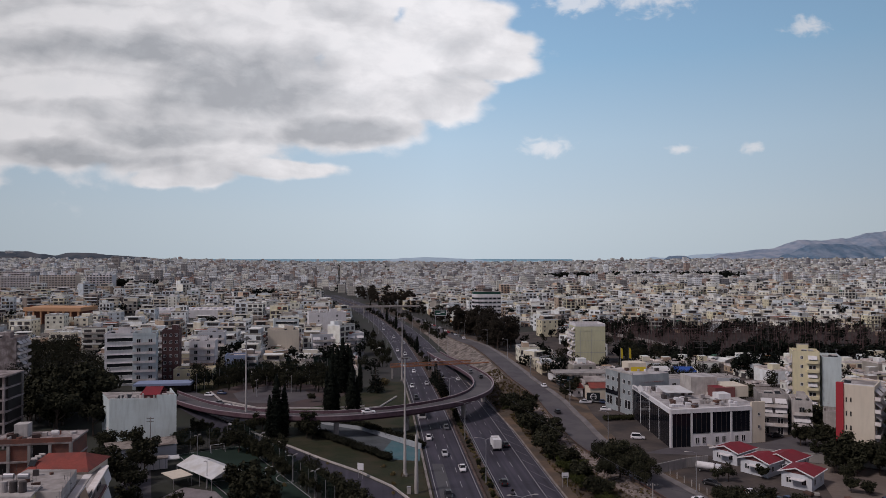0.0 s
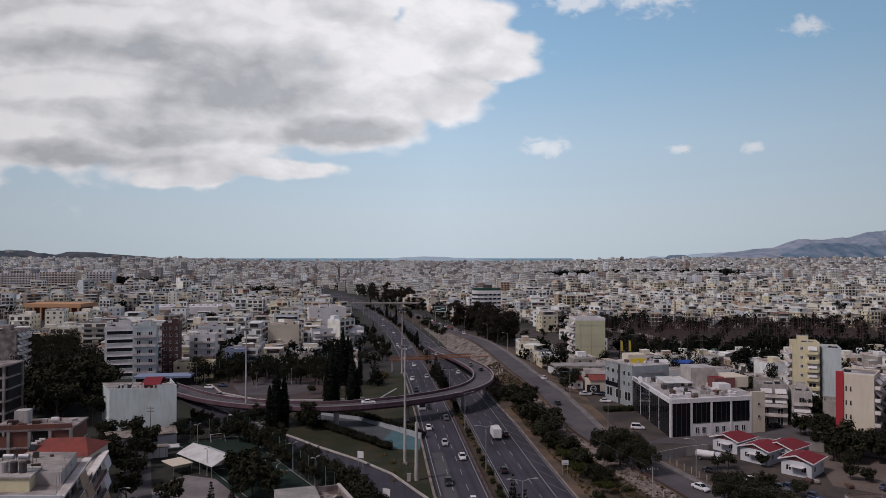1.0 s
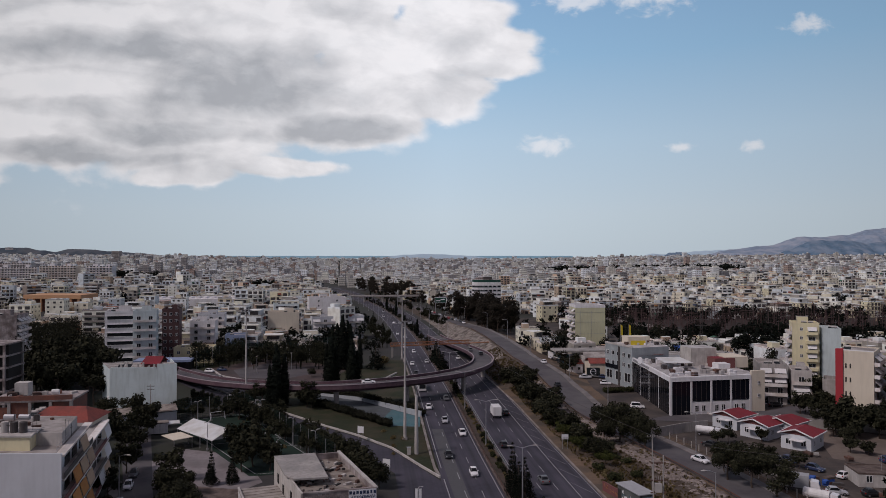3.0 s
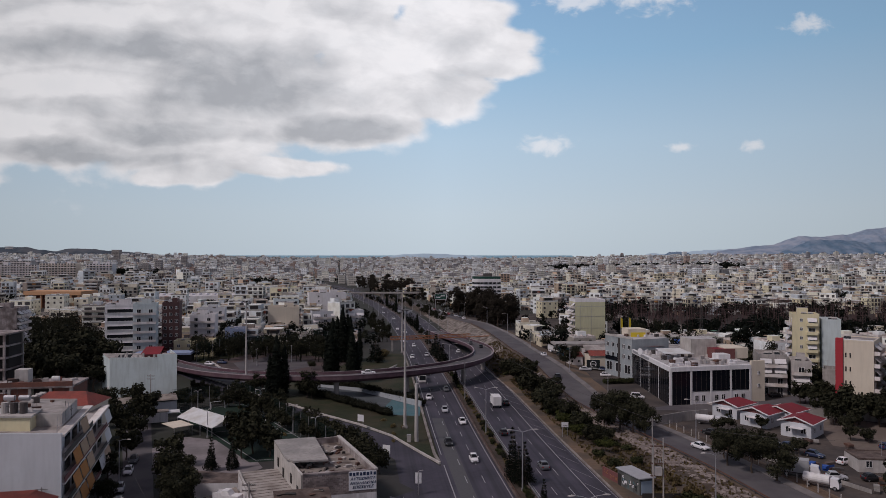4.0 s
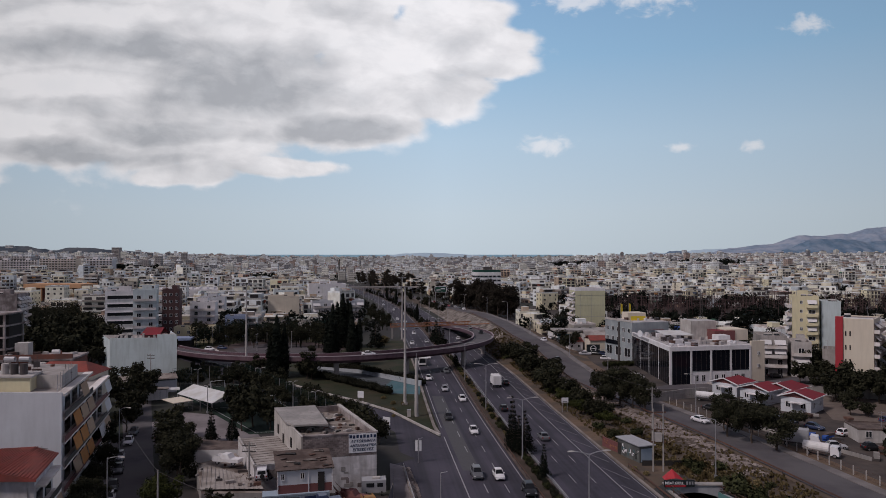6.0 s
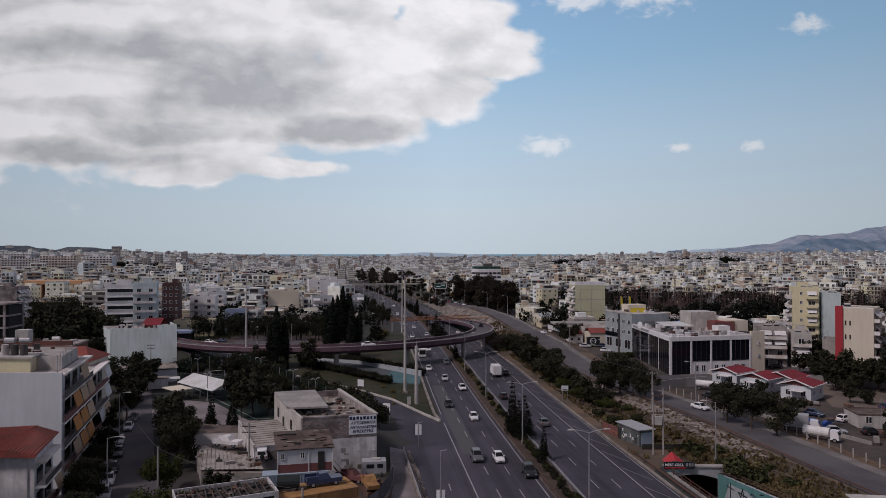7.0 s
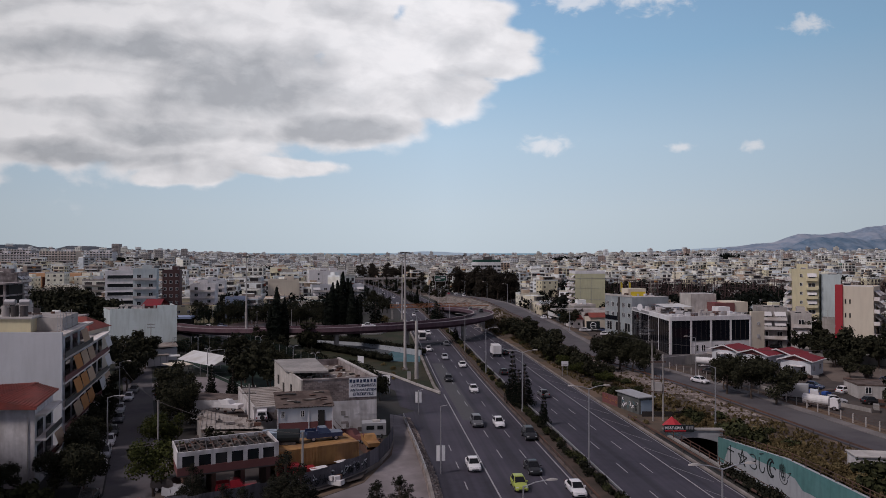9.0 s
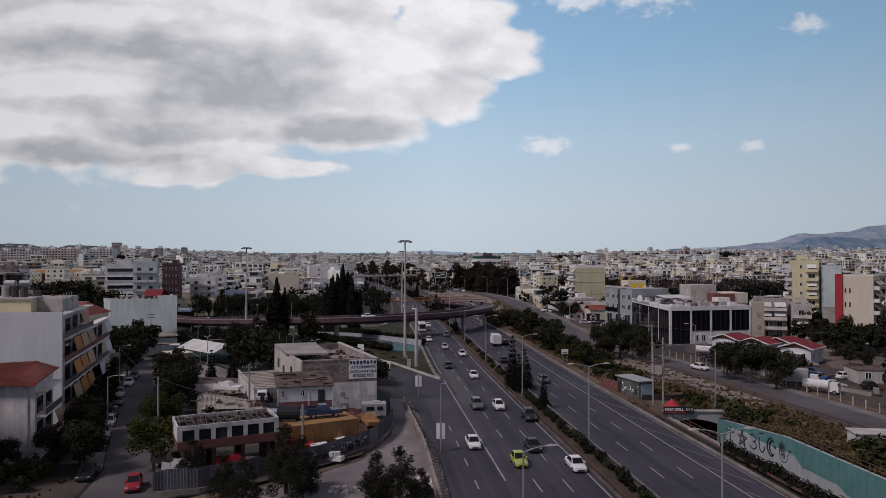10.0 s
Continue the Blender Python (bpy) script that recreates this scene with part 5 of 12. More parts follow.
def house_block(parts, x, y, z, w, d, h, turn, rnd, far=False, thin=False):
    """One flat-roofed block of flats: parts is a dict of meshes (wall, slab, glass, roof, awning)."""
    c, s = math.cos(radians(turn)), math.sin(radians(turn))

    def at(u, v):
        return x + u * c - v * s, y + u * s + v * c

    floors = max(1, int(round(h / 3.1)))
    fh = h / floors
    style = rnd.random()
    if floors > 2 and rnd.random() < 0.55:
        # a set-back top storey behind a terrace
        floors -= 1
        h -= fh
        px, py = at(rnd.uniform(-0.06, 0.06) * w, d * 0.1)
        parts["roof"].box(px, py, z + h, w * rnd.uniform(0.66, 0.86), d * rnd.uniform(0.55, 0.72), fh, turn, 0, top=1)
        px, py = at(0, -d * 0.24)
        parts["glass"].box(px, py, z + h + 0.3, w * 0.5, 0.3, fh - 0.9, turn)
        px, py = at(0, -d * 0.3)
        parts["slab"].box(px, py, z + h + fh - 0.3, w * 0.7, d * 0.16, 0.2, turn)
    parts["wall"].box(x, y, z - 1.2, w, d, h + 1.2, turn, 0, top=1 if rnd.random() > 0.1 else 2)
    # the faces that look towards the road: front (-v) and one flank
    for face in (0, 1) if thin else (0, 1, 2):
        span = w if face == 0 else d
        if face:
            sgn = (1 if x < 0 else -1) * (1 if face == 1 else -1)
        bal = style < 0.86 if face == 0 else style < 0.5
        for f in range(floors):
            z0 = z + f * fh
            if bal and f > 0:
                bw = span * (0.92 if style < 0.4 else 0.6)
                px, py = at(0, -d / 2 - 0.65) if face == 0 else at(sgn * (w / 2 + 0.65), 0)
                parts["slab"].box(px, py, z0 - 0.15, bw if face == 0 else 1.3, 1.3 if face == 0 else bw, 0.95 if style < 0.3 else 0.25, turn)
                if rnd.random() < 0.35:
                    px, py = at(rnd.uniform(-0.3, 0.3) * bw, -d / 2 - 0.9) if face == 0 else at(sgn * (w / 2 + 0.9), rnd.uniform(-0.3, 0.3) * bw)
                    parts["awning"].box(px, py, z0 + 1.2, 2.6 if face == 0 else 0.9, 0.9 if face == 0 else 2.6, 1.3, turn)
            n = max(1, int(span / 3.6))
            if bal:
                n = 2 if style < 0.35 else 3
            for k in range(n):
                if rnd.random() < 0.12:
                    continue
                u = (k + 0.5) / n * span - span / 2
                # behind balconies the wide dark panes stand for the shaded recess
                ww = span * rnd.uniform(0.45, 0.8) / n if bal else rnd.choice((0.9, 1.2, 1.6))
                hh = 2.1 if bal else 1.3
                zz = z0 + (0.3 if bal else 0.95)
                px, py = at(u, -d / 2 - 0.01) if face == 0 else at(sgn * (w / 2 + 0.01), u)
                if thin:
                    a1, b1 = (at(u - ww / 2, -d / 2 - 0.04), at(u + ww / 2, -d / 2 - 0.04)) if face == 0 else (at(sgn * (w / 2 + 0.04), u - sgn * ww / 2), at(sgn * (w / 2 + 0.04), u + sgn * ww / 2))
                    parts["glass"].quad((*a1, zz), (*b1, zz), (*b1, zz + hh), (*a1, zz + hh))
                else:
                    parts["glass"].box(px, py, zz, ww if face == 0 else 0.12, 0.12 if face == 0 else ww, hh, turn)
    # parapet, stair head and tanks on the roof
    if not far:
        for u, v, a, b in ((0, -d / 2 + 0.1, w, 0.2), (0, d / 2 - 0.1, w, 0.2), (-w / 2 + 0.1, 0, 0.2, d - 0.4), (w / 2 - 0.1, 0, 0.2, d - 0.4)):
            px, py = at(u, v)
            parts["slab"].box(px, py, z + h, a, b, 0.8, turn)
    if rnd.random() < 0.75:
        px, py = at(rnd.uniform(-0.2, 0.2) * w, rnd.uniform(-0.1, 0.3) * d)
        parts["roof"].box(px, py, z + h, w * rnd.uniform(0.25, 0.6), d * rnd.uniform(0.25, 0.5), rnd.uniform(2.2, 3.0), turn, 0, top=1)
    for k in range(rnd.randint(2, 5)):
        px, py = at(rnd.uniform(-0.42, 0.42) * w, rnd.uniform(-0.42, 0.42) * d)
        t2 = turn + rnd.uniform(-20, 20)
        parts["slab"].box(px, py, z + h + 0.5, 1.7, 0.6, 0.6, t2)
        parts["glass"].box(px - 0.2, py - 0.9, z + h + 0.1, 1.9, 1.1, 0.5, t2)
    if rnd.random() < 0.5:
        px, py = at(rnd.uniform(-0.3, 0.3) * w, rnd.uniform(-0.3, 0.35) * d)
        parts["awning"].box(px, py, z + h + 1.9, rnd.uniform(2.5, 5), rnd.uniform(2, 3.5), 0.15, turn)


def block_parts():
    return {k: Mesh() for k in ("wall", "slab", "glass", "roof", "awning")}




def town_spots(rnd, y0, y1, cell, jitter):
    """Plots on a slightly turned grid, street by street."""
    turn = radians(8)
    out = []
    span = int(y1 * 0.72 / cell) + 4
    for i in range(-span, span + 1):
        if i % 3 == 0 and cell < 25:
            pass
        for j in range(int(y0 / cell) - 6, int(y1 / cell) + 3):
            gx, gy = i * cell * 1.0 + (i // 3) * cell * 0.35, j * cell + (j // 3) * cell * 0.45
            x = gx * math.cos(turn) - gy * math.sin(turn) + rnd.uniform(-jitter, jitter)
            y = gx * math.sin(turn) + gy * math.cos(turn) + rnd.uniform(-jitter, jitter)
            if y0 <= y < y1 and abs(x) < y * 0.66 + 30:
                out.append((x, y))
    return out


def storey_count(rnd, x, y):
    k = rnd.random()
    n = 1 if k < 0.12 else 2 if k < 0.4 else 3 if k < 0.7 else 4 if k < 0.87 else 5 if k < 0.96 else 6
    if 55 < x < 330 and y < 400:
        return 1 if rnd.random() < 0.6 else 2
    if x < -60 and rnd.random() < 0.45:
        n += 1
    if x > 60 and y < 1000 and rnd.random() < 0.5:
        n = max(1, n - 1)
    return n


def build_near_town():
    rnd = random.Random(21)
    spots = [p for p in town_spots(rnd, 250, 520, 14.5, 1.6) if not blocked(p[0], p[1], 6)]
    spots.sort(key=lambda p: p[1])
    protos = {}
    made = 0
    for x, y in spots:
        n = storey_count(rnd, x, y)
        kind = rnd.randint(0, 4)
        w, d = 9.0 + kind * 1.1, 9.0 + (kind % 3) * 1.5
        key = (n, kind)
        at_m = Matrix.Translation((x, y, land_at(x, y))) @ Matrix.Rotation(radians(8 + rnd.choice((0, 0, 90, -3, 4))), 4, "Z")
        if key not in protos:
            p = block_parts()
            r2 = random.Random(n * 17 + kind)
            house = thing("apartment_house", "flat-roofed rendered apartment house of %s storeys in the town" % ("one", "one", "two", "three", "four", "five", "six", "seven")[n], "house", "town houses")
            h = n * 3.05
            house_block(p, 0, 0, -0.3, w, d, h, 0, r2)
            # cut the joined pieces apart storey by storey
            part("wall", p["wall"], [CITY_A, ROOF_BITUMEN, TERRACOTTA], house)
            if p["roof"].v:
                part("stair_head", p["roof"], [CITY_A, ROOF_CITY], house)
            for key2, nm, mt in (("slab", "balcony", SLAB), ("glass", "window", TOWN_GLASS), ("awning", "awning", AWN_TAN)):
                src = p[key2]
                para = Mesh()
                for q in range(len(src.v) // 8):
                    if key2 == "slab" and abs(src.v[q * 8][2] - (h - 0.3)) < 0.05:
                        k0 = len(para.v)
                        para.v += src.v[q * 8:q * 8 + 8]
                        for f in ((0, 1, 5, 4), (1, 2, 6, 5), (2, 3, 7, 6), (3, 0, 4, 7), (4, 5, 6, 7)):
                            para.f.append(tuple(k0 + i for i in f))
                            para.m.append(0)
                        continue
                    mm = Mesh()
                    mm.v = src.v[q * 8:q * 8 + 8]
                    mm.f = [(0, 1, 5, 4), (1, 2, 6, 5), (2, 3, 7, 6), (3, 0, 4, 7), (4, 5, 6, 7)]
                    mm.m = [0] * 5
                    part("roof_tank" if key2 == "slab" and mm.v[0][2] > h - 0.6 else nm, mm, [mt], house)
                if para.v:
                    part("parapet", para, [mt], house)
            house.matrix_basis = at_m
            protos[key] = house
        else:
            copy_thing(protos[key], at_m)
        made += 1
        if made >= 56:
            break
    return spots[made:]


def land_at(x, y):
    if y < 560 and front(y) + 3 < x < 330:
        return 0.4
    return land(x, y)


def build_middle_town(left_over):
    rnd = random.Random(5)
    spots = list(left_over) + [p for p in town_spots(rnd, 520, 1000, 14.0, 2.2) if not blocked(p[0], p[1], 5)]
    p = block_parts()
    for x, y in spots:
        n = storey_count(rnd, x, y)
        if rnd.random() < 0.08 or wooded(x, y):
            continue
        house_block(p, x, y, land_at(x, y) - 0.3, rnd.uniform(8, 14.5), rnd.uniform(8, 13.5), n * 3.05 + rnd.uniform(-0.4, 0.6), 8 + rnd.choice((0, 0, 0, 6, -6, 45)) + rnd.uniform(-3, 3), rnd, thin=True)
    town = thing("town_quarter", "dense quarter of flat-roofed pale apartment houses", "town")
    for k, nm in (("wall", "house_wall"), ("slab", "balcony"), ("glass", "window"), ("roof", "stair_head"), ("awning", "awning")):
        tagged(part(nm, p[k], {"wall": [CITY_B, ROOF_CITY, TERRACOTTA], "roof": [CITY_B, ROOF_CITY], "slab": [SLAB_TOWN], "glass": [TOWN_GLASS], "awning": [AWN_TOWN]}[k], town), kind="stuff")


def build_far_town():
    rnd = random.Random(9)
    m, roofs = Mesh(), Mesh()
    for y0, y1, cell, jit, big in ((1000, 1700, 14, 3, 0.95), (1700, 2700, 18, 5, 1.1), (2700, 3800, 24, 8, 1.35), (3800, 4700, 33, 12, 1.7)):
        for x, y in town_spots(rnd, y0, y1, cell, jit):
            if y < 1400 and blocked(x, y, 4):
                continue
            if wooded(x, y):
                continue
            n = storey_count(rnd, x, y)
            h = n * 3.05 * (1 + 0.1 * (big - 1)) + (rnd.random() < 0.03) * rnd.uniform(6, 14)
            w, d = rnd.uniform(8, 14) * big, rnd.uniform(8, 14) * big
            t = 8 + rnd.uniform(-6, 6)
            z = land(x, y) - 0.5
            m.box(x, y, z - 2, w, d, h + 2, t, 0, top=1)
            if rnd.random() < 0.6:
                m.box(x + rnd.uniform(-0.2, 0.2) * w, y + rnd.uniform(0, 0.3) * d, z + h, w * rnd.uniform(0.3, 0.7), d * 0.4, 2.8, t, 0, top=1)
            if y < 2000:
                for k in range(2):
                    m.box(x + rnd.uniform(-0.4, 0.4) * w, y + rnd.uniform(-0.4, 0.4) * d, z + h, 1.8, 1.2, 1.2, t, 1)
    stuff("far_town", m, [CITY_FAR, ROOF_CITY], "far pale town of countless flat-roofed apartment blocks", "town")


WOODS = [(190, 275, 1360, 1420), (265, 350, 1315, 1375), (340, 430, 1270, 1330), (420, 520, 1220, 1280), (-470, -395, 930, 980), (-270, -215, 880, 920)]


def wooded(x, y):
    return any(a < x < b and c < y < d for a, b, c, d in WOODS)
HERO_CLEAR += [(-215, -88, 180, 345), (-90, -40, 200, 335), (50, 145, 180, 285), (48, 92, 262, 332), (92, 128, 285, 340), (64, 94, 366, 400), (20, 66, 410, 580), (105, 300, 385, 530), (-130, 0, 0, 200), (28, 62, 600, 670), (-365, -280, 490, 630), (-300, -150, 600, 725), (-245, -180, 340, 410), (-640, -410, 840, 985)]
rest_spots = build_near_town()
build_middle_town(rest_spots)
build_far_town()


# ---- houses that stand by themselves ----
SHARED = {}


def shared(key, build, mats):
    if key not in SHARED:
        SHARED[key] = build().data(key[0] if isinstance(key, tuple) else key, mats)
    return SHARED[key]


def put(name, me, parent, m, label=""):
    o = new(name, me)
    o.parent = parent
    o.matrix_basis = m
    return tagged(o, label)


def window_mesh(w, h, frame_m=None, pane_m=None):
    """A window facing -y, its base centre at the origin: frame, sill and two panes."""
    def go():
        m = Mesh()
        xs, zs = [-w / 2, -w / 2 + 0.09, -0.04, 0.04, w / 2 - 0.09, w / 2], [0, 0.08, h - 0.08, h]
        for z in zs:
            m.v += [(x, -0.1, z) for x in xs]
        for z in zs:
            m.v += [(x, -0.03, z) for x in xs]

        def cell(i, j):
            return j * 6 + i, j * 6 + i + 1, j * 6 + i + 7, j * 6 + i + 6
        for j in range(3):
            for i in range(5):
                q = cell(i, j)
                if j == 1 and i in (1, 3):
                    m.f.append(tuple(k + 24 for k in q))
                    m.m.append(1)
                    for k in range(4):
                        m.f.append((q[k], q[(k + 1) % 4], q[(k + 1) % 4] + 24, q[k] + 24))
                        m.m.append(0)
                else:
                    m.f.append(q)
                    m.m.append(0)
        for p, q in ((0, 5), (5, 23), (23, 18), (18, 0)):
            m.f.append((p, p + 24, q + 24, q))
            m.m.append(0)
        return m
    return shared(("window", w, h, (frame_m or WHITE).name, (pane_m or GLASS).name), go, [frame_m or WHITE, pane_m or GLASS])


def solar_heater_mesh():
    def go():
        m = Mesh()
        m.tube((-0.8, 0.3, 1.15), (0.8, 0.3, 1.15), 0.3, sides=10)
        m.quad((-0.9, -0.9, 0.15), (0.9, -0.9, 0.15), (0.9, 0.1, 1.0), (-0.9, 0.1, 1.0), slot=1)
        for x in (-0.7, 0.7):
            m.tube((x, 0.3, 0), (x, 0.3, 0.9), 0.04, sides=4)
            m.tube((x, -0.8, 0), (x, -0.8, 0.2), 0.04, sides=4)
        return m
    return shared("solar_heater", go, [PALE_CONCRETE, GLASS])


def face_frame(face, w, d):
    """Matrix that carries a facade facing -y, centred at the origin, onto a side of a block."""
    turn, off = {"f": (0, d / 2), "r": (90, w / 2), "b": (180, d / 2), "l": (-90, w / 2)}[face]
    return Matrix.Rotation(radians(turn), 4, "Z") @ Matrix.Translation((0, -off, 0))


def flats(label, x, y, z, turn, w, d, floors, fh, wall, faces, name="apartment_block", heads=1, heaters=2, seed=0, parapet=0.9, aw=None, group="", tops=None):
    """A block with its storeys: faces maps f, r, b, l to (kind, columns): win, bal or band."""
    rnd = random.Random(seed + int(abs(x) * 7 + y))
    if z == 2:
        z, fh = 0.4, fh + 1.6 / floors
    h = floors * fh
    b = thing(name, label, "building", group, Matrix.Translation((x, y, z)) @ Matrix.Rotation(radians(turn), 4, "Z"))
    part("wall", Mesh().box(0, 0, -0.4, w, d, h + 0.4, 0, 0, top=1), [wall, ROOF_BITUMEN], b)
    pm = Mesh()
    for u, v, a, c in ((0, -d / 2 + 0.11, w + 0.06, 0.28), (0, d / 2 - 0.11, w + 0.06, 0.28), (-w / 2 + 0.11, 0, 0.28, d - 0.5), (w / 2 - 0.11, 0, 0.28, d - 0.5)):
        pm.box(u, v, h - 0.15, a, c, parapet + 0.15)
    part("parapet", pm, [tops or wall], b)
    for face, (kind, n) in faces.items():
        span = w if face in "fb" else d
        fm = face_frame(face, w, d)
        for f in range(floors):
            z0 = f * fh
            if kind == "bal" and f > 0:
                slab = shared(("balcony", span, wall.name), lambda: Mesh().box(0, -0.7, -0.2, span * 0.96, 1.4, 0.22, floor=True).box(0, -1.36, 0.02, span * 0.96, 0.08, 0.85)
                              .box(-span * 0.48 + 0.04, -0.7, 0.02, 0.08, 1.32, 0.85).box(span * 0.48 - 0.04, -0.7, 0.02, 0.08, 1.32, 0.85), [SLAB])
                put("balcony", slab, b, fm @ Matrix.Translation((0, 0, z0)))
                for k in range(n):
                    if aw and rnd.random() < 0.6:
                        cw = span / n * 0.8
                        am = shared(("awning", round(cw, 2), aw.name), lambda: Mesh().quad((-cw / 2, -0.05, 2.5), (cw / 2, -0.05, 2.5), (cw / 2, -1.55, 1.2), (-cw / 2, -1.55, 1.2)).quad((-cw / 2, -1.55, 1.17), (cw / 2, -1.55, 1.17), (cw / 2, -0.05, 2.47), (-cw / 2, -0.05, 2.47)), [aw])
                        put("awning", am, b, fm @ Matrix.Translation(((k + 0.5) / n * span - span / 2, 0, z0)))
            if kind == "band":
                wm = shared(("ribbon_window", span), lambda: Mesh().box(0, 0.0, 0, span * 0.86, 0.1, 1.5).box(0, -0.1, -0.18, span * 0.9, 0.3, 0.18, slot=1).box(0, -0.1, 1.5, span * 0.9, 0.3, 0.18, slot=1), [GLASS, WHITE])
                put("ribbon_window", wm, b, fm @ Matrix.Translation((0, 0, z0 + 1.0)))
                continue
            for k in range(n):
                u = (k + 0.5) / n * span - span / 2
                tall = kind == "bal"
                wm = window_mesh(1.7 if tall else 1.25, 2.2 if tall else 1.4)
                put("balcony_door" if tall else "window", wm, b, fm @ Matrix.Translation((u, 0, z0 + (0.1 if tall else 1.0))))
    for k in range(heads):
        part("stair_head", Mesh().box(rnd.uniform(-0.2, 0.2) * w, rnd.uniform(0.0, 0.25) * d, h, min(5, w * 0.4), min(4.5, d * 0.35), 2.6, 0, 0, top=1), [wall, ROOF_BITUMEN], b)
    for k in range(heaters):
        put("solar_heater", solar_heater_mesh(), b, Matrix.Translation((rnd.uniform(-0.38, 0.38) * w, rnd.uniform(-0.38, 0.1) * d, h)) @ Matrix.Rotation(radians(rnd.uniform(-20, 20)), 4, "Z"))
    for k in range(2):
        u, v = rnd.uniform(-0.4, 0.4) * w, rnd.uniform(-0.3, 0.4) * d
        am = shared("aerial", lambda: Mesh().tube((0, 0, 0), (0, 0, 3.2), 0.035, sides=4).tube((-0.6, 0, 3.0), (0.6, 0, 3.0), 0.025, sides=4).tube((-0.4, 0, 2.6), (0.4, 0, 2.6), 0.025, sides=4), [STEEL])
        put("aerial", am, b, Matrix.Translation((u, v, h)))
    return b


# cream block with a crimson stair tower
def build_cream():
    b = flats("smooth cream rendered block with a crimson stair tower", 119.1, 203.4, 2, -38, 9.0, 13, 6, 3.15, CREAM, {"r": ("bal", 2)}, "apartment_block", 0, 1, parapet=0.3, aw=AWN_WHITE)
    part("stair_tower", Mesh().box(-3.9, -6.2, 0, 1.9, 1.6, 21.2), [CRIMSON], b, "crimson rendered stair tower")
    part("plinth", Mesh().box(0, -6.54, 0, 9.02, 0.1, 2.2), [WHITE], b)
    for f in range(4):
        for u in (-2.3, -1.2):
            put("slot_window", shared("slot_window", lambda: Mesh().box(0, -0.01, 0, 0.36, 0.12, 1.3), [DARK]), b, Matrix.Translation((u, -6.5, 4.2 + f * 3.9)))
    part("roof_kerb", Mesh().box(0.6, -6.3, 20.6, 7.6, 0.3, 0.5), [WHITE], b)


build_cream()
yb = flats("pale yellow apartment block with balconies and awnings", 123.8, 243.5, 2, -20, 8.2, 9, 8, 2.8, YELLOW, {"l": ("bal", 2)}, aw=AWN_WHITE, heads=1)
for f in range(8):
    put("window", window_mesh(0.9, 1.1), yb, Matrix.Translation((-1.3, -4.5, 1.2 + f * 3.0)))
    if f:
        put("balcony", shared("yellow_balcony", lambda: Mesh().box(0, -0.55, 0, 3.4, 1.1, 0.95), [YELLOW]), yb, Matrix.Translation((1.9, -4.5, f * 3.0 - 0.1)))
        put("balcony_door", window_mesh(2.2, 1.3), yb, Matrix.Translation((1.9, -4.5, f * 3.0 + 0.9)))
        if f % 3:
            put("awning", shared("yellow_awning", lambda: Mesh().quad((-1.4, -0.05, 2.5), (1.4, -0.05, 2.5), (1.4, -1.3, 1.3), (-1.4, -1.3, 1.3)), [AWN_WHITE]), yb, Matrix.Translation((1.9, -4.5, f * 3.0)))
flats("plain pale blue white apartment block", 132.2, 243, 2, -22, 5.8, 11, 7, 2.95, PLASTER, {"r": ("win", 2)}, heads=0, heaters=3)
flats("three storey grey white flats with open balconies", 107.2, 233, 2, -16, 8.4, 12, 4, 2.6, CONCRETE, {"f": ("bal", 2)}, heads=0, heaters=3, aw=AWN_WHITE)
flats("two storey white flats with large white awnings", 115.4, 230, 2, -20, 5.8, 11, 3, 2.9, PALE_CONCRETE, {"f": ("bal", 1)}, heads=1, heaters=1, aw=AWN_WHITE)
flats("white flats with awninged balconies beside the cream block", 129.0, 198, 2, -38, 8, 12, 6, 2.95, PALE_CONCRETE, {"f": ("bal", 1), "l": ("win", 2)}, aw=AWN_WHITE, heads=0)
flats("stained concrete low block beside the yellow flats", 119, 214, 2, -30, 8, 8, 3, 2.7, CONCRETE, {"f": ("win", 1)}, heads=0, heaters=0)


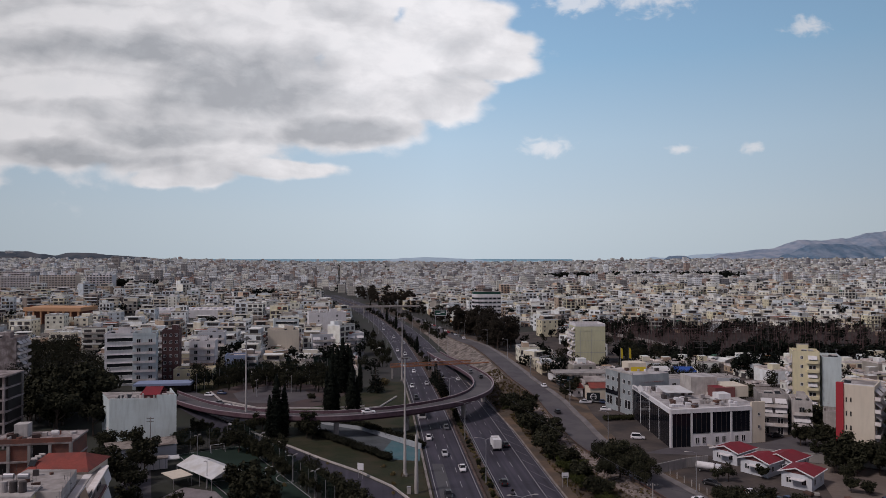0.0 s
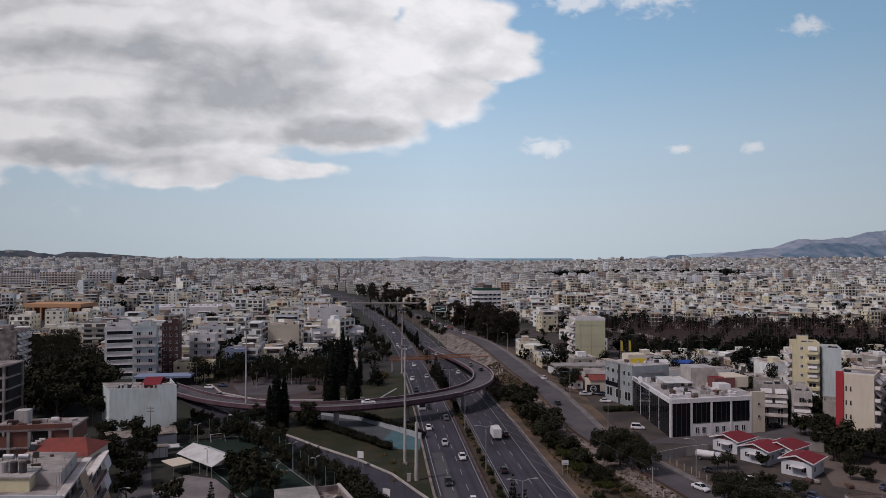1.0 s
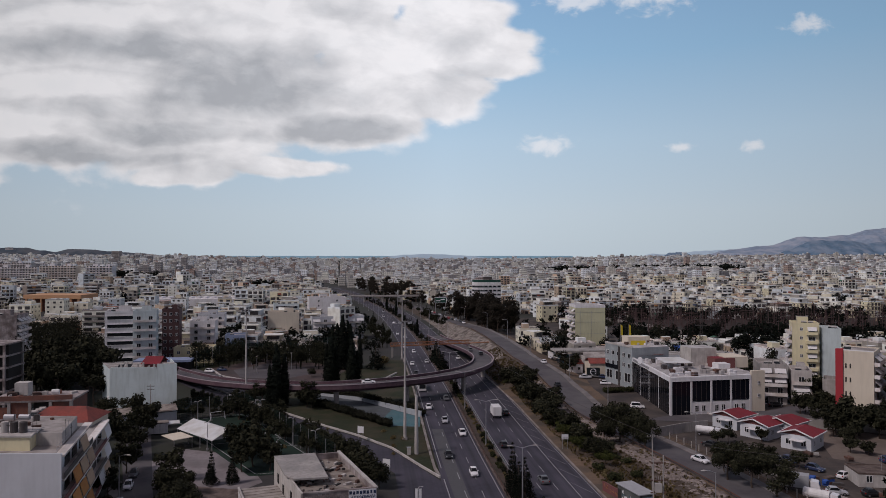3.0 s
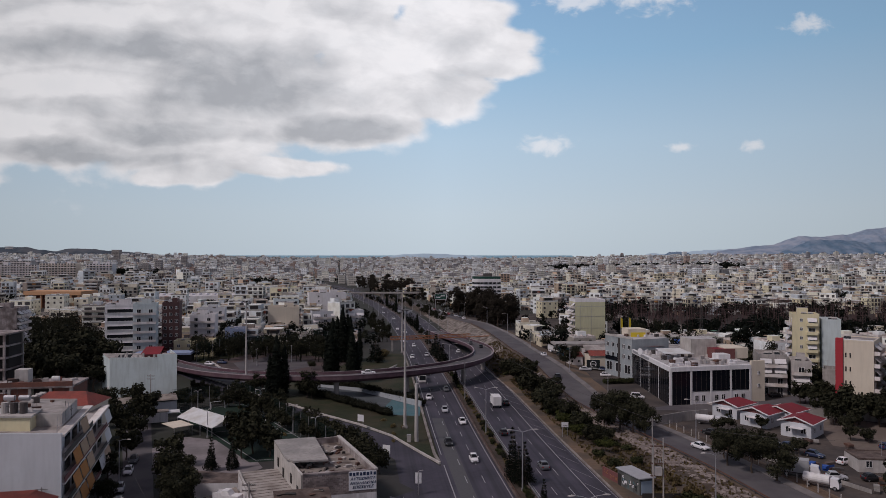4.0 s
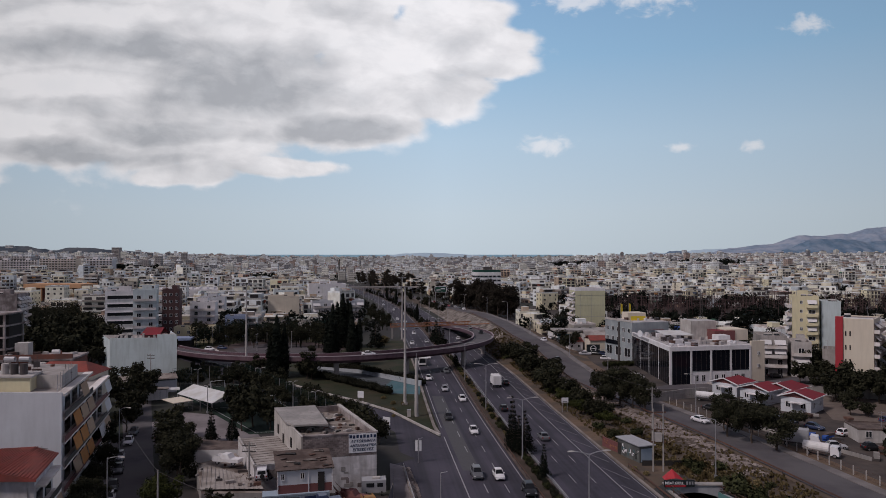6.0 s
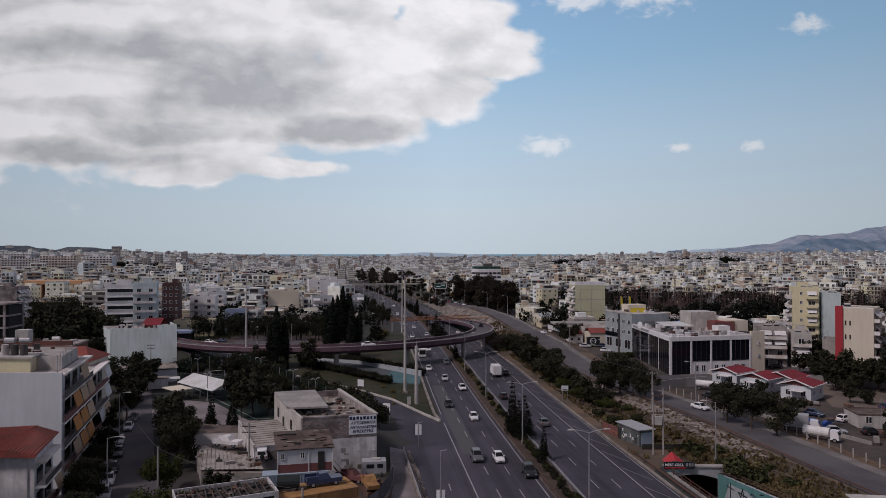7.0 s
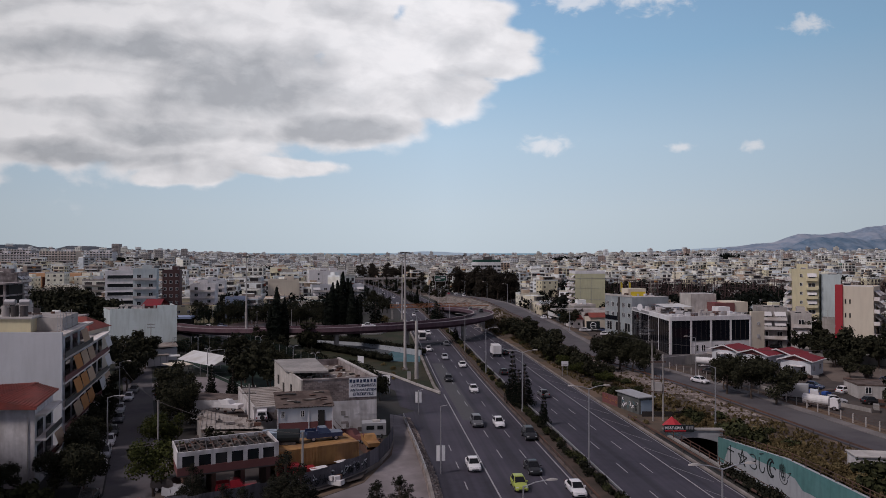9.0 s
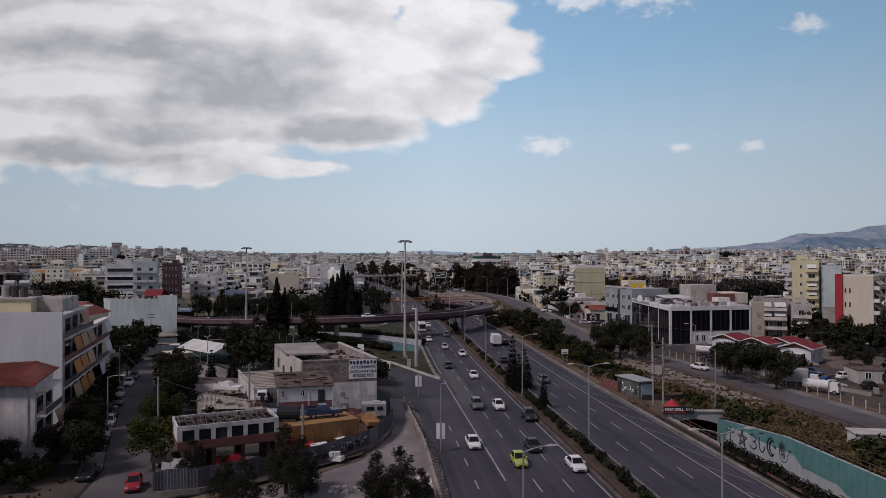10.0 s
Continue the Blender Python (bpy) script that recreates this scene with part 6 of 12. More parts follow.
# office with black glass bays
def build_office():
    b = thing("office_building", "white office building with tall black glass bays", "building")
    A, B, C, D = (67.6, 211.0), (98.5, 217.8), (95, 258), (67.6, 252.5)
    h = 11.4
    inset = [(68.1, 211.7), (97.9, 218.3), (94.6, 257.5), (68.1, 252.2)]
    part("wall", Mesh().prism(inset, 0, h - 0.3, 0, top=1), [WHITE, PALE_ROOF], b)

    def run(P, Q, n, name):
        P, Q = Vector((*P, 0)), Vector((*Q, 0))
        d = (Q - P).normalized()
        L = (Q - P).length
        ang = math.degrees(math.atan2(d.y, d.x))
        part("cornice", Mesh().beam(P + Vector((0, 0, h - 1.0)), Q + Vector((0, 0, h - 1.0)), 0.9, 1.3), [WHITE], b)
        for k in range(n + 1):
            p = P.lerp(Q, k / n)
            part("pillar", Mesh().box(p.x, p.y, 0, 0.6, 0.78, h, ang), [WHITE], b)
        return P, Q, d, L, ang

    P, Q, d, L, ang = run(A, (93.6, 216.7), 4, "front")
    for k in range(4):
        c = P.lerp(Q, (k + 0.5) / 4)
        low = 0.3 if k == 0 else 4.3
        g = Mesh().box(c.x, c.y, low, L / 4 - 0.7, 0.5, h - 1.0 - low, ang)
        part("glass_bay", g, [BLACK_GLASS], b)
        for j in range(1, 4):
            q = P.lerp(Q, (k + j / 4) / 4)
            part("mullion", Mesh().box(q.x, q.y, low, 0.08, 0.6, h - 1.0 - low, ang), [DARK_STEEL], b)
        if k:
            part("lower_wall", Mesh().box(c.x, c.y, 0, L / 4 - 0.7, 0.6, 4.0, ang), [WHITE], b)
            for s in (-0.22, 0.12):
                q = c + d * (L / 4) * s
                put("window", window_mesh(1.3, 1.9), b, Matrix.Translation((q.x, q.y - 0.33, 1.2)) @ Matrix.Rotation(radians(ang), 4, "Z"))
    part("end_wall", Mesh().box(96.2, 217.4, 0, 4.6, 0.8, h + 1.4, ang), [CREAM], b)
    for zz in (4.8, 8.6):
        put("window", window_mesh(0.9, 1.0), b, Matrix.Translation((96.4, 216.95, zz)) @ Matrix.Rotation(radians(ang), 4, "Z"))
    P, Q, d, L, ang = run(D, A, 4, "side")
    for k in range(4):
        c = P.lerp(Q, (k + 0.5) / 4)
        part("glass_bay", Mesh().box(c.x - 0.1, c.y, 0.3, L / 4 - 0.5, 0.6, h - 1.3, ang), [BLACK_GLASS], b)
        for j in range(1, 5):
            q = P.lerp(Q, (k + j / 5) / 4)
            part("mullion", Mesh().box(q.x - 0.12, q.y, 0.3, 0.07, 0.66, h - 1.3, ang), [DARK_STEEL], b)
    # sign band along the roof edge with unreadable letters, and a round sign
    for k in range(16):
        q = P.lerp(Q, 0.05 + 0.03 * k)
        part("sign_bar", Mesh().box(q.x - 0.55, q.y, h - 0.55, 0.75, 0.1, 0.75, ang), [GREY_RENDER], b)
    part("round_sign", Mesh().tube((67.0, 241, h + 0.9), (66.8, 240.9, h + 0.9), 1.2, sides=18), [SIGN_WHITE], b)
    # roof clutter
    rr = random.Random(3)
    part("roof_canopy", Mesh().quad((72, 230, h + 1.7), (81, 229, h + 1.9), (80, 240, h + 2.3), (72, 241, h + 2.1)).quad((72, 241, h + 2.0), (80, 240, h + 2.2), (81, 229, h + 1.8), (72, 230, h + 1.6)), [CANVAS], b, "white canopy sheet on posts")
    for x, y in ((72.1, 230.1), (80.9, 229.1), (79.9, 239.9), (72.1, 240.9)):
        part("canopy_post", Mesh().tube((x, y, h - 0.3), (x, y, h + 1.7), 0.08, sides=5), [STEEL], b)
    part("penthouse", Mesh().box(86.5, 241, h - 0.3, 9, 8, 6.0, 8, 0, top=1), [CREAM_WASH, PALE_ROOF], b, "white rendered roof house")
    part("roof_shed", Mesh().box(92, 235, h - 0.3, 7, 5, 3.2, 8, 0, top=1), [BAND_RED, TILE_RED], b, "dark red roof shed")
    part("roof_block", Mesh().box(89.5, 228.5, h - 0.3, 4, 4, 2.3, 8), [WHITE], b)
    part("roof_block", Mesh().box(96, 238, h - 0.3, 8, 9, 3.5, 8), [CREAM], b)
    for k in range(9):
        part("air_unit", Mesh().box(80.5 + k * 1.25, 222 + k * 0.2, h - 0.3, 0.9, 0.7, 1.3, 10), [PALE_CONCRETE], b)
    part("roof_rail", Mesh().beam((69, 213.5, h + 0.9), (94, 219, h + 0.9), 0.06, 0.06).beam((69, 213.5, h + 0.5), (94, 219, h + 0.5), 0.06, 0.06).beam((69, 213.5, h + 0.9), (69, 250, h + 0.9), 0.06, 0.06), [STEEL], b)
    for k in range(54):
        part("roof_unit", Mesh().box(rr.uniform(70, 93), rr.uniform(216, 250), h - 0.3, rr.uniform(0.6, 2.2), rr.uniform(0.6, 1.6), rr.uniform(0.5, 1.4), rr.uniform(0, 40)), [[PALE_CONCRETE, WHITE, DARK_STEEL, WHITE, RUST][k % 5]], b)
    for x, y in ((69.5, 214), (80, 216), (90, 219)):
        part("roof_railing", Mesh().beam((x, y, h + 0.9), (x + 8, y + 1.9, h + 0.9), 0.06, 0.06), [STEEL], b)
    for s in (0.45, 0.7):
        p = Vector((*A, 0)).lerp(Vector((93.6, 216.7, 0)), s)
        part("entry_ramp", Mesh().beam((p.x, p.y - 0.5, 0.02), (p.x + 2.5, p.y - 7, 0.02), 0.4, 1.0), [PALE_CONCRETE], b)


build_office()


def build_grey():
    b = thing("grey_building", "grey rendered workshop building with shuttered ground floor", "building")
    ring = [(61.4, 268.5), (67.4, 252.9), (82, 258), (78, 276)]
    h = 15.0
    part("wall", Mesh().prism(ring, 0, h, 0, top=1), [COOL_GREY, PALE_ROOF], b)
    P, Q = Vector((61.4, 268.5, 0)), Vector((67.4, 252.9, 0))
    d = (Q - P).normalized()
    ang = math.degrees(math.atan2(d.y, d.x))
    for f in range(3):
        for k in range(3 if f == 0 else 5):
            q = P.lerp(Q, (k + 0.5) / (3 if f == 0 else 5))
            big = f == 0
            put("shutter" if big else "window", window_mesh(3.4 if big else 1.6, 3.2 if big else 1.6), b, Matrix.Translation((q.x - 0.03, q.y, 2.4 if big else 4.0 + f * 3.6)) @ Matrix.Rotation(radians(ang), 4, "Z"))
    part("parapet", Mesh().beam(P + Vector((0, 0, h)), Q + Vector((0, 0, h)), 0.3, 0.7), [PALE_CONCRETE], b)
    part("yellow_sign", Mesh().box(72, 262, h, 5.5, 0.3, 1.6, 5), [FLAG_YELLOW], b, "yellow roof sign board")
    part("roof_house", Mesh().box(72, 268, h, 7, 6, 2.6, 10), [CREAM], b)
    part("dark_strip", Mesh().beam(P.lerp(Q, 0.5) + Vector((-0.12, 0, 0.5)), P.lerp(Q, 0.56) + Vector((-0.12, 0, 0.5)), 0.2, h - 0.8), [DARK_STEEL], b, "dark vertical glazing strip")
    part("front_band", Mesh().beam(P.lerp(Q, 0.02) + Vector((-0.1, 0, 6.2)), P.lerp(Q, 0.48) + Vector((-0.1, 0, 6.2)), 0.2, 1.5), [BLACK_GLASS], b, "dark ribbon window")
    rr = random.Random(29)
    for k in range(14):
        part("roof_unit", Mesh().box(rr.uniform(66, 79), rr.uniform(258, 272), h, rr.uniform(0.6, 2.0), rr.uniform(0.5, 1.5), rr.uniform(0.4, 1.3), rr.uniform(0, 60)), [[WHITE, PALE_CONCRETE, DARK_STEEL, RUST][k % 4]], b)
    part("terracotta_roof", Mesh().quad((69, 253.5, 12.2), (80, 257, 12.2), (78, 264, 14.5), (68, 261, 14.5)), [TERRACOTTA], b)


build_grey()


# houses with crimson roofs behind the trees
def gable_house(x, y, turn, w, d, h, rise, label="small white house with crimson hipped roof"):
    b = thing("house", label, "house", "crimson roofed houses", Matrix.Translation((x, y, 0.45)) @ Matrix.Rotation(radians(turn), 4, "Z"))
    part("wall", Mesh().box(0, 0, -0.3, w, d, h + 0.3), [GREY_PLASTER], b)
    e = 0.6
    W, D = w / 2 + e, d / 2 + e
    rf = Mesh()
    # gable to the front, hip behind
    ridge_f, ridge_b = (0, -D, h + rise), (0, D - w * 0.35, h + rise)
    rf.quad((-W, -D, h), (-W, D, h), ridge_b, ridge_f).quad((W, D, h), (W, -D, h), ridge_f, ridge_b)
    rf.poly([(W, D, h), ridge_b, (-W, D, h)])
    rf.f = [q[::-1] for q in rf.f]
    part("roof", rf, [TILE_RED], b, "crimson roof sheet")
    for s in (-1, 1):
        part("bargeboard", Mesh().beam((s * (W + 0.05), -D - 0.06, h - 0.12), (0, -D - 0.06, h + rise - 0.12), 0.2, 0.28), [WHITE], b)
        part("eave", Mesh().beam((s * (W + 0.03), -D, h - 0.15), (s * (W + 0.03), D, h - 0.15), 0.2, 0.22), [WHITE], b)
    part("gable", Mesh().poly([(-w / 2, -d / 2, h), (w / 2, -d / 2, h), (0, -d / 2, h + rise * 0.9)]), [BAND_RED], b)
    for u in (-w / 4, w / 4):
        put("window", window_mesh(1.25, 1.4), b, Matrix.Translation((u, -d / 2, 1.2)))
    for v in (-d / 4, d / 4):
        put("window", window_mesh(1.25, 1.4), b, Matrix.Translation((w / 2, v, 1.2)) @ Matrix.Rotation(radians(90), 4, "Z"))
    part("door_canopy", Mesh().box(0.5, -d / 2 - 0.9, 2.5, 3.2, 1.8, 0.14, floor=True), [WHITE], b)


gable_house(81.0, 198, -52, 7.2, 9.5, 3.4, 1.4)
gable_house(84.4, 187.5, -52, 7.4, 9.5, 3.6, 1.4)
gable_house(91.8, 190, -52, 7.2, 9.5, 3.4, 1.4)
gable_house(89.2, 176.5, -45, 7.0, 9.0, 3.7, 1.4)


# lime coloured tower block with blank end wall
def build_lime():
    b = flats("pale lime tower block with a blank end wall", 77.9, 384, 2, 3, 16, 14, 6, 3.1, LIME, {"l": ("bal", 3)}, "apartment_block", 0, 0, parapet=1.3, aw=AWN_WHITE, tops=WHITE)
    for u in (0.5, -5.4):
        part("wall_joint", Mesh().box(u, -7.03, 0, 0.12, 0.08, 18.6), [GREY_RENDER], b)
    for zz in (6.2, 12.4, 17.6):
        part("wall_band", Mesh().box(0, -7.03, zz, 15.9, 0.09, 0.12), [GREY_RENDER], b)
    part("roof_screen", Mesh().box(0, -6.4, 18.6, 14.5, 0.3, 1.8), [WHITE], b)


build_lime()


# white block with a rounded front and green crown
def build_round():
    b = thing("white_office_block", "white banded office block with rounded front and green roof sign", "building", at=Matrix.Translation((39.5, 640, -0.3)))
    ring = [(-13, 0), (-12, -3.5), (-8.5, -5.5), (-3, -6), (12.5, -4), (12.5, 10), (-13, 10)]
    part("wall", Mesh().prism(ring, 0, 25, 0, top=1), [WHITE, ROOF_BITUMEN], b)
    for f in range(6):
        big = [(u * 1.012, v * 1.03 - 0.02) for u, v in ring[:5]]
        m = Mesh()
        for p, q in zip(big[:-1], big[1:]):
            for k in range(4):
                a, c = Vector((*p, 0)).lerp(Vector((*q, 0)), (k + 0.12) / 4), Vector((*p, 0)).lerp(Vector((*q, 0)), (k + 0.88) / 4)
                if (c - a).length > 0.6:
                    m.beam((a.x, a.y, 2.5 + f * 3.6), (c.x, c.y, 2.5 + f * 3.6), 0.3, 1.5)
        part("window_strip", m, [GLASS], b)
    part("roof_sign", Mesh().prism([(u * 0.98, v * 0.98) for u, v in ring], 25, 27.2, 0, top=1), [SIGN_GREEN, ROOF_BITUMEN], b, "dark green roof crown")
    part("roof_plant", Mesh().box(1, 3, 27.2, 8, 6, 2.6), [DARK_STEEL], b)


build_round()

# near side of the town: pale office blocks behind the grove
flats("pale office block with dark ribbon windows", -144.5, 322, 0, 18, 14.5, 14, 6, 3.75, WHITE, {"f": ("band", 0), "r": ("band", 0)}, "office_block", 1, 1)
flats("pale blue grey office block with glazed balconies", -131, 313, 0, 18, 9.5, 12, 6, 3.9, PLASTER, {"f": ("bal", 2), "r": ("win", 3)}, "office_block", 1, 0)
flats("dark brown clad apartment block", -128.2, 336, 0, 15, 7.5, 12, 7, 3.2, BROWN, {"f": ("win", 3), "l": ("bal", 2)}, "apartment_block", 1, 2, aw=AWN_TAN)
flats("beige apartment block with blank flank", -194.5, 308, 0, 12, 22, 14, 7, 3.1, RUIN, {"r": ("bal", 3)}, aw=AWN_WHITE)
flats("cream low house with deep yellow fascia", -112, 321, 0, 10, 17, 9, 2, 3.2, YELLOW, {"f": ("win", 4)}, "house", 0, 2)
flats("white three storey house with striped balconies", -118.5, 352, 0, 10, 12, 10, 5, 3.1, WHITE, {"f": ("bal", 2)}, heads=1)
flats("dusty blue house with terracotta top", -100.5, 345, 0, 10, 9.5, 9, 3, 3.1, BLUE_RENDER, {"f": ("win", 3), "r": ("win", 2)}, "house", 0, 1)
flats("pale beige apartment block with dark balcony flank", -90, 400, 0, 14, 17, 13, 5, 3.2, CREAM, {"r": ("bal", 3)}, heads=1)
flats("long terraced white apartment block with balconies", -62, 412, 0, 20, 30, 13, 4, 3.2, GREY_PLASTER, {"f": ("bal", 6)}, heads=2, heaters=4, aw=AWN_WHITE)
flats("white modern block with blank side", -80, 488, 0, 16, 25, 14, 6, 3.2, WHITE, {"l": ("win", 3), "f": ("win", 2)}, heads=2)
flats("white modern block with ribbon windows", -104, 470, 0, 16, 16, 13, 5, 3.2, PLASTER, {"f": ("band", 0)}, heads=1)
flats("grey apartment block above shops", -128, 394, 0, 12, 14, 12, 5, 3.1, GREY_PLASTER, {"f": ("bal", 3)}, heads=1, aw=AWN_TAN)


def build_colonnade():
    b = thing("civic_building", "orange stone civic hall with square columns", "building", at=Matrix.Translation((-326, 606, land(-326, 606))) @ Matrix.Rotation(radians(-4), 4, "Z"))
    part("roof_slab", Mesh().box(0, 0, 11, 50, 26, 3.2, floor=True), [ORANGE_STONE], b)
    part("inner_wall", Mesh().box(0, 3, 0, 42, 18, 11), [BRICK], b)
    for k in range(8):
        part("column", Mesh().box(-23 + k * 6.5, -12, 0, 1.3, 1.3, 11), [ORANGE_STONE], b)
    h = thing("market_hall", "long low white market hall with skylights", "building", at=Matrix.Translation((-225, 690, land(-225, 690) - 0.8)) @ Matrix.Rotation(radians(6), 4, "Z"))
    part("hall_wall", Mesh().box(0, 0, 0, 130, 40, 8), [WHITE], h)
    for k in range(18):
        part("skylight", Mesh().box(-58 + k * 6.8, -6, 8, 3.2, 12, 1.6), [WHITE], h)


build_colonnade()


# white walled building with a red roof hut
def build_white_wall():
    b = thing("white_building", "weathered pale blue white building with blank wall and red roof hut", "building")
    part("wall", Mesh().prism([(-102.3, 218), (-94, 218.6), (-82.3, 219.6), (-89.5, 233), (-111.0, 231.5)], 0, 13.0, 0, top=1), [PLASTER, ROOF_BITUMEN], b)
    part("upper_wall", Mesh().beam((-88.3, 219.25, 13.0), (-82.4, 219.75, 13.0), 0.3, 1.5), [PLASTER], b)
    part("low_parapet", Mesh().beam((-102.2, 218.2, 13.0), (-88.4, 219.2, 13.0), 0.3, 0.5), [PLASTER], b)
    part("side_parapet", Mesh().beam((-82.5, 219.9, 13), (-89.4, 232.9, 13), 0.3, 1.2), [PLASTER], b)
    hut = Mesh().quad((-94, 220.5, 14.2), (-88, 220.8, 14.2), (-88.2, 224.5, 16.2), (-93.6, 224.2, 16.2))
    hut.quad((-93.6, 224.2, 16.2), (-88.2, 224.5, 16.2), (-88.4, 229, 14.2), (-94.2, 228.6, 14.2))
    part("hut_roof", hut, [TILE_RED], b, "red sheet hut roof")
    part("hut_wall", Mesh().box(-91.2, 224.6, 13, 5.2, 7, 1.3, 2), [BAND_RED], b)
    for x, y in ((-87, 222), (-85, 222.4), (-100, 221), (-98, 222)):
        put("solar_heater", solar_heater_mesh(), b, Matrix.Translation((x, y, 13)))
    for f in range(3):
        part("side_balcony", Mesh().box(-103.2, 222 + f * 2.5, 3.4 + f * 3.1, 1.6, 5, 0.9, 4, floor=True), [SLAB], b)
        part("side_awning", Mesh().box(-103.5, 222.5 + f * 2.4, 5.0 + f * 3.1, 1.2, 3, 1.0, 4), [AWN_WHITE], b)
    for k in range(8):
        part("roof_post", Mesh().box(-101 + k * 1.7, 219.2, 13.4, 0.5, 0.4, 0.5 + 0.5 * (k % 3)), [PALE_CONCRETE], b)
    s = thing("store_shed", "low weathered white storage shed with sheet roof", "shed")
    part("shed_wall", Mesh().prism([(-92, 195), (-76, 203), (-79, 209), (-95, 201)], 0, 3.4), [GREY_PLASTER], s)
    part("shed_roof", Mesh().quad((-92.5, 194, 3.9), (-75.5, 202.5, 3.9), (-79, 210, 4.3), (-96, 201.5, 4.3)), [RUBBISH_ROOF], s)
    s = thing("site_cabin", "long white site cabin with ribbed sides", "cabin", at=Matrix.Translation((-80.5, 190, 0)) @ Matrix.Rotation(radians(22), 4, "Z"))
    part("cabin_wall", Mesh().box(0, 0, 0.2, 13, 3, 2.7), [WHITE], s)
    for k in range(9):
        part("rib", Mesh().box(-6 + k * 1.5, -1.53, 0.3, 0.12, 0.1, 2.5), [GREY_RENDER], s)
    part("cabin_roof", Mesh().box(0, 0, 2.9, 13.4, 3.4, 0.15), [RUBBISH_ROOF], s)
    part("cabin_porch", Mesh().box(7.8, 0.5, 2.4, 3.4, 4, 0.2, floor=True), [CANVAS], s)


build_white_wall()


# unfinished brick house and a bare concrete frame
def build_shells():
    b = thing("brick_house", "unfinished house with concrete frame and raw brick panels", "building", at=Matrix.Diagonal((0.88, 0.88, 1.13, 1)) @ Matrix.Translation((-104.5, 184, 0)) @ Matrix.Rotation(radians(10), 4, "Z"))
    for f in range(4):
        part("floor_slab", Mesh().box(0, 0, 3.5 + 3.4 * f, 20, 13, 0.35, floor=True), [RUIN], b)
        for k in range(5):
            part("column", Mesh().box(-9.6 + 4.8 * k, -6.1, 3.4 * f + 0.1 * (f == 0), 0.7, 0.7, 3.5), [CONCRETE], b)
        for k in range(4):
            if (k + f) % 3 == 2:
                # set-back dark panel stands for the shade inside the open bay
                part("opening", Mesh().box(-7.2 + 4.8 * k, -4.8, 3.4 * f + 0.45, 4.0, 0.3, 3.0), [DARK], b)
            else:
                part("brick_panel", Mesh().box(-7.2 + 4.8 * k, -5.9, 3.4 * f + 0.4, 4.0, 0.3, 2.2 + 0.9 * (k % 2)), [BRICK], b)
        part("side_panel", Mesh().box(9.7, 0, 3.4 * f + 0.3, 0.3, 11.5, 3.1), [BRICK], b)
    part("roof_kerb", Mesh().box(0, -6.2, 14.05, 19.8, 0.4, 0.9), [BRICK], b)
    part("roof_stub", Mesh().box(-4.5, 2, 14.05, 3.2, 3.2, 2.6), [PALE_CONCRETE], b)
    rr = random.Random(19)
    for k in range(26):
        part("roof_clutter", Mesh().box(rr.uniform(-9, 9), rr.uniform(-5.5, 4), 14.05, rr.uniform(0.3, 2.0), rr.uniform(0.3, 1.2), rr.uniform(0.2, 1.1), rr.uniform(0, 90)), [[RUST, PALE_CONCRETE, BRICK, DARK_STEEL][k % 4]], b)
    part("roof_tank", Mesh().tube((3, 0, 14.8), (4.8, 0, 14.8), 0.5, sides=10), [WHITE], b)
    r = thing("house", "low house with a dark terracotta hipped roof", "house", at=Matrix.Translation((-75.8, 143.5, 2.4)) @ Matrix.Rotation(radians(4), 4, "Z") @ Matrix.Diagonal((0.72, 1, 1, 1)))
    part("wall", Mesh().box(0, 0, -2.4, 17, 9.4, 15.0), [CREAM], r)
    rf = Mesh()
    rf.quad((-9, -5.6, 12.6), (9, -5.6, 12.6), (5, 0, 15.0), (-5, 0, 15.0)).quad((9, 5.6, 12.6), (-9, 5.6, 12.6), (-5, 0, 15.0), (5, 0, 15.0)).poly([(9, -5.6, 12.6), (9, 5.6, 12.6), (5, 0, 15.0)]).poly([(-9, 5.6, 12.6), (-9, -5.6, 12.6), (-5, 0, 15.0)])
    part("roof", rf, [TERRACOTTA], r, "terracotta hipped roof")
    for k in range(3):
        put("solar_heater", solar_heater_mesh(), r, Matrix.Translation((-7, -3 + k * 1.6, 13.4)))
    c = thing("concrete_frame", "bare dark concrete frame of an unfinished tower", "building", at=Matrix.Translation((-137.5, 216, 0)) @ Matrix.Rotation(radians(6), 4, "Z") @ Matrix.Diagonal((1, 1, 1.1, 1)))
    for f in range(6):
        part("floor_slab", Mesh().box(0, 0, 3.2 * (f + 1), 14, 12, 0.4, floor=True), [RUIN], c)
        for u in (-6.5, 0, 6.5):
            part("column", Mesh().box(u, -5.6, 3.2 * f, 0.6, 0.6, 3.2), [RUIN], c)
            part("column", Mesh().box(u, 5.6, 3.2 * f, 0.6, 0.6, 3.2), [CONCRETE], c)
    # near-black box standing in for the shade on the open floors
    part("core", Mesh().box(0, 1, 0, 13, 8, 19), [DARK], c)


build_shells()


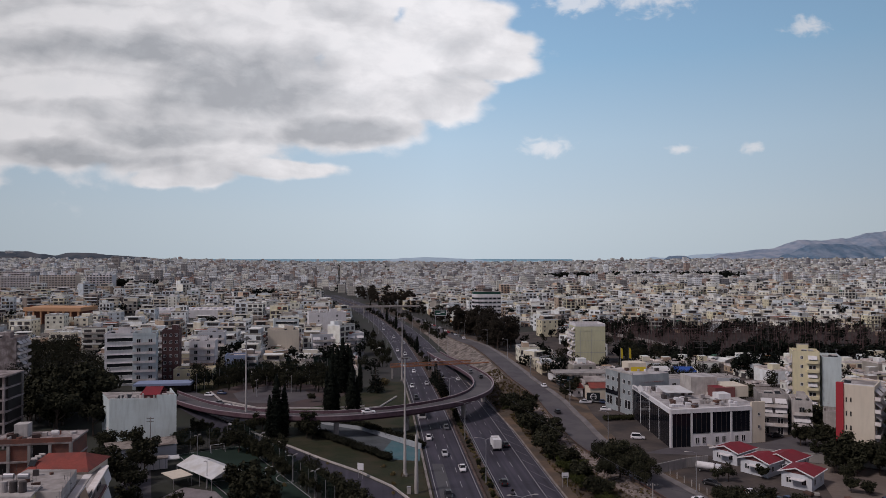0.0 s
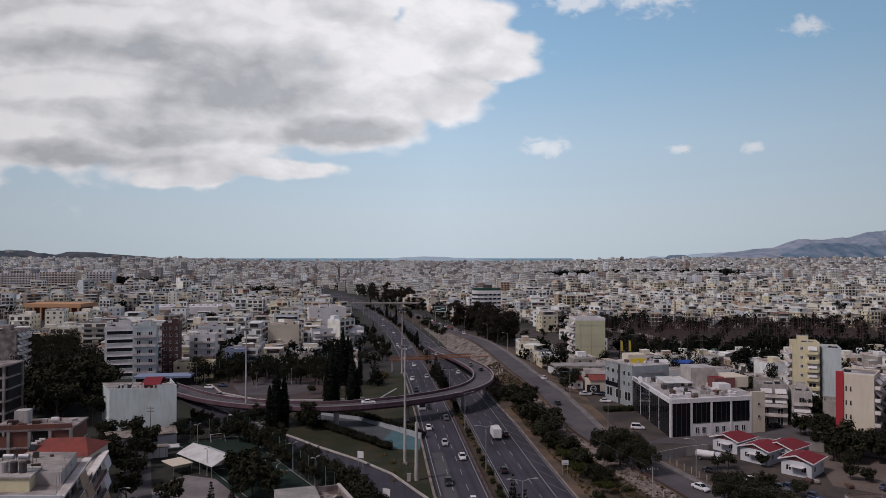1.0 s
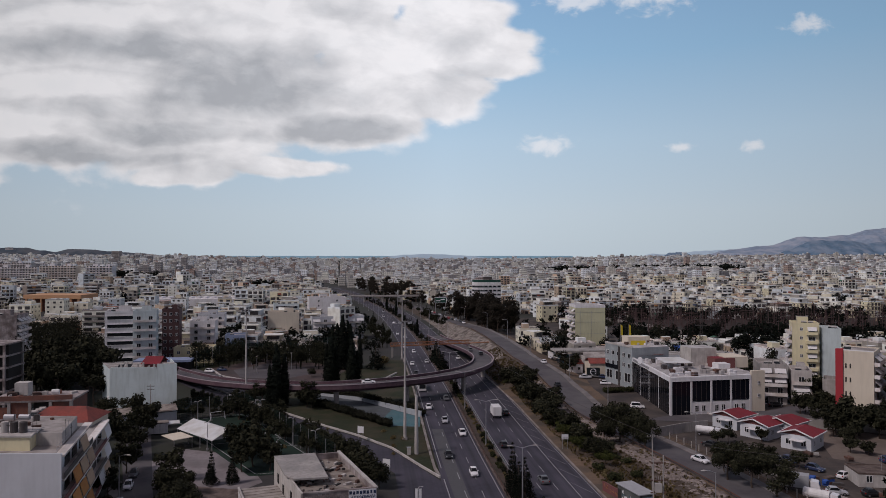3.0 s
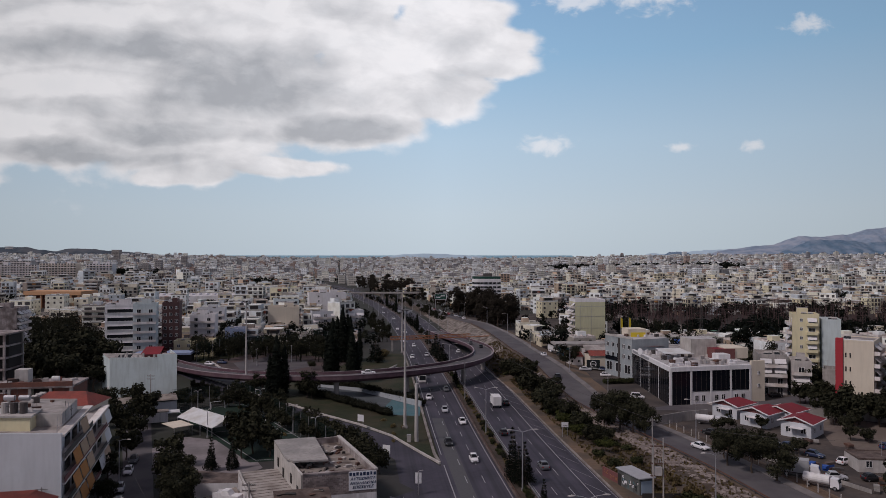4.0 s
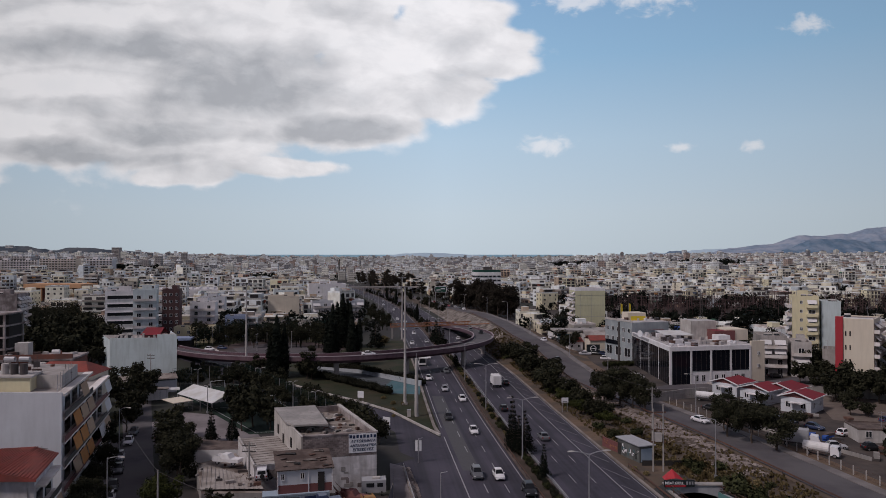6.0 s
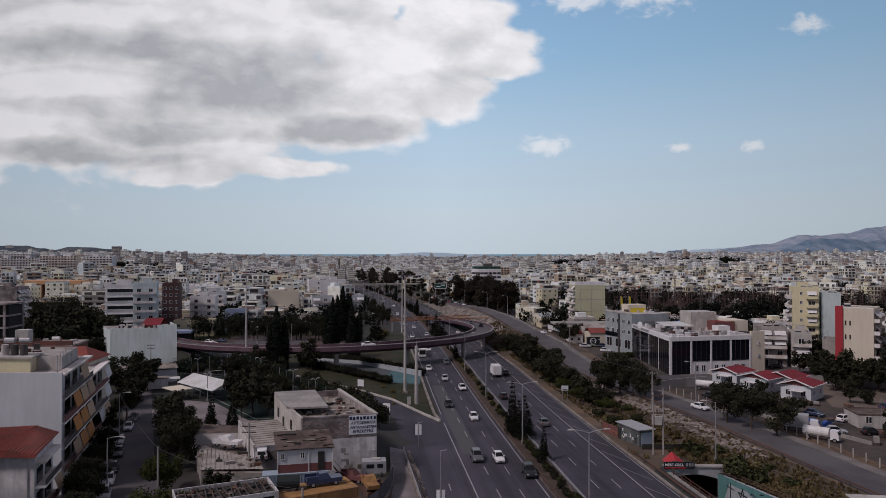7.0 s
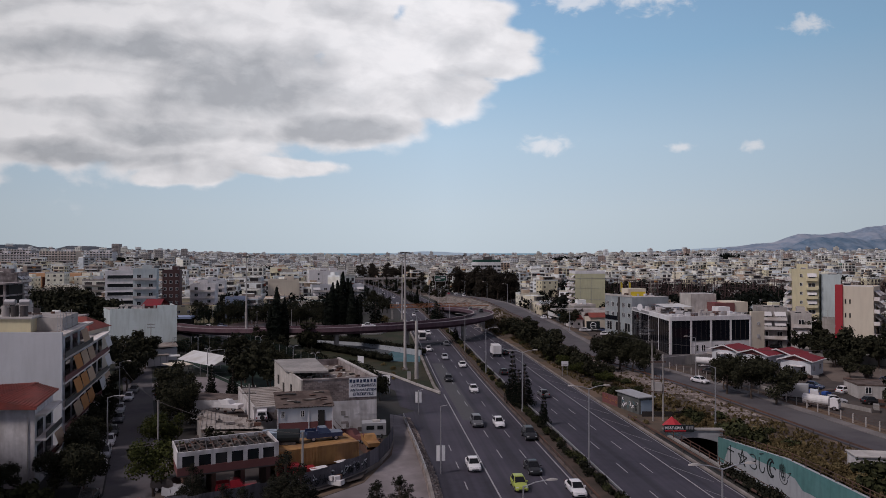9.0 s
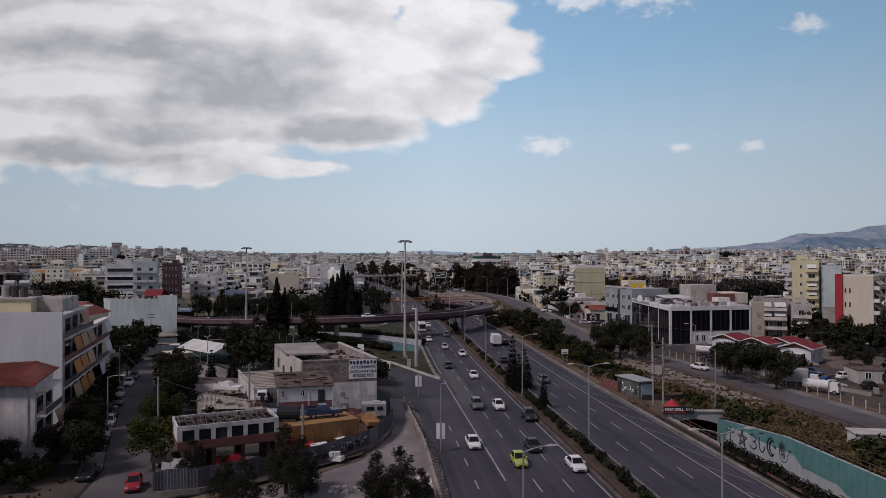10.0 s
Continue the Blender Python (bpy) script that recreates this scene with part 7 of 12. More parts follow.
# apartment house by the street, balconies with drop awnings
def balcony_front(b, P, Q, levels, n, mats, deep=1.5):
    """Balconies along P-Q with slab, rail, dividing walls and drop awnings; levels: slab heights."""
    P, Q = Vector((*P, 0)), Vector((*Q, 0))
    d = (Q - P).normalized()
    out = Vector((d.y, -d.x, 0))
    rnd = random.Random(int(P.y))
    for i, z in enumerate(levels):
        up = Vector((0, 0, z))
        mid = out * deep * 0.5
        slab = part("balcony_slab", Mesh().beam(P + mid + up, Q + mid + up, deep, 0.3), [SLAB], b)
        if i == len(levels) - 1:
            continue
        part("balcony_rail", Mesh().beam(P + out * deep + up + Vector((0, 0, 0.3)), Q + out * deep + up + Vector((0, 0, 0.3)), 0.07, 0.85), [DARK_STEEL if i % 2 else BAND_RED], slab)
        for k in range(n):
            a, c = P.lerp(Q, (k + 0.06) / n), P.lerp(Q, (k + 0.94) / n)
            m = (a + c) / 2
            part("balcony_door", Mesh().beam(a * 0.7 + m * 0.3 + up + Vector((0, 0, 0.32)), c * 0.7 + m * 0.3 + up + Vector((0, 0, 0.32)), 0.12, 2.2), [GLASS], b)
            if k and rnd.random() < 0.68:
                top, low = Vector((0, 0, z + 3.2)), Vector((0, 0, z + 1.25))
                o1, o2 = out * (deep * 0.98), out * (deep + 0.6)
                aw = Mesh().quad(a + o1 + top, c + o1 + top, c + o2 + low, a + o2 + low)
                aw.quad(a + o2 + low - out * 0.03, c + o2 + low - out * 0.03, c + o1 + top - out * 0.03, a + o1 + top - out * 0.03)
                awn = part("drop_awning", aw, [mats[(i + k) % len(mats)]], b)
                for e in (a, c):
                    part("awning_arm", Mesh().tube(e + o1 + Vector((0, 0, z + 1.0)), e + o2 + low, 0.03, sides=4), [STEEL], awn)


def build_street_flats():
    NEARER = Matrix.Diagonal((0.905, 0.905, 1.07, 1))
    b = thing("apartment_house", "pale grey apartment house with orange drop awnings and blank end wall", "building", at=NEARER)
    ring = [(-64.2, 117.5), (-71.1, 141), (-104, 141), (-104, 117.5)]
    part("wall", Mesh().prism(ring, 0, 16.6, 0, top=1), [GREY_PLASTER, ROOF_BITUMEN], b)
    part("end_wall", Mesh().prism([(-62.9, 117.2), (-62.9, 117.5), (-104, 117.5), (-104, 117.2)], 0, 17.0), [GREY_PLASTER], b)
    balcony_front(b, (-64.2, 117.6), (-71.0, 140.8), [2.6, 6.1, 9.6, 13.0, 16.4], 4, [AWN_TAN, AWN_TAN, AWN_ORANGE, AWN_ORANGE, AWN_TAN])
    part("roof_flat", Mesh().prism([(-70, 120.5), (-71.5, 126), (-82, 126), (-82, 120.5)], 16.6, 18.6, 0, top=1), [YELLOW, ROOF_BITUMEN], b, "cream roof flat")
    part("roof_flat", Mesh().prism([(-66.5, 124), (-70.5, 137), (-80, 137), (-80, 126.2), (-71.7, 126.2), (-71.2, 124)], 16.6, 18.5, 0, top=1), [PALE_CONCRETE, ROOF_BITUMEN], b, "pale roof flat with railing")
    part("flat_roof_edge", Mesh().prism([(-69.6, 120.2), (-71.2, 126.3), (-83, 126.3), (-83, 120.2)], 18.6, 18.85), [PALE_CONCRETE], b)
    for k in range(3):
        part("water_tank", Mesh().tube((-75.5 + k * 1.6, 122.5, 18.8), (-75.5 + k * 1.6, 122.5, 20.4), 0.62, sides=12), [DARK_STEEL if k else PALE_CONCRETE], b)
    for k in range(2):
        part("tank", Mesh().tube((-76.2 + k * 2.6, 123.5, 20.9), (-74.4 + k * 2.6, 123.5, 20.9), 0.4, sides=10), [STEEL], b)
    for k in range(6):
        part("roof_post", Mesh().tube((-64.6 - k * 0.9, 119 + k * 2.6, 16.6), (-64.6 - k * 0.9, 119 + k * 2.6, 19.3), 0.05, sides=5), [STEEL], b)
    part("roof_rail", Mesh().beam((-64.6, 119, 17.6), (-69.1, 134, 17.6), 0.05, 0.06).beam((-64.6, 119, 17.1), (-69.1, 134, 17.1), 0.05, 0.06), [STEEL], b)
    rr = random.Random(83)
    for k in range(16):
        x, y = rr.uniform(-80, -67), rr.uniform(120.5, 136)
        zz = 18.5 if x < -71 else 16.6
        if k % 2:
            part("roof_aerial", Mesh().tube((x, y, zz), (x, y, zz + rr.uniform(1.6, 3.2)), 0.04, sides=4).box(x, y, zz + 1.5, rr.uniform(0.5, 1.3), 0.06, 0.06, rr.uniform(0, 90)), [DARK_STEEL], b)
        else:
            part("roof_junk", Mesh().box(x, y, zz, rr.uniform(0.4, 1.6), rr.uniform(0.3, 0.9), rr.uniform(0.3, 1.0), rr.uniform(0, 90)), [[RUST, PALE_CONCRETE, DARK_STEEL, WHITE][k % 4]], b)
    part("aerial", Mesh().tube((-66, 117, 6.5), (-66, 117, 9.6), 0.05, sides=4).tube((-67, 117, 9.3), (-65, 117, 9.3), 0.04, sides=4).tube((-66.8, 117, 8.6), (-65.2, 117, 8.6), 0.04, sides=4), [DARK_STEEL], b)
    c = thing("apartment_house", "lower white apartment house with white drop awnings", "building", at=NEARER)
    part("wall", Mesh().prism([(-71.3, 141.3), (-77.2, 161), (-81, 161), (-81, 150), (-104, 150), (-104, 141.3)], 0, 13.2, 0, top=1), [WHITE, ROOF_BITUMEN], c)
    balcony_front(c, (-71.3, 141.5), (-77, 160.6), [2.6, 6.0, 9.5, 13.0], 3, [AWN_WHITE, AWN_WHITE, AWN_TAN])
    # tiled house in front
    r = thing("tiled_house", "white rendered house with terracotta tiled roof", "house", at=Matrix.Translation((1.2, 0, 0)) @ Matrix.Diagonal((0.93, 0.93, 0.915, 1)))
    part("wall", Mesh().prism([(-57.0, 97), (-60, 107), (-72, 107), (-72, 97)], 0, 11.2), [PEELED], r)
    balcony_front(r, (-57.0, 97.2), (-59.8, 106.5), [3.2, 6.6, 10.0], 2, [AWN_WHITE, AWN_TAN], 1.3)
    rf = Mesh().quad((-56.2, 96, 11.5), (-59.3, 107.5, 11.9), (-63, 107.5, 12.9), (-62, 96, 12.4)).quad((-62, 96, 12.4), (-63, 107.5, 12.9), (-73, 107.5, 12.3), (-73, 96, 11.8))
    rf.poly([(-73, 96, 11.2), (-56.2, 96, 11.2), (-56.2, 96.02, 11.5), (-62, 96.02, 12.4), (-73, 96.02, 11.8)])
    part("roof", rf, [TERRACOTTA], r, "terracotta tile roof")
    for k in range(22):
        f = k / 21
        x0 = -72.5 + f * 10.2
        zt = 11.8 + (x0 + 73) * 0.055
        part("tile_roll", Mesh().beam((x0, 96.05, zt + 0.03), (x0 - 0.2, 107.4, zt + 0.5), 0.16, 0.09), [TERRACOTTA], r)
    for k in range(11):
        g2 = (k + 0.5) / 11
        part("tile_roll", Mesh().beam((-62 + 5.8 * g2, 96.05, 12.43 - 0.9 * g2), (-63 + 3.7 * g2, 107.4, 12.93 - g2), 0.16, 0.09), [TERRACOTTA], r)
    part("pipe", Mesh().tube((-57.9, 96.9, 0), (-57.9, 96.9, 10), 0.08, sides=6), [PALE_CONCRETE], r)
    g = thing("apartment_house", "narrow grey apartment house with railed balconies", "building", at=Matrix.Diagonal((0.885, 0.885, 1, 1)))
    part("wall", Mesh().prism([(-60.2, 88), (-63, 96), (-84, 96), (-84, 88)], 0, 15.6), [GREY_PLASTER], g)
    balcony_front(g, (-60.2, 88.2), (-62.8, 95.6), [3.0, 6.5, 10.0, 13.4], 1, [AWN_WHITE], 1.2)


build_street_flats()


# roofless two storey building with a painted sign
def build_sign_house():
    b = thing("ruined_building", "roofless weathered two storey building with a painted sign", "building")
    A, B, C, D = (-22.4, 113.6), (-10.9, 116.4), (-20.3, 138), (-31.5, 133.5)
    h, t = 9.7, 0.35

    def wall(P, Q, z0, z1, m, name="wall"):
        part(name, Mesh().beam((*P, z0), (*Q, z0), t, z1 - z0), [m], b)

    wall(A, B, 0, 6.2, PEELED)
    wall(A, B, 6.2, h, RUIN, "upper_wall")
    wall((B[0] - 0.1, B[1] + 0.2), C, 0, h, RUIN)
    wall(C, D, 0, h, RUIN)
    wall((A[0] - 0.1, A[1] + 0.2), D, 0, h, CREAM_WASH)
    part("roof_floor", Mesh().poly([(*A, h - 1.1), (*B, h - 1.1), (*C, h - 1.1), (*D, h - 1.1)]), [RUBBISH_ROOF], b, "rubble strewn roof slab")
    part("roof_slab", Mesh().prism([(-25.2, 120), (-19.5, 121), (-24.5, 136), (-31.8, 133.8), (-27.3, 122.5)], h + 0.1, h + 0.4), [CONCRETE], b)
    part("coping", Mesh().beam((*B, h), (*C, h), 0.6, 0.25), [PALE_CONCRETE], b)
    part("coping", Mesh().beam((*A, h), (*B, h), 0.55, 0.2), [RUIN], b)
    rr = random.Random(6)
    for k in range(90):
        s, u = rr.random(), rr.random()
        p = Vector((*A, 0)).lerp(Vector((*B, 0)), 0.06 + 0.88 * s).lerp(Vector((*D, 0)).lerp(Vector((*C, 0)), 0.06 + 0.88 * s), 0.05 + 0.85 * u)
        part("rubble", Mesh().box(p.x, p.y, h - 1.1, rr.uniform(0.2, 1.3), rr.uniform(0.2, 0.7), rr.uniform(0.1, 0.5), rr.uniform(0, 90)), [[RUBBISH_ROOF, DARK, RUST, PALE_CONCRETE][k % 4]], b)
    for k, f in enumerate((0.12, 0.34, 0.62, 0.82)):
        p = Vector((*A, 0)).lerp(Vector((*D, 0)), f)
        ang = math.degrees(math.atan2(D[1] - A[1], D[0] - A[0]))
        # dark box on the uncut wall stands for a shaded hole
        part("window_hole", Mesh().box(p.x - 0.05, p.y, 5.6 + (k % 2) * 0.7, 1.0, 0.5, 1.6, ang), [DARK], b)
    sg = Vector((B[0] - A[0], B[1] - A[1], 0)).normalized()
    ang0 = math.degrees(math.atan2(sg.y, sg.x))
    block = Mesh().box(0, 0, 0, 0.54, 0.05, 0.26).data("brick_block", [BLOCKWORK])
    for row in range(11):
        for k in range(19):
            u = 0.35 + 0.6 * k + (0.3 if row % 2 else 0)
            if u > 11.4 or rr.random() < 0.08:
                continue
            p = Vector((*A, 0)) + sg * u
            put("brick_block", block, b, Matrix.Translation((p.x, p.y - 0.18, 6.25 + row * 0.3)) @ Matrix.Rotation(radians(ang0), 4, "Z"))
    for k in range(26):
        u, zz = rr.uniform(0.4, 11.2), rr.uniform(0.8, 5.9)
        p = Vector((*A, 0)) + sg * u
        part("plaster_scar", Mesh().box(p.x, p.y - 0.185, zz, rr.uniform(0.4, 1.6), 0.04, rr.uniform(0.15, 0.8), ang0), [[CONCRETE, PEELED, RUIN][k % 3]], b)
    ang = math.atan2(sg.y, sg.x)
    fm = Matrix.Translation((A[0] + sg.x * 9.55, A[1] + sg.y * 9.55, 6.7)) @ Matrix.Rotation(ang, 4, "Z") @ Matrix.Translation((0, -0.24, 0))
    o = part("sign_board", Mesh().box(0, 0, 0, 4.5, 0.08, 3.1), [SIGN_WHITE], b, "white painted sign with navy lettering")
    o.matrix_basis = fm
    for k, wdt in enumerate((0.42, 0.36, 0.4, 0.34, 0.42, 0.4, 0.3, 0.36)):
        q = part("name_bar", Mesh().box(-1.95 + k * 0.56, -0.06, 2.4 - (0.06 if k % 2 else 0), wdt, 0.03, 0.5), [LETTER], b)
        q.matrix_basis = fm
    for line, (txt, size) in enumerate((("ΑΥΤΟΚΙΝΗΤΑ", 0.62), ("ΑΝΤΑΛΛΑΚΤΙΚΑ", 0.55), ("ΕΠΙΣΚΕΥΕΣ", 0.62))):
        cu = bpy.data.curves.new("lettering", "FONT")
        cu.body, cu.size, cu.align_x, cu.extrude, cu.shear = txt, size, "CENTER", 0.01, 0.25
        cu.offset = 0.012
        cu.materials.append(LETTER)
        q = new("lettering", cu)
        q.parent = b
        q.matrix_basis = fm @ Matrix.Translation((0.05, -0.06, 1.65 - line * 0.68)) @ Matrix.Rotation(radians(90), 4, "X")
    # lean-to slabs on its near flank
    s = thing("low_store", "low flat-roofed store with cracked pale roof", "shed")
    part("store_wall", Mesh().prism([(-22.6, 113.8), (-30.5, 131), (-37, 128.5), (-29.5, 111)], 0, 5.6, 0, top=1), [PEELED, OLD_SHEET], s)
    part("parapet", Mesh().beam((-29.5, 111.1, 5.6), (-36.9, 128.4, 5.6), 0.3, 0.45).beam((-29.4, 111.1, 5.6), (-22.9, 113.9, 5.6), 0.3, 0.3), [PALE_CONCRETE], s)
    for k in range(12):
        f = (k + 0.5) / 12
        part("roof_seam", Mesh().beam((-22.9 - 7.5 * f, 114.3 + 16.4 * f, 5.6), (-29.3 - 7.4 * f, 111.6 + 16.6 * f, 5.6), 0.09, 0.05), [RUBBISH_ROOF], s)
    s = thing("low_store", "long low shed with pale patched sheet roof", "shed")
    part("store_wall", Mesh().prism([(-26, 106.5), (-29.8, 112), (-37.2, 128), (-42, 121), (-36, 106)], 0, 3.2, 0, top=1), [CONCRETE, RUBBISH_ROOF], s)
    rr = random.Random(44)
    for k in range(34):
        f, g = rr.random(), rr.random()
        x, y = -28 - 11 * f - 2 * g, 107.5 + 4 * f + 13 * g * (1 - f * 0.3)
        part("roof_scrap", Mesh().box(x, y, 3.2 if g > 0.35 else 3.7, rr.uniform(0.3, 1.8), rr.uniform(0.15, 0.8), rr.uniform(0.08, 0.5), rr.uniform(0, 90)), [[RUST, RUBBISH_ROOF, CONCRETE, DARK_STEEL][k % 4]], s)
    part("roof_sheet", Mesh().quad((-27, 107, 3.6), (-30, 112, 3.8), (-40, 119, 3.8), (-36.5, 107, 3.5)), [OLD_SHEET], s)
    for k in range(14):
        f = k / 13
        part("roof_rib", Mesh().beam((-36.5 + 9.5 * f, 107, 3.52 + 0.1 * f), (-40 + 10 * f, 119 - 7 * f, 3.82), 0.1, 0.07), [OLD_SHEET], s)
    s = thing("low_store", "grey roofed garage behind the yard", "shed")
    part("store_wall", Mesh().prism([(-37, 129.5), (-34, 134), (-48, 137), (-46, 129)], 0, 3.4, 0, top=1), [WHITE, ROOF_BROWN], s)


build_sign_house()


# ---- vehicles ----
CAR_COLOURS = {"white": (0.72, 0.72, 0.71), "silver": (0.42, 0.43, 0.44), "black": (0.018, 0.018, 0.02), "grey": (0.11, 0.115, 0.12), "red": (0.30, 0.02, 0.03), "lime": (0.36, 0.43, 0.08), "blue": (0.03, 0.045, 0.10), "yellow": (0.40, 0.24, 0.04)}
CAR_PAINT = {}


def car_paint(c):
    if c not in CAR_PAINT:
        CAR_PAINT[c] = paint(c + " car paint", CAR_COLOURS[c], 0.3, 0.0, vary=0.04, spec=0.5)
    return CAR_PAINT[c]


def wheel_parts(v, r, spots, wide=0.22):
    ty = shared(("tyre", r), lambda: Mesh().tube((-wide / 2, 0, 0), (wide / 2, 0, 0), r, sides=12).tube((-wide / 2 - 0.012, 0, 0), (wide / 2 + 0.012, 0, 0), r * 0.6, sides=8, slot=1), [TYRE, RIM])
    rim = shared(("rim", r), lambda: Mesh().tube((-wide / 2 - 0.03, 0, 0), (wide / 2 + 0.03, 0, 0), r * 0.52, sides=10), [RIM])
    for x, y in spots:
        w = put("wheel", ty, v, Matrix.Translation((x, y, r)))
        if not v.name.startswith("car"):
            put("rim", rim, w, Matrix())


def loft(mesh, rings, slot=0, close=True):
    """Join rings of equally many points into a skin."""
    n, k = len(mesh.v), len(rings[0])
    for r in rings:
        mesh.v += [tuple(p) for p in r]
    for i in range(len(rings) - 1):
        for j in range(k):
            a, b = n + i * k + j, n + i * k + (j + 1) % k
            mesh.f.append((a, b, b + k, a + k))
            mesh.m.append(slot)
    mesh.f.append(tuple(n + j for j in range(k))[::-1])
    mesh.f.append(tuple(n + (len(rings) - 1) * k + j for j in range(k)))
    mesh.m += [slot, slot]
    return mesh


def build_car(colour, kind="hatch", far=False):
    """A car whose nose looks to -y; far ones go without wheels and lamps of their own."""
    names = {"white": "white", "silver": "silver grey", "black": "black", "grey": "dark grey", "red": "bright red", "lime": "lime green", "blue": "dark blue", "yellow": "yellow"}
    v = thing("car", "%s passenger %s on the asphalt" % (names[colour], {"hatch": "hatchback", "sedan": "saloon", "van": "minivan", "suv": "estate"}[kind]), "car", "cars")
    L, W = {"hatch": (3.95, 1.7), "sedan": (4.55, 1.78), "van": (4.4, 1.82), "suv": (4.5, 1.86)}[kind]
    top = {"hatch": 1.5, "sedan": 1.45, "van": 1.78, "suv": 1.72}[kind]
    lift = 0.1 if kind == "suv" else 0.0
    cp = car_paint(colour)

    def ring(y, w, z0, z1, crown):
        """Half round section: sill, waist and shoulder of the body."""
        h = z1 - z0
        right = [(w * 0.46, z0), (w * 0.5, z0 + h * 0.2), (w * 0.5, z0 + h * 0.62), (w * 0.465, z0 + h * 0.9), (w * 0.4, z1), (w * 0.2, z1 + crown)]
        return [(x, y, z + lift) for x, z in right] + [(-x, y, z + lift) for x, z in right[::-1]]
    nose, tail = -L / 2, L / 2
    hood = {"hatch": 0.9, "sedan": 0.86, "van": 1.0, "suv": 0.98}[kind]
    trunk = {"hatch": 0.98, "sedan": 0.99, "van": 1.06, "suv": 1.04}[kind]
    body = loft(Mesh(), [ring(nose, W * 0.74, 0.3, 0.56, 0.0), ring(nose + 0.07, W * 0.86, 0.22, 0.66, 0.02), ring(nose + 0.25, W * 0.96, 0.19, 0.74, 0.03), ring(nose + 0.8, W, 0.19, hood - 0.05, 0.04), ring(nose + 1.25, W, 0.19, hood + 0.04, 0.03), ring(0.3, W, 0.19, 0.95, 0.0), ring(tail - 0.8, W, 0.19, trunk, 0.0), ring(tail - 0.22, W * 0.97, 0.2, trunk - 0.01, 0.0), ring(tail - 0.06, W * 0.92, 0.24, trunk - 0.1, 0.0), ring(tail, W * 0.82, 0.32, trunk - 0.3, 0.0)])
    part("body", body, [cp], v, smooth=True)
    # cabin with a rounded roof
    f0, f1 = nose + (1.15 if kind != "van" else 0.78), nose + (1.95 if kind != "van" else 1.5)
    b1, b0 = {"hatch": (tail - 0.72, tail - 0.2), "sedan": (tail - 1.35, tail - 0.72), "van": (tail - 0.4, tail - 0.12), "suv": (tail - 0.55, tail - 0.15)}[kind]
    wl, wt, zl = W * 0.9, W * 0.7, 0.9 + lift
    P = [(-wl / 2, f0, zl), (wl / 2, f0, zl), (wl / 2, b0, zl), (-wl / 2, b0, zl)]
    T = [(-wt / 2, f1, top), (wt / 2, f1, top), (wt / 2, b1, top), (-wt / 2, b1, top)]
    cab = Mesh()
    inner = [(x * 0.75, y + (0.2 if i < 2 else -0.2), top + 0.06) for i, (x, y, z) in enumerate(T)]
    cab.quad(*inner)
    for i in range(4):
        k = (i + 1) % 4
        cab.quad(P[i], P[k], T[k], T[i])
        cab.quad(T[i], T[k], inner[k], inner[i])
    part("roof", cab, [cp], v)

    def pane(name, a, b, c, d, out, lo=0.1, hi=0.93, side=0.05):
        a, b, c, d = (Vector(q) for q in (a, b, c, d))
        o = Vector(out).normalized() * 0.015
        l0, r0 = a.lerp(d, lo), b.lerp(c, lo)
        l1, r1 = a.lerp(d, hi), b.lerp(c, hi)
        return part(name, Mesh().quad(l0.lerp(r0, side) + o, l0.lerp(r0, 1 - side) + o, l1.lerp(r1, 1 - side) + o, l1.lerp(r1, side) + o), [CAR_GLASS], v)
    pane("windscreen", P[0], P[1], T[1], T[0], (0, -1, 1), 0.02, 0.95)
    pane("rear_window", P[2], P[3], T[3], T[2], (0, 1, 1), 0.12, 0.92, 0.07)
    pane("side_window", P[1], P[2], T[2], T[1], (1, 0, 0.3), 0.1, 0.9, 0.06)
    pane("side_window", P[3], P[0], T[0], T[3], (-1, 0, 0.3), 0.1, 0.9, 0.06)
    part("grille", Mesh().box(0, nose + 0.04, 0.3 + lift, W * 0.5, 0.1, 0.16).box(0, nose + 0.1, 0.55 + lift, W * 0.42, 0.12, 0.1), [BLACK_PAINT], v)
    if far:
        return v
    for s in (-1, 1):
        part("headlight", Mesh().box(s * W * 0.34, nose + 0.16, 0.55 + lift, 0.34, 0.2, 0.15, s * 14), [LAMP_GLASS], v)
        part("tail_light", Mesh().box(s * W * 0.38, tail - 0.1, 0.66 + lift, 0.26, 0.2, 0.24), [TAIL_RED], v)
    for s in (-1, 1):
        part("mirror", Mesh().box(s * W * 0.54, f0 + 0.5, zl + 0.02, 0.22, 0.14, 0.15), [cp], v)
    wheel_parts(v, 0.31 if kind != "suv" else 0.36, [(s * (W / 2 - 0.09), y) for s in (-1, 1) for y in (nose + 0.78, tail - 0.75)])
    return v


CARS = {}


def car(colour, kind, x, y, z=0.05, turn=0.0):
    m = Matrix.Translation((x, y, z)) @ Matrix.Rotation(radians(turn), 4, "Z")
    key = colour, kind, y > 235
    if key not in CARS:
        CARS[key] = build_car(*key)
        CARS[key].matrix_basis = m
        return
    copy_thing(CARS[key], m)


def lane_turn(y):
    return math.degrees(math.atan2(-(med(y + 4) - med(y - 4)), 8))


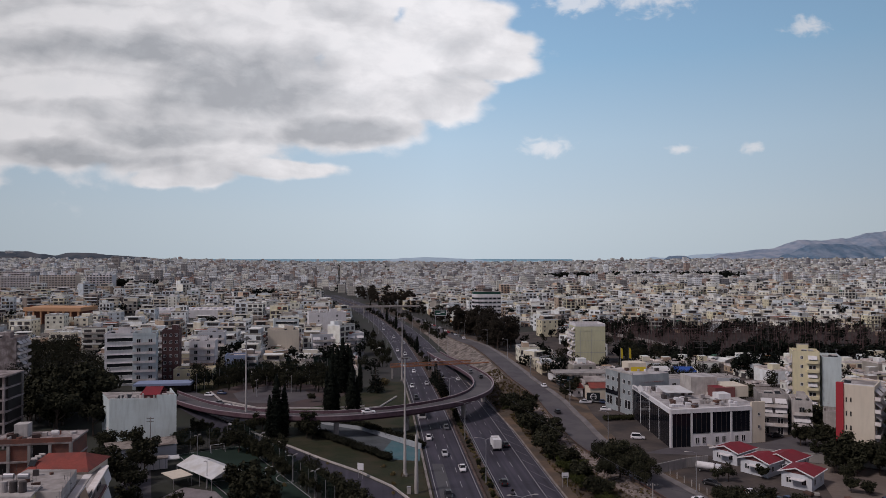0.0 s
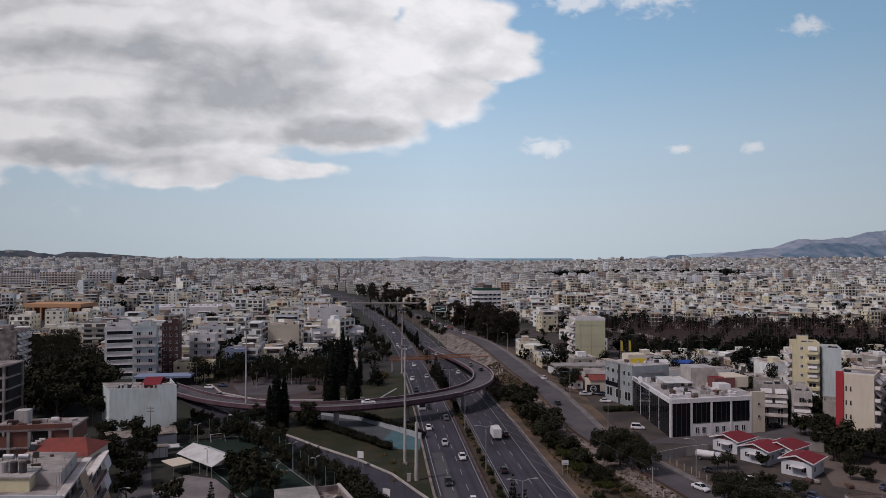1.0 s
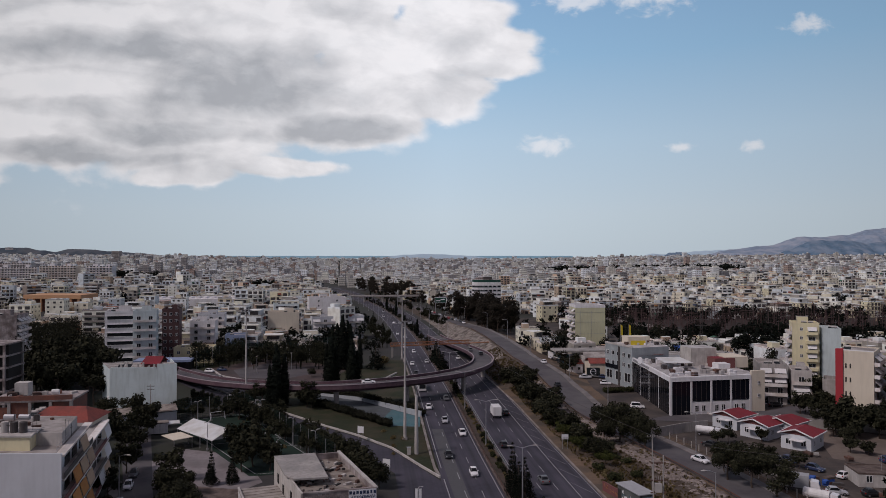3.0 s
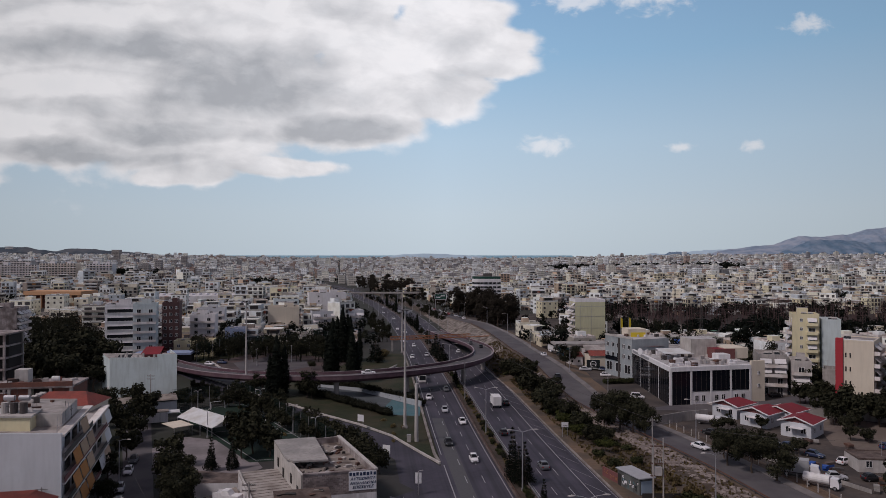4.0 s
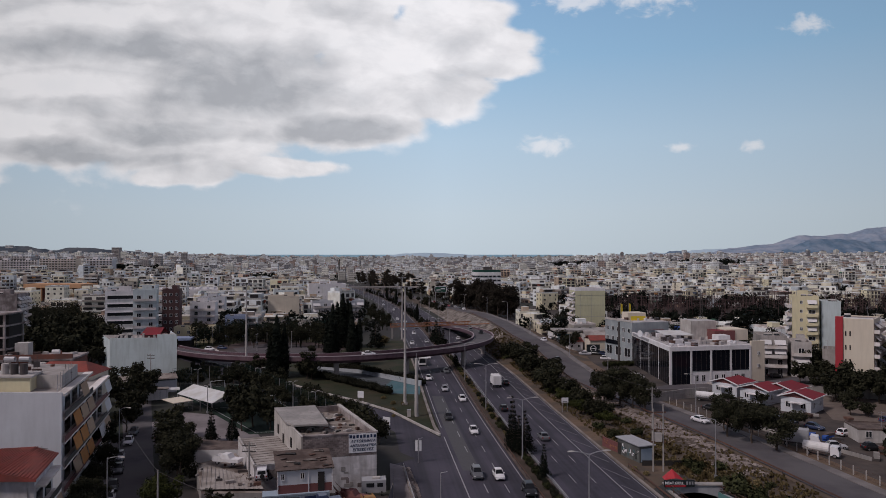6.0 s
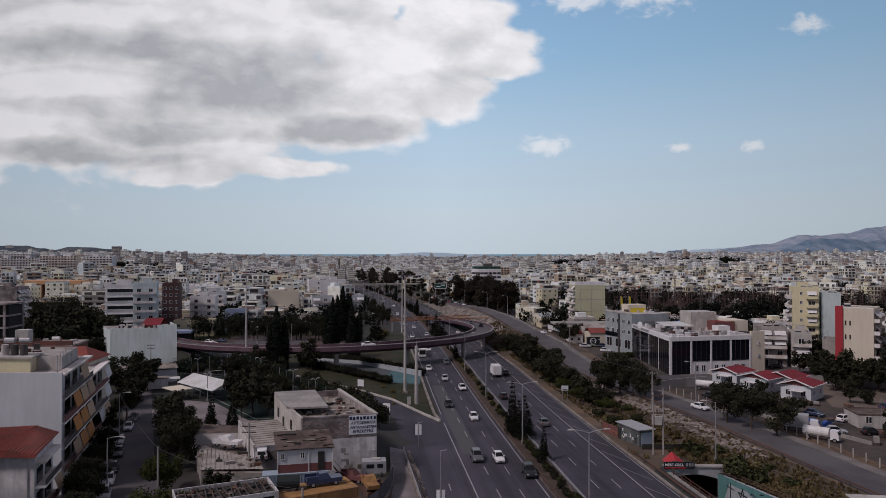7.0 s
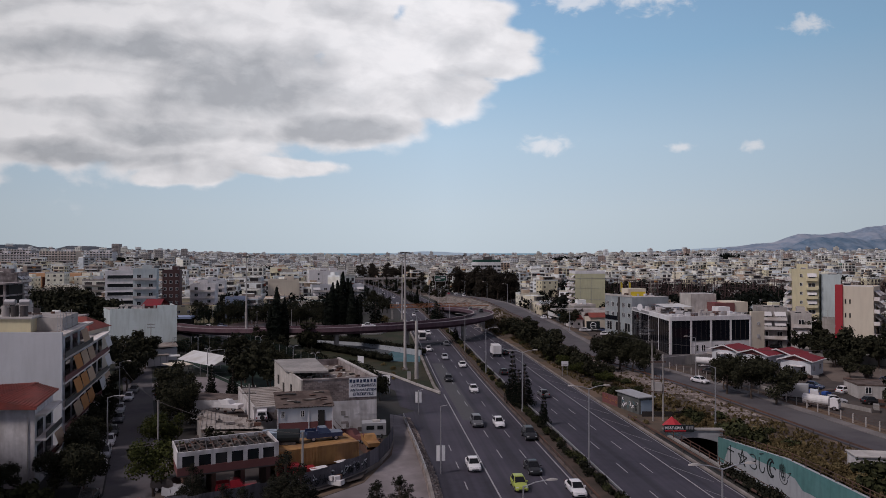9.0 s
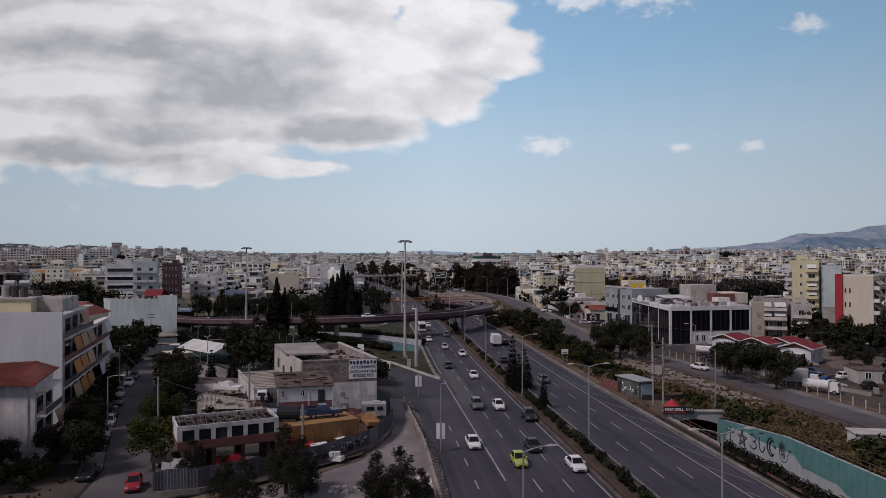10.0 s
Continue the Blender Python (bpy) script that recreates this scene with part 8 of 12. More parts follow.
# traffic coming towards the eye keeps to three lanes and the slip lane
TRAFFIC = [("white", "sedan", 4.2 - med(99.2), 99.2), ("lime", "hatch", 9.7 - med(90.6), 90.6), ("black", "sedan", 12.3 - med(97.6), 97.6), ("white", "sedan", 16.6 - med(88.9), 88.9), ("grey", "suv", 5.9 - med(124.2), 124.2), ("white", "hatch", 9.7 - med(123.7), 123.7), ("black", "suv", 14.0 - med(115.5), 115.5),
           ("white", "hatch", 6.7 - med(155), 155), ("black", "sedan", 1.3 - med(168.8), 168.8), ("white", "sedan", -2.6, 190), ("silver", "hatch", -6.0, 204), ("white", "hatch", -9.4, 222), ("grey", "sedan", -2.6, 236),
           ("white", "hatch", -6.1, 268), ("black", "hatch", -9.5, 286), ("white", "sedan", -9.5, 312), ("silver", "hatch", -2.6, 318), ("white", "hatch", -6, 352), ("white", "hatch", -9.3, 372), ("grey", "hatch", -2.5, 380),
           ("white", "van", -6, 415), ("white", "hatch", -9.4, 432), ("silver", "hatch", -2.6, 470), ("white", "hatch", -6.2, 505), ("white", "hatch", -9.0, 560), ("silver", "hatch", -4.0, 610)]
for c, k, off, y in TRAFFIC:
    car(c, k, med(y) + off, y, 0.05, lane_turn(y))
for c, k, off, y in [("grey", "sedan", 9.6, 150), ("black", "hatch", 6.3, 178), ("black", "hatch", 13.2, 214), ("silver", "hatch", 6.2, 262), ("white", "hatch", 13.0, 330), ("white", "hatch", 9.6, 392), ("grey", "hatch", 6.3, 450)]:
    car(c, k, med(y) + off, y, 0.05, lane_turn(y) + 180)
# parked along the street, in yards and lots
for c, k, x, y, t, z in [("red", "hatch", -35.3, 81.2, 18, 0.05), ("black", "sedan", -42.6, 85.3, 12, 0.05), ("white", "sedan", -47.3, 98.0, 22, 0.05), ("silver", "van", -50.0, 105, 22, 0.05), ("white", "hatch", -52.4, 111.6, 20, 0.05), ("black", "hatch", -54.6, 117.5, 20, 0.05),
                         ("grey", "hatch", -58.0, 127, 20, 0.05), ("silver", "hatch", -61.4, 135, 20, 0.05), ("white", "hatch", -64.6, 146, 16, 0.05), ("grey", "hatch", -67, 154, 14, 0.05),
                         ("blue", "van", -59.5, 150, 190, 0.05), ("white", "sedan", 53.8, 268, 80, 2.15), ("black", "sedan", 57.6, 268, 60, 2.15), ("blue", "hatch", 60.5, 267, 80, 2.15), ("silver", "hatch", 62.5, 265, 95, 2.15), ("white", "hatch", 40.0, 282, 190, 2.25),
                         ("black", "hatch", 39.6, 216 + 30, 188, 2.25), ("black", "sedan", 101.5, 217, 95, 2.15), ("silver", "van", 112, 226, 80, 2.15), ("white", "hatch", 116, 224, 80, 2.15),
                         ("white", "hatch", -80, 268, 50, 0.05), ("grey", "sedan", -87, 276, 230, 0.05), ("silver", "hatch", -70.5, 240, 55, 0.06), ("white", "hatch", -47, 206, 52, 0.06), ("white", "hatch", -96, 292, 70, 0.05), ("blue", "hatch", -92, 296, 80, 0.05),
                         ("white", "sedan", 57.2, 158, 25, 2.25), ("grey", "hatch", 75, 158, 60, 2.15), ("blue", "hatch", 79.5, 152, 40, 2.15), ("white", "hatch", 83, 147, 120, 2.15), ("blue", "hatch", 99, 158, 100, 2.15)]:
    car(c, k, x * (1.03 if z > 2 else 1), y * (1.03 if z > 2 else 1), z if z < 2 else plot_z(x * 1.03, y * 1.03) + 0.05, t)
for i in range(14):
    c, k = [("white", "hatch"), ("grey", "hatch"), ("silver", "sedan"), ("black", "hatch"), ("red", "hatch")][i % 5]
    y = 470 + i * 13
    car(c, k, front(y) - 1.6, y, front_z(y) + 0.03, 14)
for c, k, x, y, t in (("silver", "hatch", 78, 141, 80), ("black", "hatch", 84.5, 140, 95), ("white", "hatch", 88, 137, 75), ("grey", "sedan", 76, 165, 20), ("white", "hatch", 73, 168, 15), ("blue", "hatch", 79.5, 163, 25), ("black", "sedan", 66.5, 176, 40), ("white", "hatch", 60, 262, 80), ("silver", "sedan", 55, 275, 85), ("white", "van", 58, 300, 60), ("black", "hatch", 51, 310, 10), ("white", "hatch", 49, 322, 8)):
    car(c, k, x, y, plot_z(x, y) + 0.04, t)
# cars on the flyover
car("black", "hatch", 15.9, 300, 6.05, 186)
car("grey", "hatch", 12.2, 318, 5.35, 190)
car("white", "sedan", -24, 228.6, 6.75, 100)


def box_truck(x, y, z, turn, label="white box lorry with dark cab front", cab="white", body=None):
    v = thing("lorry", label, "lorry", at=Matrix.Translation((x, y, z)) @ Matrix.Rotation(radians(turn), 4, "Z"))
    part("cargo_box", Mesh().box(0, 1.2, 0.9, 2.4, 5.2, 2.5), [body or WHITE], v)
    part("cab", loft(Mesh(), [[(-1.1, -3.4, 0.5), (1.1, -3.4, 0.5), (1.1, -3.4, 1.6), (-1.1, -3.4, 1.6)], [(-1.1, -3.2, 0.5), (1.1, -3.2, 0.5), (1.05, -3.1, 2.4), (-1.05, -3.1, 2.4)], [(-1.1, -1.7, 0.5), (1.1, -1.7, 0.5), (1.05, -1.7, 2.5), (-1.05, -1.7, 2.5)]]), [car_paint(cab)], v)
    part("windscreen", Mesh().quad((-0.95, -3.44, 1.6), (0.95, -3.44, 1.6), (0.9, -3.2, 2.3), (-0.9, -3.2, 2.3)), [GLASS], v)
    part("chassis", Mesh().box(0, 0, 0.55, 1.2, 6.6, 0.35), [DARK_STEEL], v)
    wheel_parts(v, 0.45, [(s, yy) for s in (-1.0, 1.0) for yy in (-2.6, 2.6)], 0.3)
    return v


box_truck(med(212) + 9.8, 212, 0.05, lane_turn(212) + 180, "white box lorry driving on the motorway")


def bus(x, y, z, turn):
    v = thing("bus", "white city bus with dark window bands", "bus", at=Matrix.Translation((x, y, z)) @ Matrix.Rotation(radians(turn), 4, "Z"))
    part("body", Mesh().box(0, 0, 0.35, 2.5, 10.5, 2.6), [WHITE], v)
    for s in (-1, 1):
        part("window_band", Mesh().box(s * 1.23, 0, 1.5, 0.06, 9.6, 1.0), [GLASS], v)
    part("windscreen", Mesh().box(0, -5.24, 1.1, 2.2, 0.06, 1.5), [GLASS], v)
    part("roof_unit", Mesh().box(0, 1, 2.95, 1.6, 2.4, 0.25), [PALE_CONCRETE], v)
    wheel_parts(v, 0.48, [(s * 1.1, yy) for s in (-1, 1) for yy in (-3.4, 3.2)], 0.3)


bus(med(255) - 9.6, 255, 0.05, lane_turn(255))
bus(-42.5, 440, 0.05, 5)
bus(-39, 430, 0.05, 8)


def tanker(x, y, z, turn):
    v = box_truck(x, y, z, turn, "white tanker lorry parked in a yard", body=DARK_STEEL)
    v.matrix_basis = v.matrix_basis @ Matrix.Diagonal((0.88, 0.88, 0.88, 1))
    for o in list(v.children):
        if o.name.startswith("cargo_box"):
            o.data = Mesh().tube((0, -1.4, 1.75), (0, 3.8, 1.75), 1.05, sides=16).data("tank", [WHITE])
            o.name = "tank"


tanker(72.6, 136.0, 0.5, 48)
tanker(70.0, 187, 0.5, 60)
box_truck(72.0, 143, 0.5, 60, "white flatbed lorry parked in a yard", body=GREY_RENDER)
box_truck(60.0, 80.0, 1.6, -60, "white camper van above the retaining wall")
# delivery van by the office
car("white", "van", 60.5, 221, 0.5, 75)


# ---- posts, lamps and signs ----
def lamp_mesh(h, arms, reach):
    def go():
        m = Mesh().tube((0, 0, 0), (0, 0, h), 0.14, 0.07, 8).box(0, 0, 0, 0.4, 0.4, 0.5)
        return m
    return shared(("pole", h), go, [STEEL])


def lamp(x, y, z, h, arms, reach, turn, label="tall galvanised street lamp with curved arm", name="street_lamp"):
    l = thing(name, label, "street lamp", "street lamps", Matrix.Translation((x, y, z)) @ Matrix.Rotation(radians(turn), 4, "Z"))
    put("pole", lamp_mesh(h, arms, reach), l, Matrix())
    for s in arms:
        arm = put("arm", shared(("arm", reach, s), lambda: Mesh().tube((0, 0, h - 0.1), (s * reach * 0.5, 0, h + 0.25), 0.055, sides=6).tube((s * reach * 0.5, 0, h + 0.25), (s * reach, 0, h + 0.4), 0.05, sides=6), [STEEL]), l, Matrix())
        put("lamp_head", shared(("lamp_head", reach, s), lambda: loft(Mesh(), [[(s * (reach + a), -w, h + 0.36), (s * (reach + a), w, h + 0.36), (s * (reach + a), w * 0.7, h + 0.36 + t), (s * (reach + a), -w * 0.7, h + 0.36 + t)] for a, w, t in ((-0.1, 0.08, 0.08), (0.3, 0.17, 0.16), (0.75, 0.15, 0.12), (0.95, 0.05, 0.06))]), [PALE_CONCRETE]), arm, Matrix())


for y in (60.9, 97.9, 134.9, 178, 222, 268, 312, 356):
    lamp(med(y) + (3.0 if y < 100 else 1.9), y, 0.16, 11.2, (-1, 1), 2.1, 6)
lamp(7.0, 62.0, 0.03, 9.5, (1,), 2.2, 10)
lamp(47.0, 122.6, 0.4, 10, (-1,), 1.8, 8)
lamp(-62.6, 137.5, 0.05, 9.0, (1,), 1.9, -20)
lamp(-49.8, 105.5, 0.05, 8.6, (1,), 2.4, -20)
for y, o in ((170, 5), (215, 4), (262, 4), (310, 4), (360, 4), (420, 4), (480, 4), (540, 4)):
    lamp(front(y) + o * 0.3, y, front_z(y), 9.5, (-1,), 2.0, 6)
for k in range(9):
    y = 400 + 45 * k
    lamp(med(y) - 15, y, 0.03, 11, (1,), 2.2, 6)
    lamp(med(y) + 17, y, 0.03, 11, (-1,), 2.2, 6)


def high_mast(x, y, h, label="very tall tapered mast with a ring of floodlights"):
    m = thing("light_mast", label, "light mast", "light masts", Matrix.Translation((x, y, 0)))
    part("mast", Mesh().tube((0, 0, 0), (0, 0, h), 0.42, 0.17, 12), [PALE_CONCRETE], m)
    part("mast_foot", Mesh().box(0, 0, 0, 1.3, 1.3, 0.5), [CONCRETE], m)
    part("crown_ring", Mesh().tube((0, 0, h - 0.2), (0, 0, h + 0.15), 1.2, 1.3, 14), [DARK_STEEL], m)
    for k in range(8):
        a = k * math.pi / 4
        part("floodlight", Mesh().box(1.55 * math.cos(a), 1.55 * math.sin(a), h - 0.45, 0.55, 0.4, 0.45, math.degrees(a)), [GREY_RENDER], m)


high_mast(-9.9, 185, 30.6)
high_mast(-66.5, 240, 29.5)
high_mast(-19, 330, 29.0)
# stout pale pillar on the verge, and the cabinet by it
pl = thing("concrete_pillar", "stout pale concrete pillar standing on the verge", "pillar", at=Matrix.Translation((-6.4, 171.5, 0)))
part("shaft", Mesh().tube((0, 0, 0), (0, 0, 14.0), 0.5, 0.36, 14), [PALE_CONCRETE], pl)
part("cap", Mesh().tube((0, 0, 14.0), (0, 0, 15.2), 0.06, 0.05, 6), [STEEL], pl)
cb = thing("cabinet", "small pale switch cabinet on the verge", "cabinet", at=Matrix.Translation((-8.2, 171, 0)))
part("case", Mesh().box(0, 0, 0, 0.9, 0.6, 1.7), [PALE_CONCRETE], cb)
part("case_top", Mesh().box(0, 0, 1.7, 1.0, 0.7, 0.08), [GREY_RENDER], cb)


def banner(x, y, z0, h, turn, top):
    b = thing("pole_banners", "pair of white banner boards on a lamp post", "banner", "banners", Matrix.Translation((x, y, 0)) @ Matrix.Rotation(radians(turn), 4, "Z"))
    for s in (-1, 1):
        part("board", Mesh().box(s * 0.36, 0, z0, 0.46, 0.05, h, s * 8), [SIGN_WHITE], b)
        part("bracket", Mesh().box(s * 0.3, 0, z0 + h, 0.6, 0.05, 0.05).box(s * 0.3, 0, z0 - 0.05, 0.6, 0.05, 0.05), [STEEL], b)
    part("post", Mesh().tube((0, 0, 0), (0, 0, top), 0.08, 0.06, sides=6).tube((0, 0, top), (0.9, 0, top + 0.15), 0.04, sides=5), [STEEL], b)


banner(-4.6, 133, 2.2, 2.0, 0, 4.5)
banner(-0.3, 96.5, 1.8, 2.1, 0, 9.2)


def sign_board(x, y, z, w, h, m, turn, label, bars=3):
    s = thing("sign", label, "sign", at=Matrix.Translation((x, y, 0)) @ Matrix.Rotation(radians(turn), 4, "Z"))
    part("board", Mesh().box(0, 0, z, w, 0.08, h), [m], s)
    for u in (-w * 0.35, w * 0.35) if w > 1.5 else (0,):
        part("post", Mesh().tube((u, 0.1, 0), (u, 0.1, z + h), 0.07, sides=6), [STEEL], s)
    for k in range(bars):
        part("text_bar", Mesh().box(0, -0.06, z + h * (0.2 + 0.26 * k), w * (0.7 - 0.12 * (k % 2)), 0.02, h * 0.12), [BLACK_PAINT if m is SIGN_WHITE else SIGN_WHITE], s)


sign_board(30.2, 176, 2.4, 1.7, 1.2, SIGN_WHITE, 5, "small white roadside sign with dark mark", 1)
sign_board(-21.2, 183, 2.2, 1.8, 1.7, SIGN_WHITE, -25, "white advertising board on posts", 0)
sign_board(-12.2, 153.5, 2.2, 1.8, 1.7, SIGN_WHITE, -25, "white advertising board above the fence", 0)
sign_board(58.6, 277, 0.9, 5.2, 3.4, BLACK_PAINT, 0, "black board with a round pale emblem", 0)
em = thing("emblem", "round pale ring emblem on a black board", "emblem", at=Matrix.Translation((58.6, 276.8, 2.7)))
ring_m = loft(Mesh(), [[((1.1 + r) * math.cos(2 * math.pi * k / 20), d, (1.1 + r) * math.sin(2 * math.pi * k / 20)) for r, d in ((-0.13, 0), (0, -0.12), (0.13, 0), (0, 0.12))] for k in range(21)])
part("ring", ring_m, [SIGN_WHITE], em)
part("bar", Mesh().box(0, 0, -0.08, 2.0, 0.06, 0.16), [SIGN_WHITE], em)
gs = thing("gantry_sign", "green motorway direction sign with white rim", "road sign", at=Matrix.Translation((-2, 592, 0)))
part("panel", Mesh().box(0, 0, 9.0, 9.5, 0.3, 4.6), [SIGN_GREEN], gs)
part("rim", Mesh().box(0, -0.2, 13.4, 9.8, 0.1, 0.3).box(0, -0.2, 8.9, 9.8, 0.1, 0.3).box(-4.8, -0.2, 9, 0.3, 0.1, 4.5).box(4.8, -0.2, 9, 0.3, 0.1, 4.5), [SIGN_WHITE], gs)
for u in (-0.9, 0.9):
    part("text_bar", Mesh().box(u * 2, -0.2, 11 + u * 0.6, 3.4, 0.05, 0.7), [SIGN_WHITE], gs)
for u in (-4.2, 4.2):
    part("post", Mesh().box(u, 0.2, 0, 0.4, 0.4, 9.2), [STEEL], gs)
for i, (x, z) in enumerate(((79.0, 25.5), (82.5, 25.5))):
    fl = thing("flag", "yellow banner flag on a pole", "flag", "yellow flags", Matrix.Translation((x - 4, 300, 0)))
    part("pole", Mesh().tube((0, 0, 2), (0, 0, 19), 0.06, sides=6), [STEEL], fl)
    part("cloth", Mesh().quad((0, 0, 14.5), (1.1, 0.2, 14.2), (0.9, 0.1, 18.4), (0, 0, 19)).quad((0, 0.03, 19), (0.9, 0.13, 18.4), (1.1, 0.23, 14.2), (0, 0.03, 14.5)), [FLAG_YELLOW], fl)


def wood_pole(x, y, z, h, cross=1, label="weathered utility pole with cross arm"):
    p = thing("utility_pole", label, "utility pole", "utility poles", Matrix.Translation((x, y, z)))
    part("pole", Mesh().tube((0, 0, 0), (0, 0, h), 0.16, 0.11, 8), [CONCRETE], p)
    for k in range(cross):
        part("cross_arm", Mesh().box(0, 0, h - 0.6 - 0.9 * k, 2.2, 0.12, 0.14), [DARK_STEEL], p)
        for u in (-1, -0.4, 0.4, 1):
            part("insulator", Mesh().tube((u, 0, h - 0.46 - 0.9 * k), (u, 0, h - 0.2 - 0.9 * k), 0.06, sides=6), [PALE_CONCRETE], p)


wood_pole(-36.8, 91.8, 0, 11.0, 0, "bare grey utility pole by the street")
wood_pole(-15.2, 77.0, 0, 10.5, 0, "bare grey utility pole by the road fence")
wood_pole(40.2, 136.5, 0, 13.5, 1)
wood_pole(-86, 209, 0, 10, 2)
wood_pole(-30, 110, 4.3, 5.5, 2, "short roof pole with two cross arms")
hp = thing("transformer_frame", "twin pole transformer frame by the road", "transformer", at=Matrix.Translation((38.6, 127.5, 0)))
for u in (-0.9, 0.9):
    part("leg", Mesh().tube((u, 0, 0), (u, 0, 12.0 if u > 0 else 11.2), 0.15, 0.12, 8), [CONCRETE], hp)
for zz in (5.2, 7.4, 10.5):
    part("beam", Mesh().box(0, 0, zz, 2.8, 0.2, 0.22), [RUST], hp)
part("transformer", Mesh().box(0, 0.1, 5.4, 1.2, 0.9, 1.5), [PALE_CONCRETE], hp)
for k in range(5):
    part("hanger", Mesh().tube((-0.8 + 0.4 * k, 0, 7.6), (-0.8 + 0.4 * k, 0, 8.3), 0.05, sides=5), [STEEL], hp)
for (ax, ay, az), (bx, by, bz) in (((40.2, 136.5, 13.2), (65, 118, 14)), ((40.2, 136.5, 13.2), (20, 230, 12)), ((-36.8, 91.8, 10.8), (-62.6, 137.5, 9)), ((-36.8, 91.8, 10.8), (-15.2, 77, 10.3)), ((-62.8, 117.4, 12.0), (-80, 117, 9.6))):
    w = thing("overhead_wire", "thin dark sagging overhead wire", "wire", "wires")
    wm = Mesh().rail([(ax + (bx - ax) * k / 12, ay + (by - ay) * k / 12, az + (bz - az) * k / 12 - 3 * k / 12 * (1 - k / 12)) for k in range(13)], 0.04, 0.04)
    part("wire", wm, [DARK_STEEL], w)


# ---- the scrap yard and its surroundings ----
area("yard_ground", [(-10.5, 92), (-8.5, 112), (-23, 114), (-38, 128), (-40, 108), (-37, 94), (-33, 80), (-22, 79.5)], 0.9, DIRT_YARD, "oily dirt floor of a scrap yard")
area("street", [(-28, 40), (-29.5, 82), (-41, 106), (-52, 128), (-60, 147), (-78, 190), (-96, 250), (-110, 285), (-119, 282), (-104, 245), (-86, 190), (-67.5, 150), (-61, 132), (-52, 112), (-42, 88), (-36, 60), (-36, 40)], 0.035, OLD_ASPHALT, "worn grey asphalt side street", "road")
area("pavement_left", [(-42.2, 88), (-52.2, 112), (-61.2, 132), (-67.7, 150), (-70, 150), (-63.4, 131), (-54.4, 111), (-44.6, 87)], 0.16, PAVING, "grey broken pavement", "pavement")
area("lane_gravel", [(-7.1, 129), (-9.8, 131), (-8.2, 112), (-7.6, 103.7), (-10.3, 91), (-14.7, 85.5), (-26, 75), (-20, 66), (-1.0, 66), (-0.6, 79.6), (-1.9, 91.1), (-3.9, 106.4), (-5.3, 116.3)], 0.5, LANE, "rough grey lane beside a rubble wall", "road")
area("slip_apron", [(-10.0, 131), (-7.0, 127.5), (-4.4, 110), (-2.0, 92), (-0.8, 79), (0.2, 66), (7, 66), (5, 100), (3, 128), (-4, 137)], 0.022, ASPHALT, "dark asphalt shoulder of the slip road", "road")
area("car_park", [(-44, 139), (-38, 150), (-48, 170), (-64, 176), (-68, 164), (-60, 146)], 0.022, LANE, "packed pale dirt car park")
area("near_waste", [(-36.2, 60), (-42.3, 87), (-46.8, 85), (-52, 91), (-72, 91), (-80, 50)], 0.05, DIRT_YARD, "dark waste ground with dry weeds")
area("junction", [(-66, 249), (-74, 245), (-112, 288), (-150, 330), (-190, 335), (-190, 350), (-140, 352), (-104, 300), (-76, 272)], 0.05, OLD_ASPHALT, "wide grey street junction", "road")
area("court_paving", [(-84, 268), (-100, 300), (-84, 330), (-58, 318), (-40, 300), (-44, 276), (-60, 262)], 0.03, COURT, "faded red paved court", "court")
area("court_inner", [(-80, 280), (-88, 298), (-78, 316), (-60, 306), (-52, 290), (-62, 276)], 0.04, OLD_ASPHALT, "grey sports court", "court")
for pts in ([(-100, 283), (-88, 278), (-78, 271), (-66, 262), (-40, 262), (-24, 270), (-19, 290)], [(-98, 300), (-88, 282), (-70, 268), (-42, 267), (-30, 272)]):
    wall_run("kerb_line", pts, 0, 0.5, 0.6, PALE_CONCRETE, "pale concrete kerb of the roundabout verge", "kerb")
for pts in ([(-0.6, 152.8), (-5, 161), (-12.6, 176), (-22, 188), (-34.9, 201), (-45, 212.5), (-56, 224), (-73, 244.5), (-89.2, 263), (-106, 285)],):
    wall_run("road_edge_wall", pts, 0, 0.45, 0.4, PALE_CONCRETE, "low pale concrete edge wall of the service road", "wall")

# verge of the lane below the fence, dry and strewn with stones
area("lane_verge", [(-7.7, 112), (-7.5, 103.7), (-10.1, 91.4), (-14.6, 85.8), (-25.6, 75.4), (-27.5, 76.5), (-15.2, 87.9), (-10.6, 94), (-8.6, 99), (-7.9, 112)], 0.52, SOIL, "dry weedy verge strewn with stones below a fence")
# rubble revetment between lane and slip road: stones on a sloping core
WALL_PTS = [(-6.9, 128.1), (-5.3, 116.3), (-3.9, 106.4), (-2.8, 98.2), (-1.9, 91.1), (-0.8, 79.6), (-0.2, 74.0), (0.6, 66)]
WALL_FOOT = [(-6.2, 130), (-4.2, 119.5), (-2.8, 109), (-1.6, 100.5), (-0.6, 93), (0.5, 81), (1.0, 75), (1.8, 66)]
WALL_H = [0.5, 0.9, 1.25, 1.5, 1.6, 1.7, 1.7, 1.7]
core = Mesh().strip([(a[0] - 0.3, a[1], h) for a, h in zip(WALL_PTS, WALL_H)], [(a[0], a[1], h) for a, h in zip(WALL_PTS, WALL_H)])
core.strip([(a[0], a[1], h) for a, h in zip(WALL_PTS, WALL_H)], [(b[0], b[1], 0.0) for b in WALL_FOOT])
core.strip([(a[0] - 0.3, a[1], 0.3) for a in WALL_PTS], [(a[0] - 0.3, a[1], h) for a, h in zip(WALL_PTS, WALL_H)])
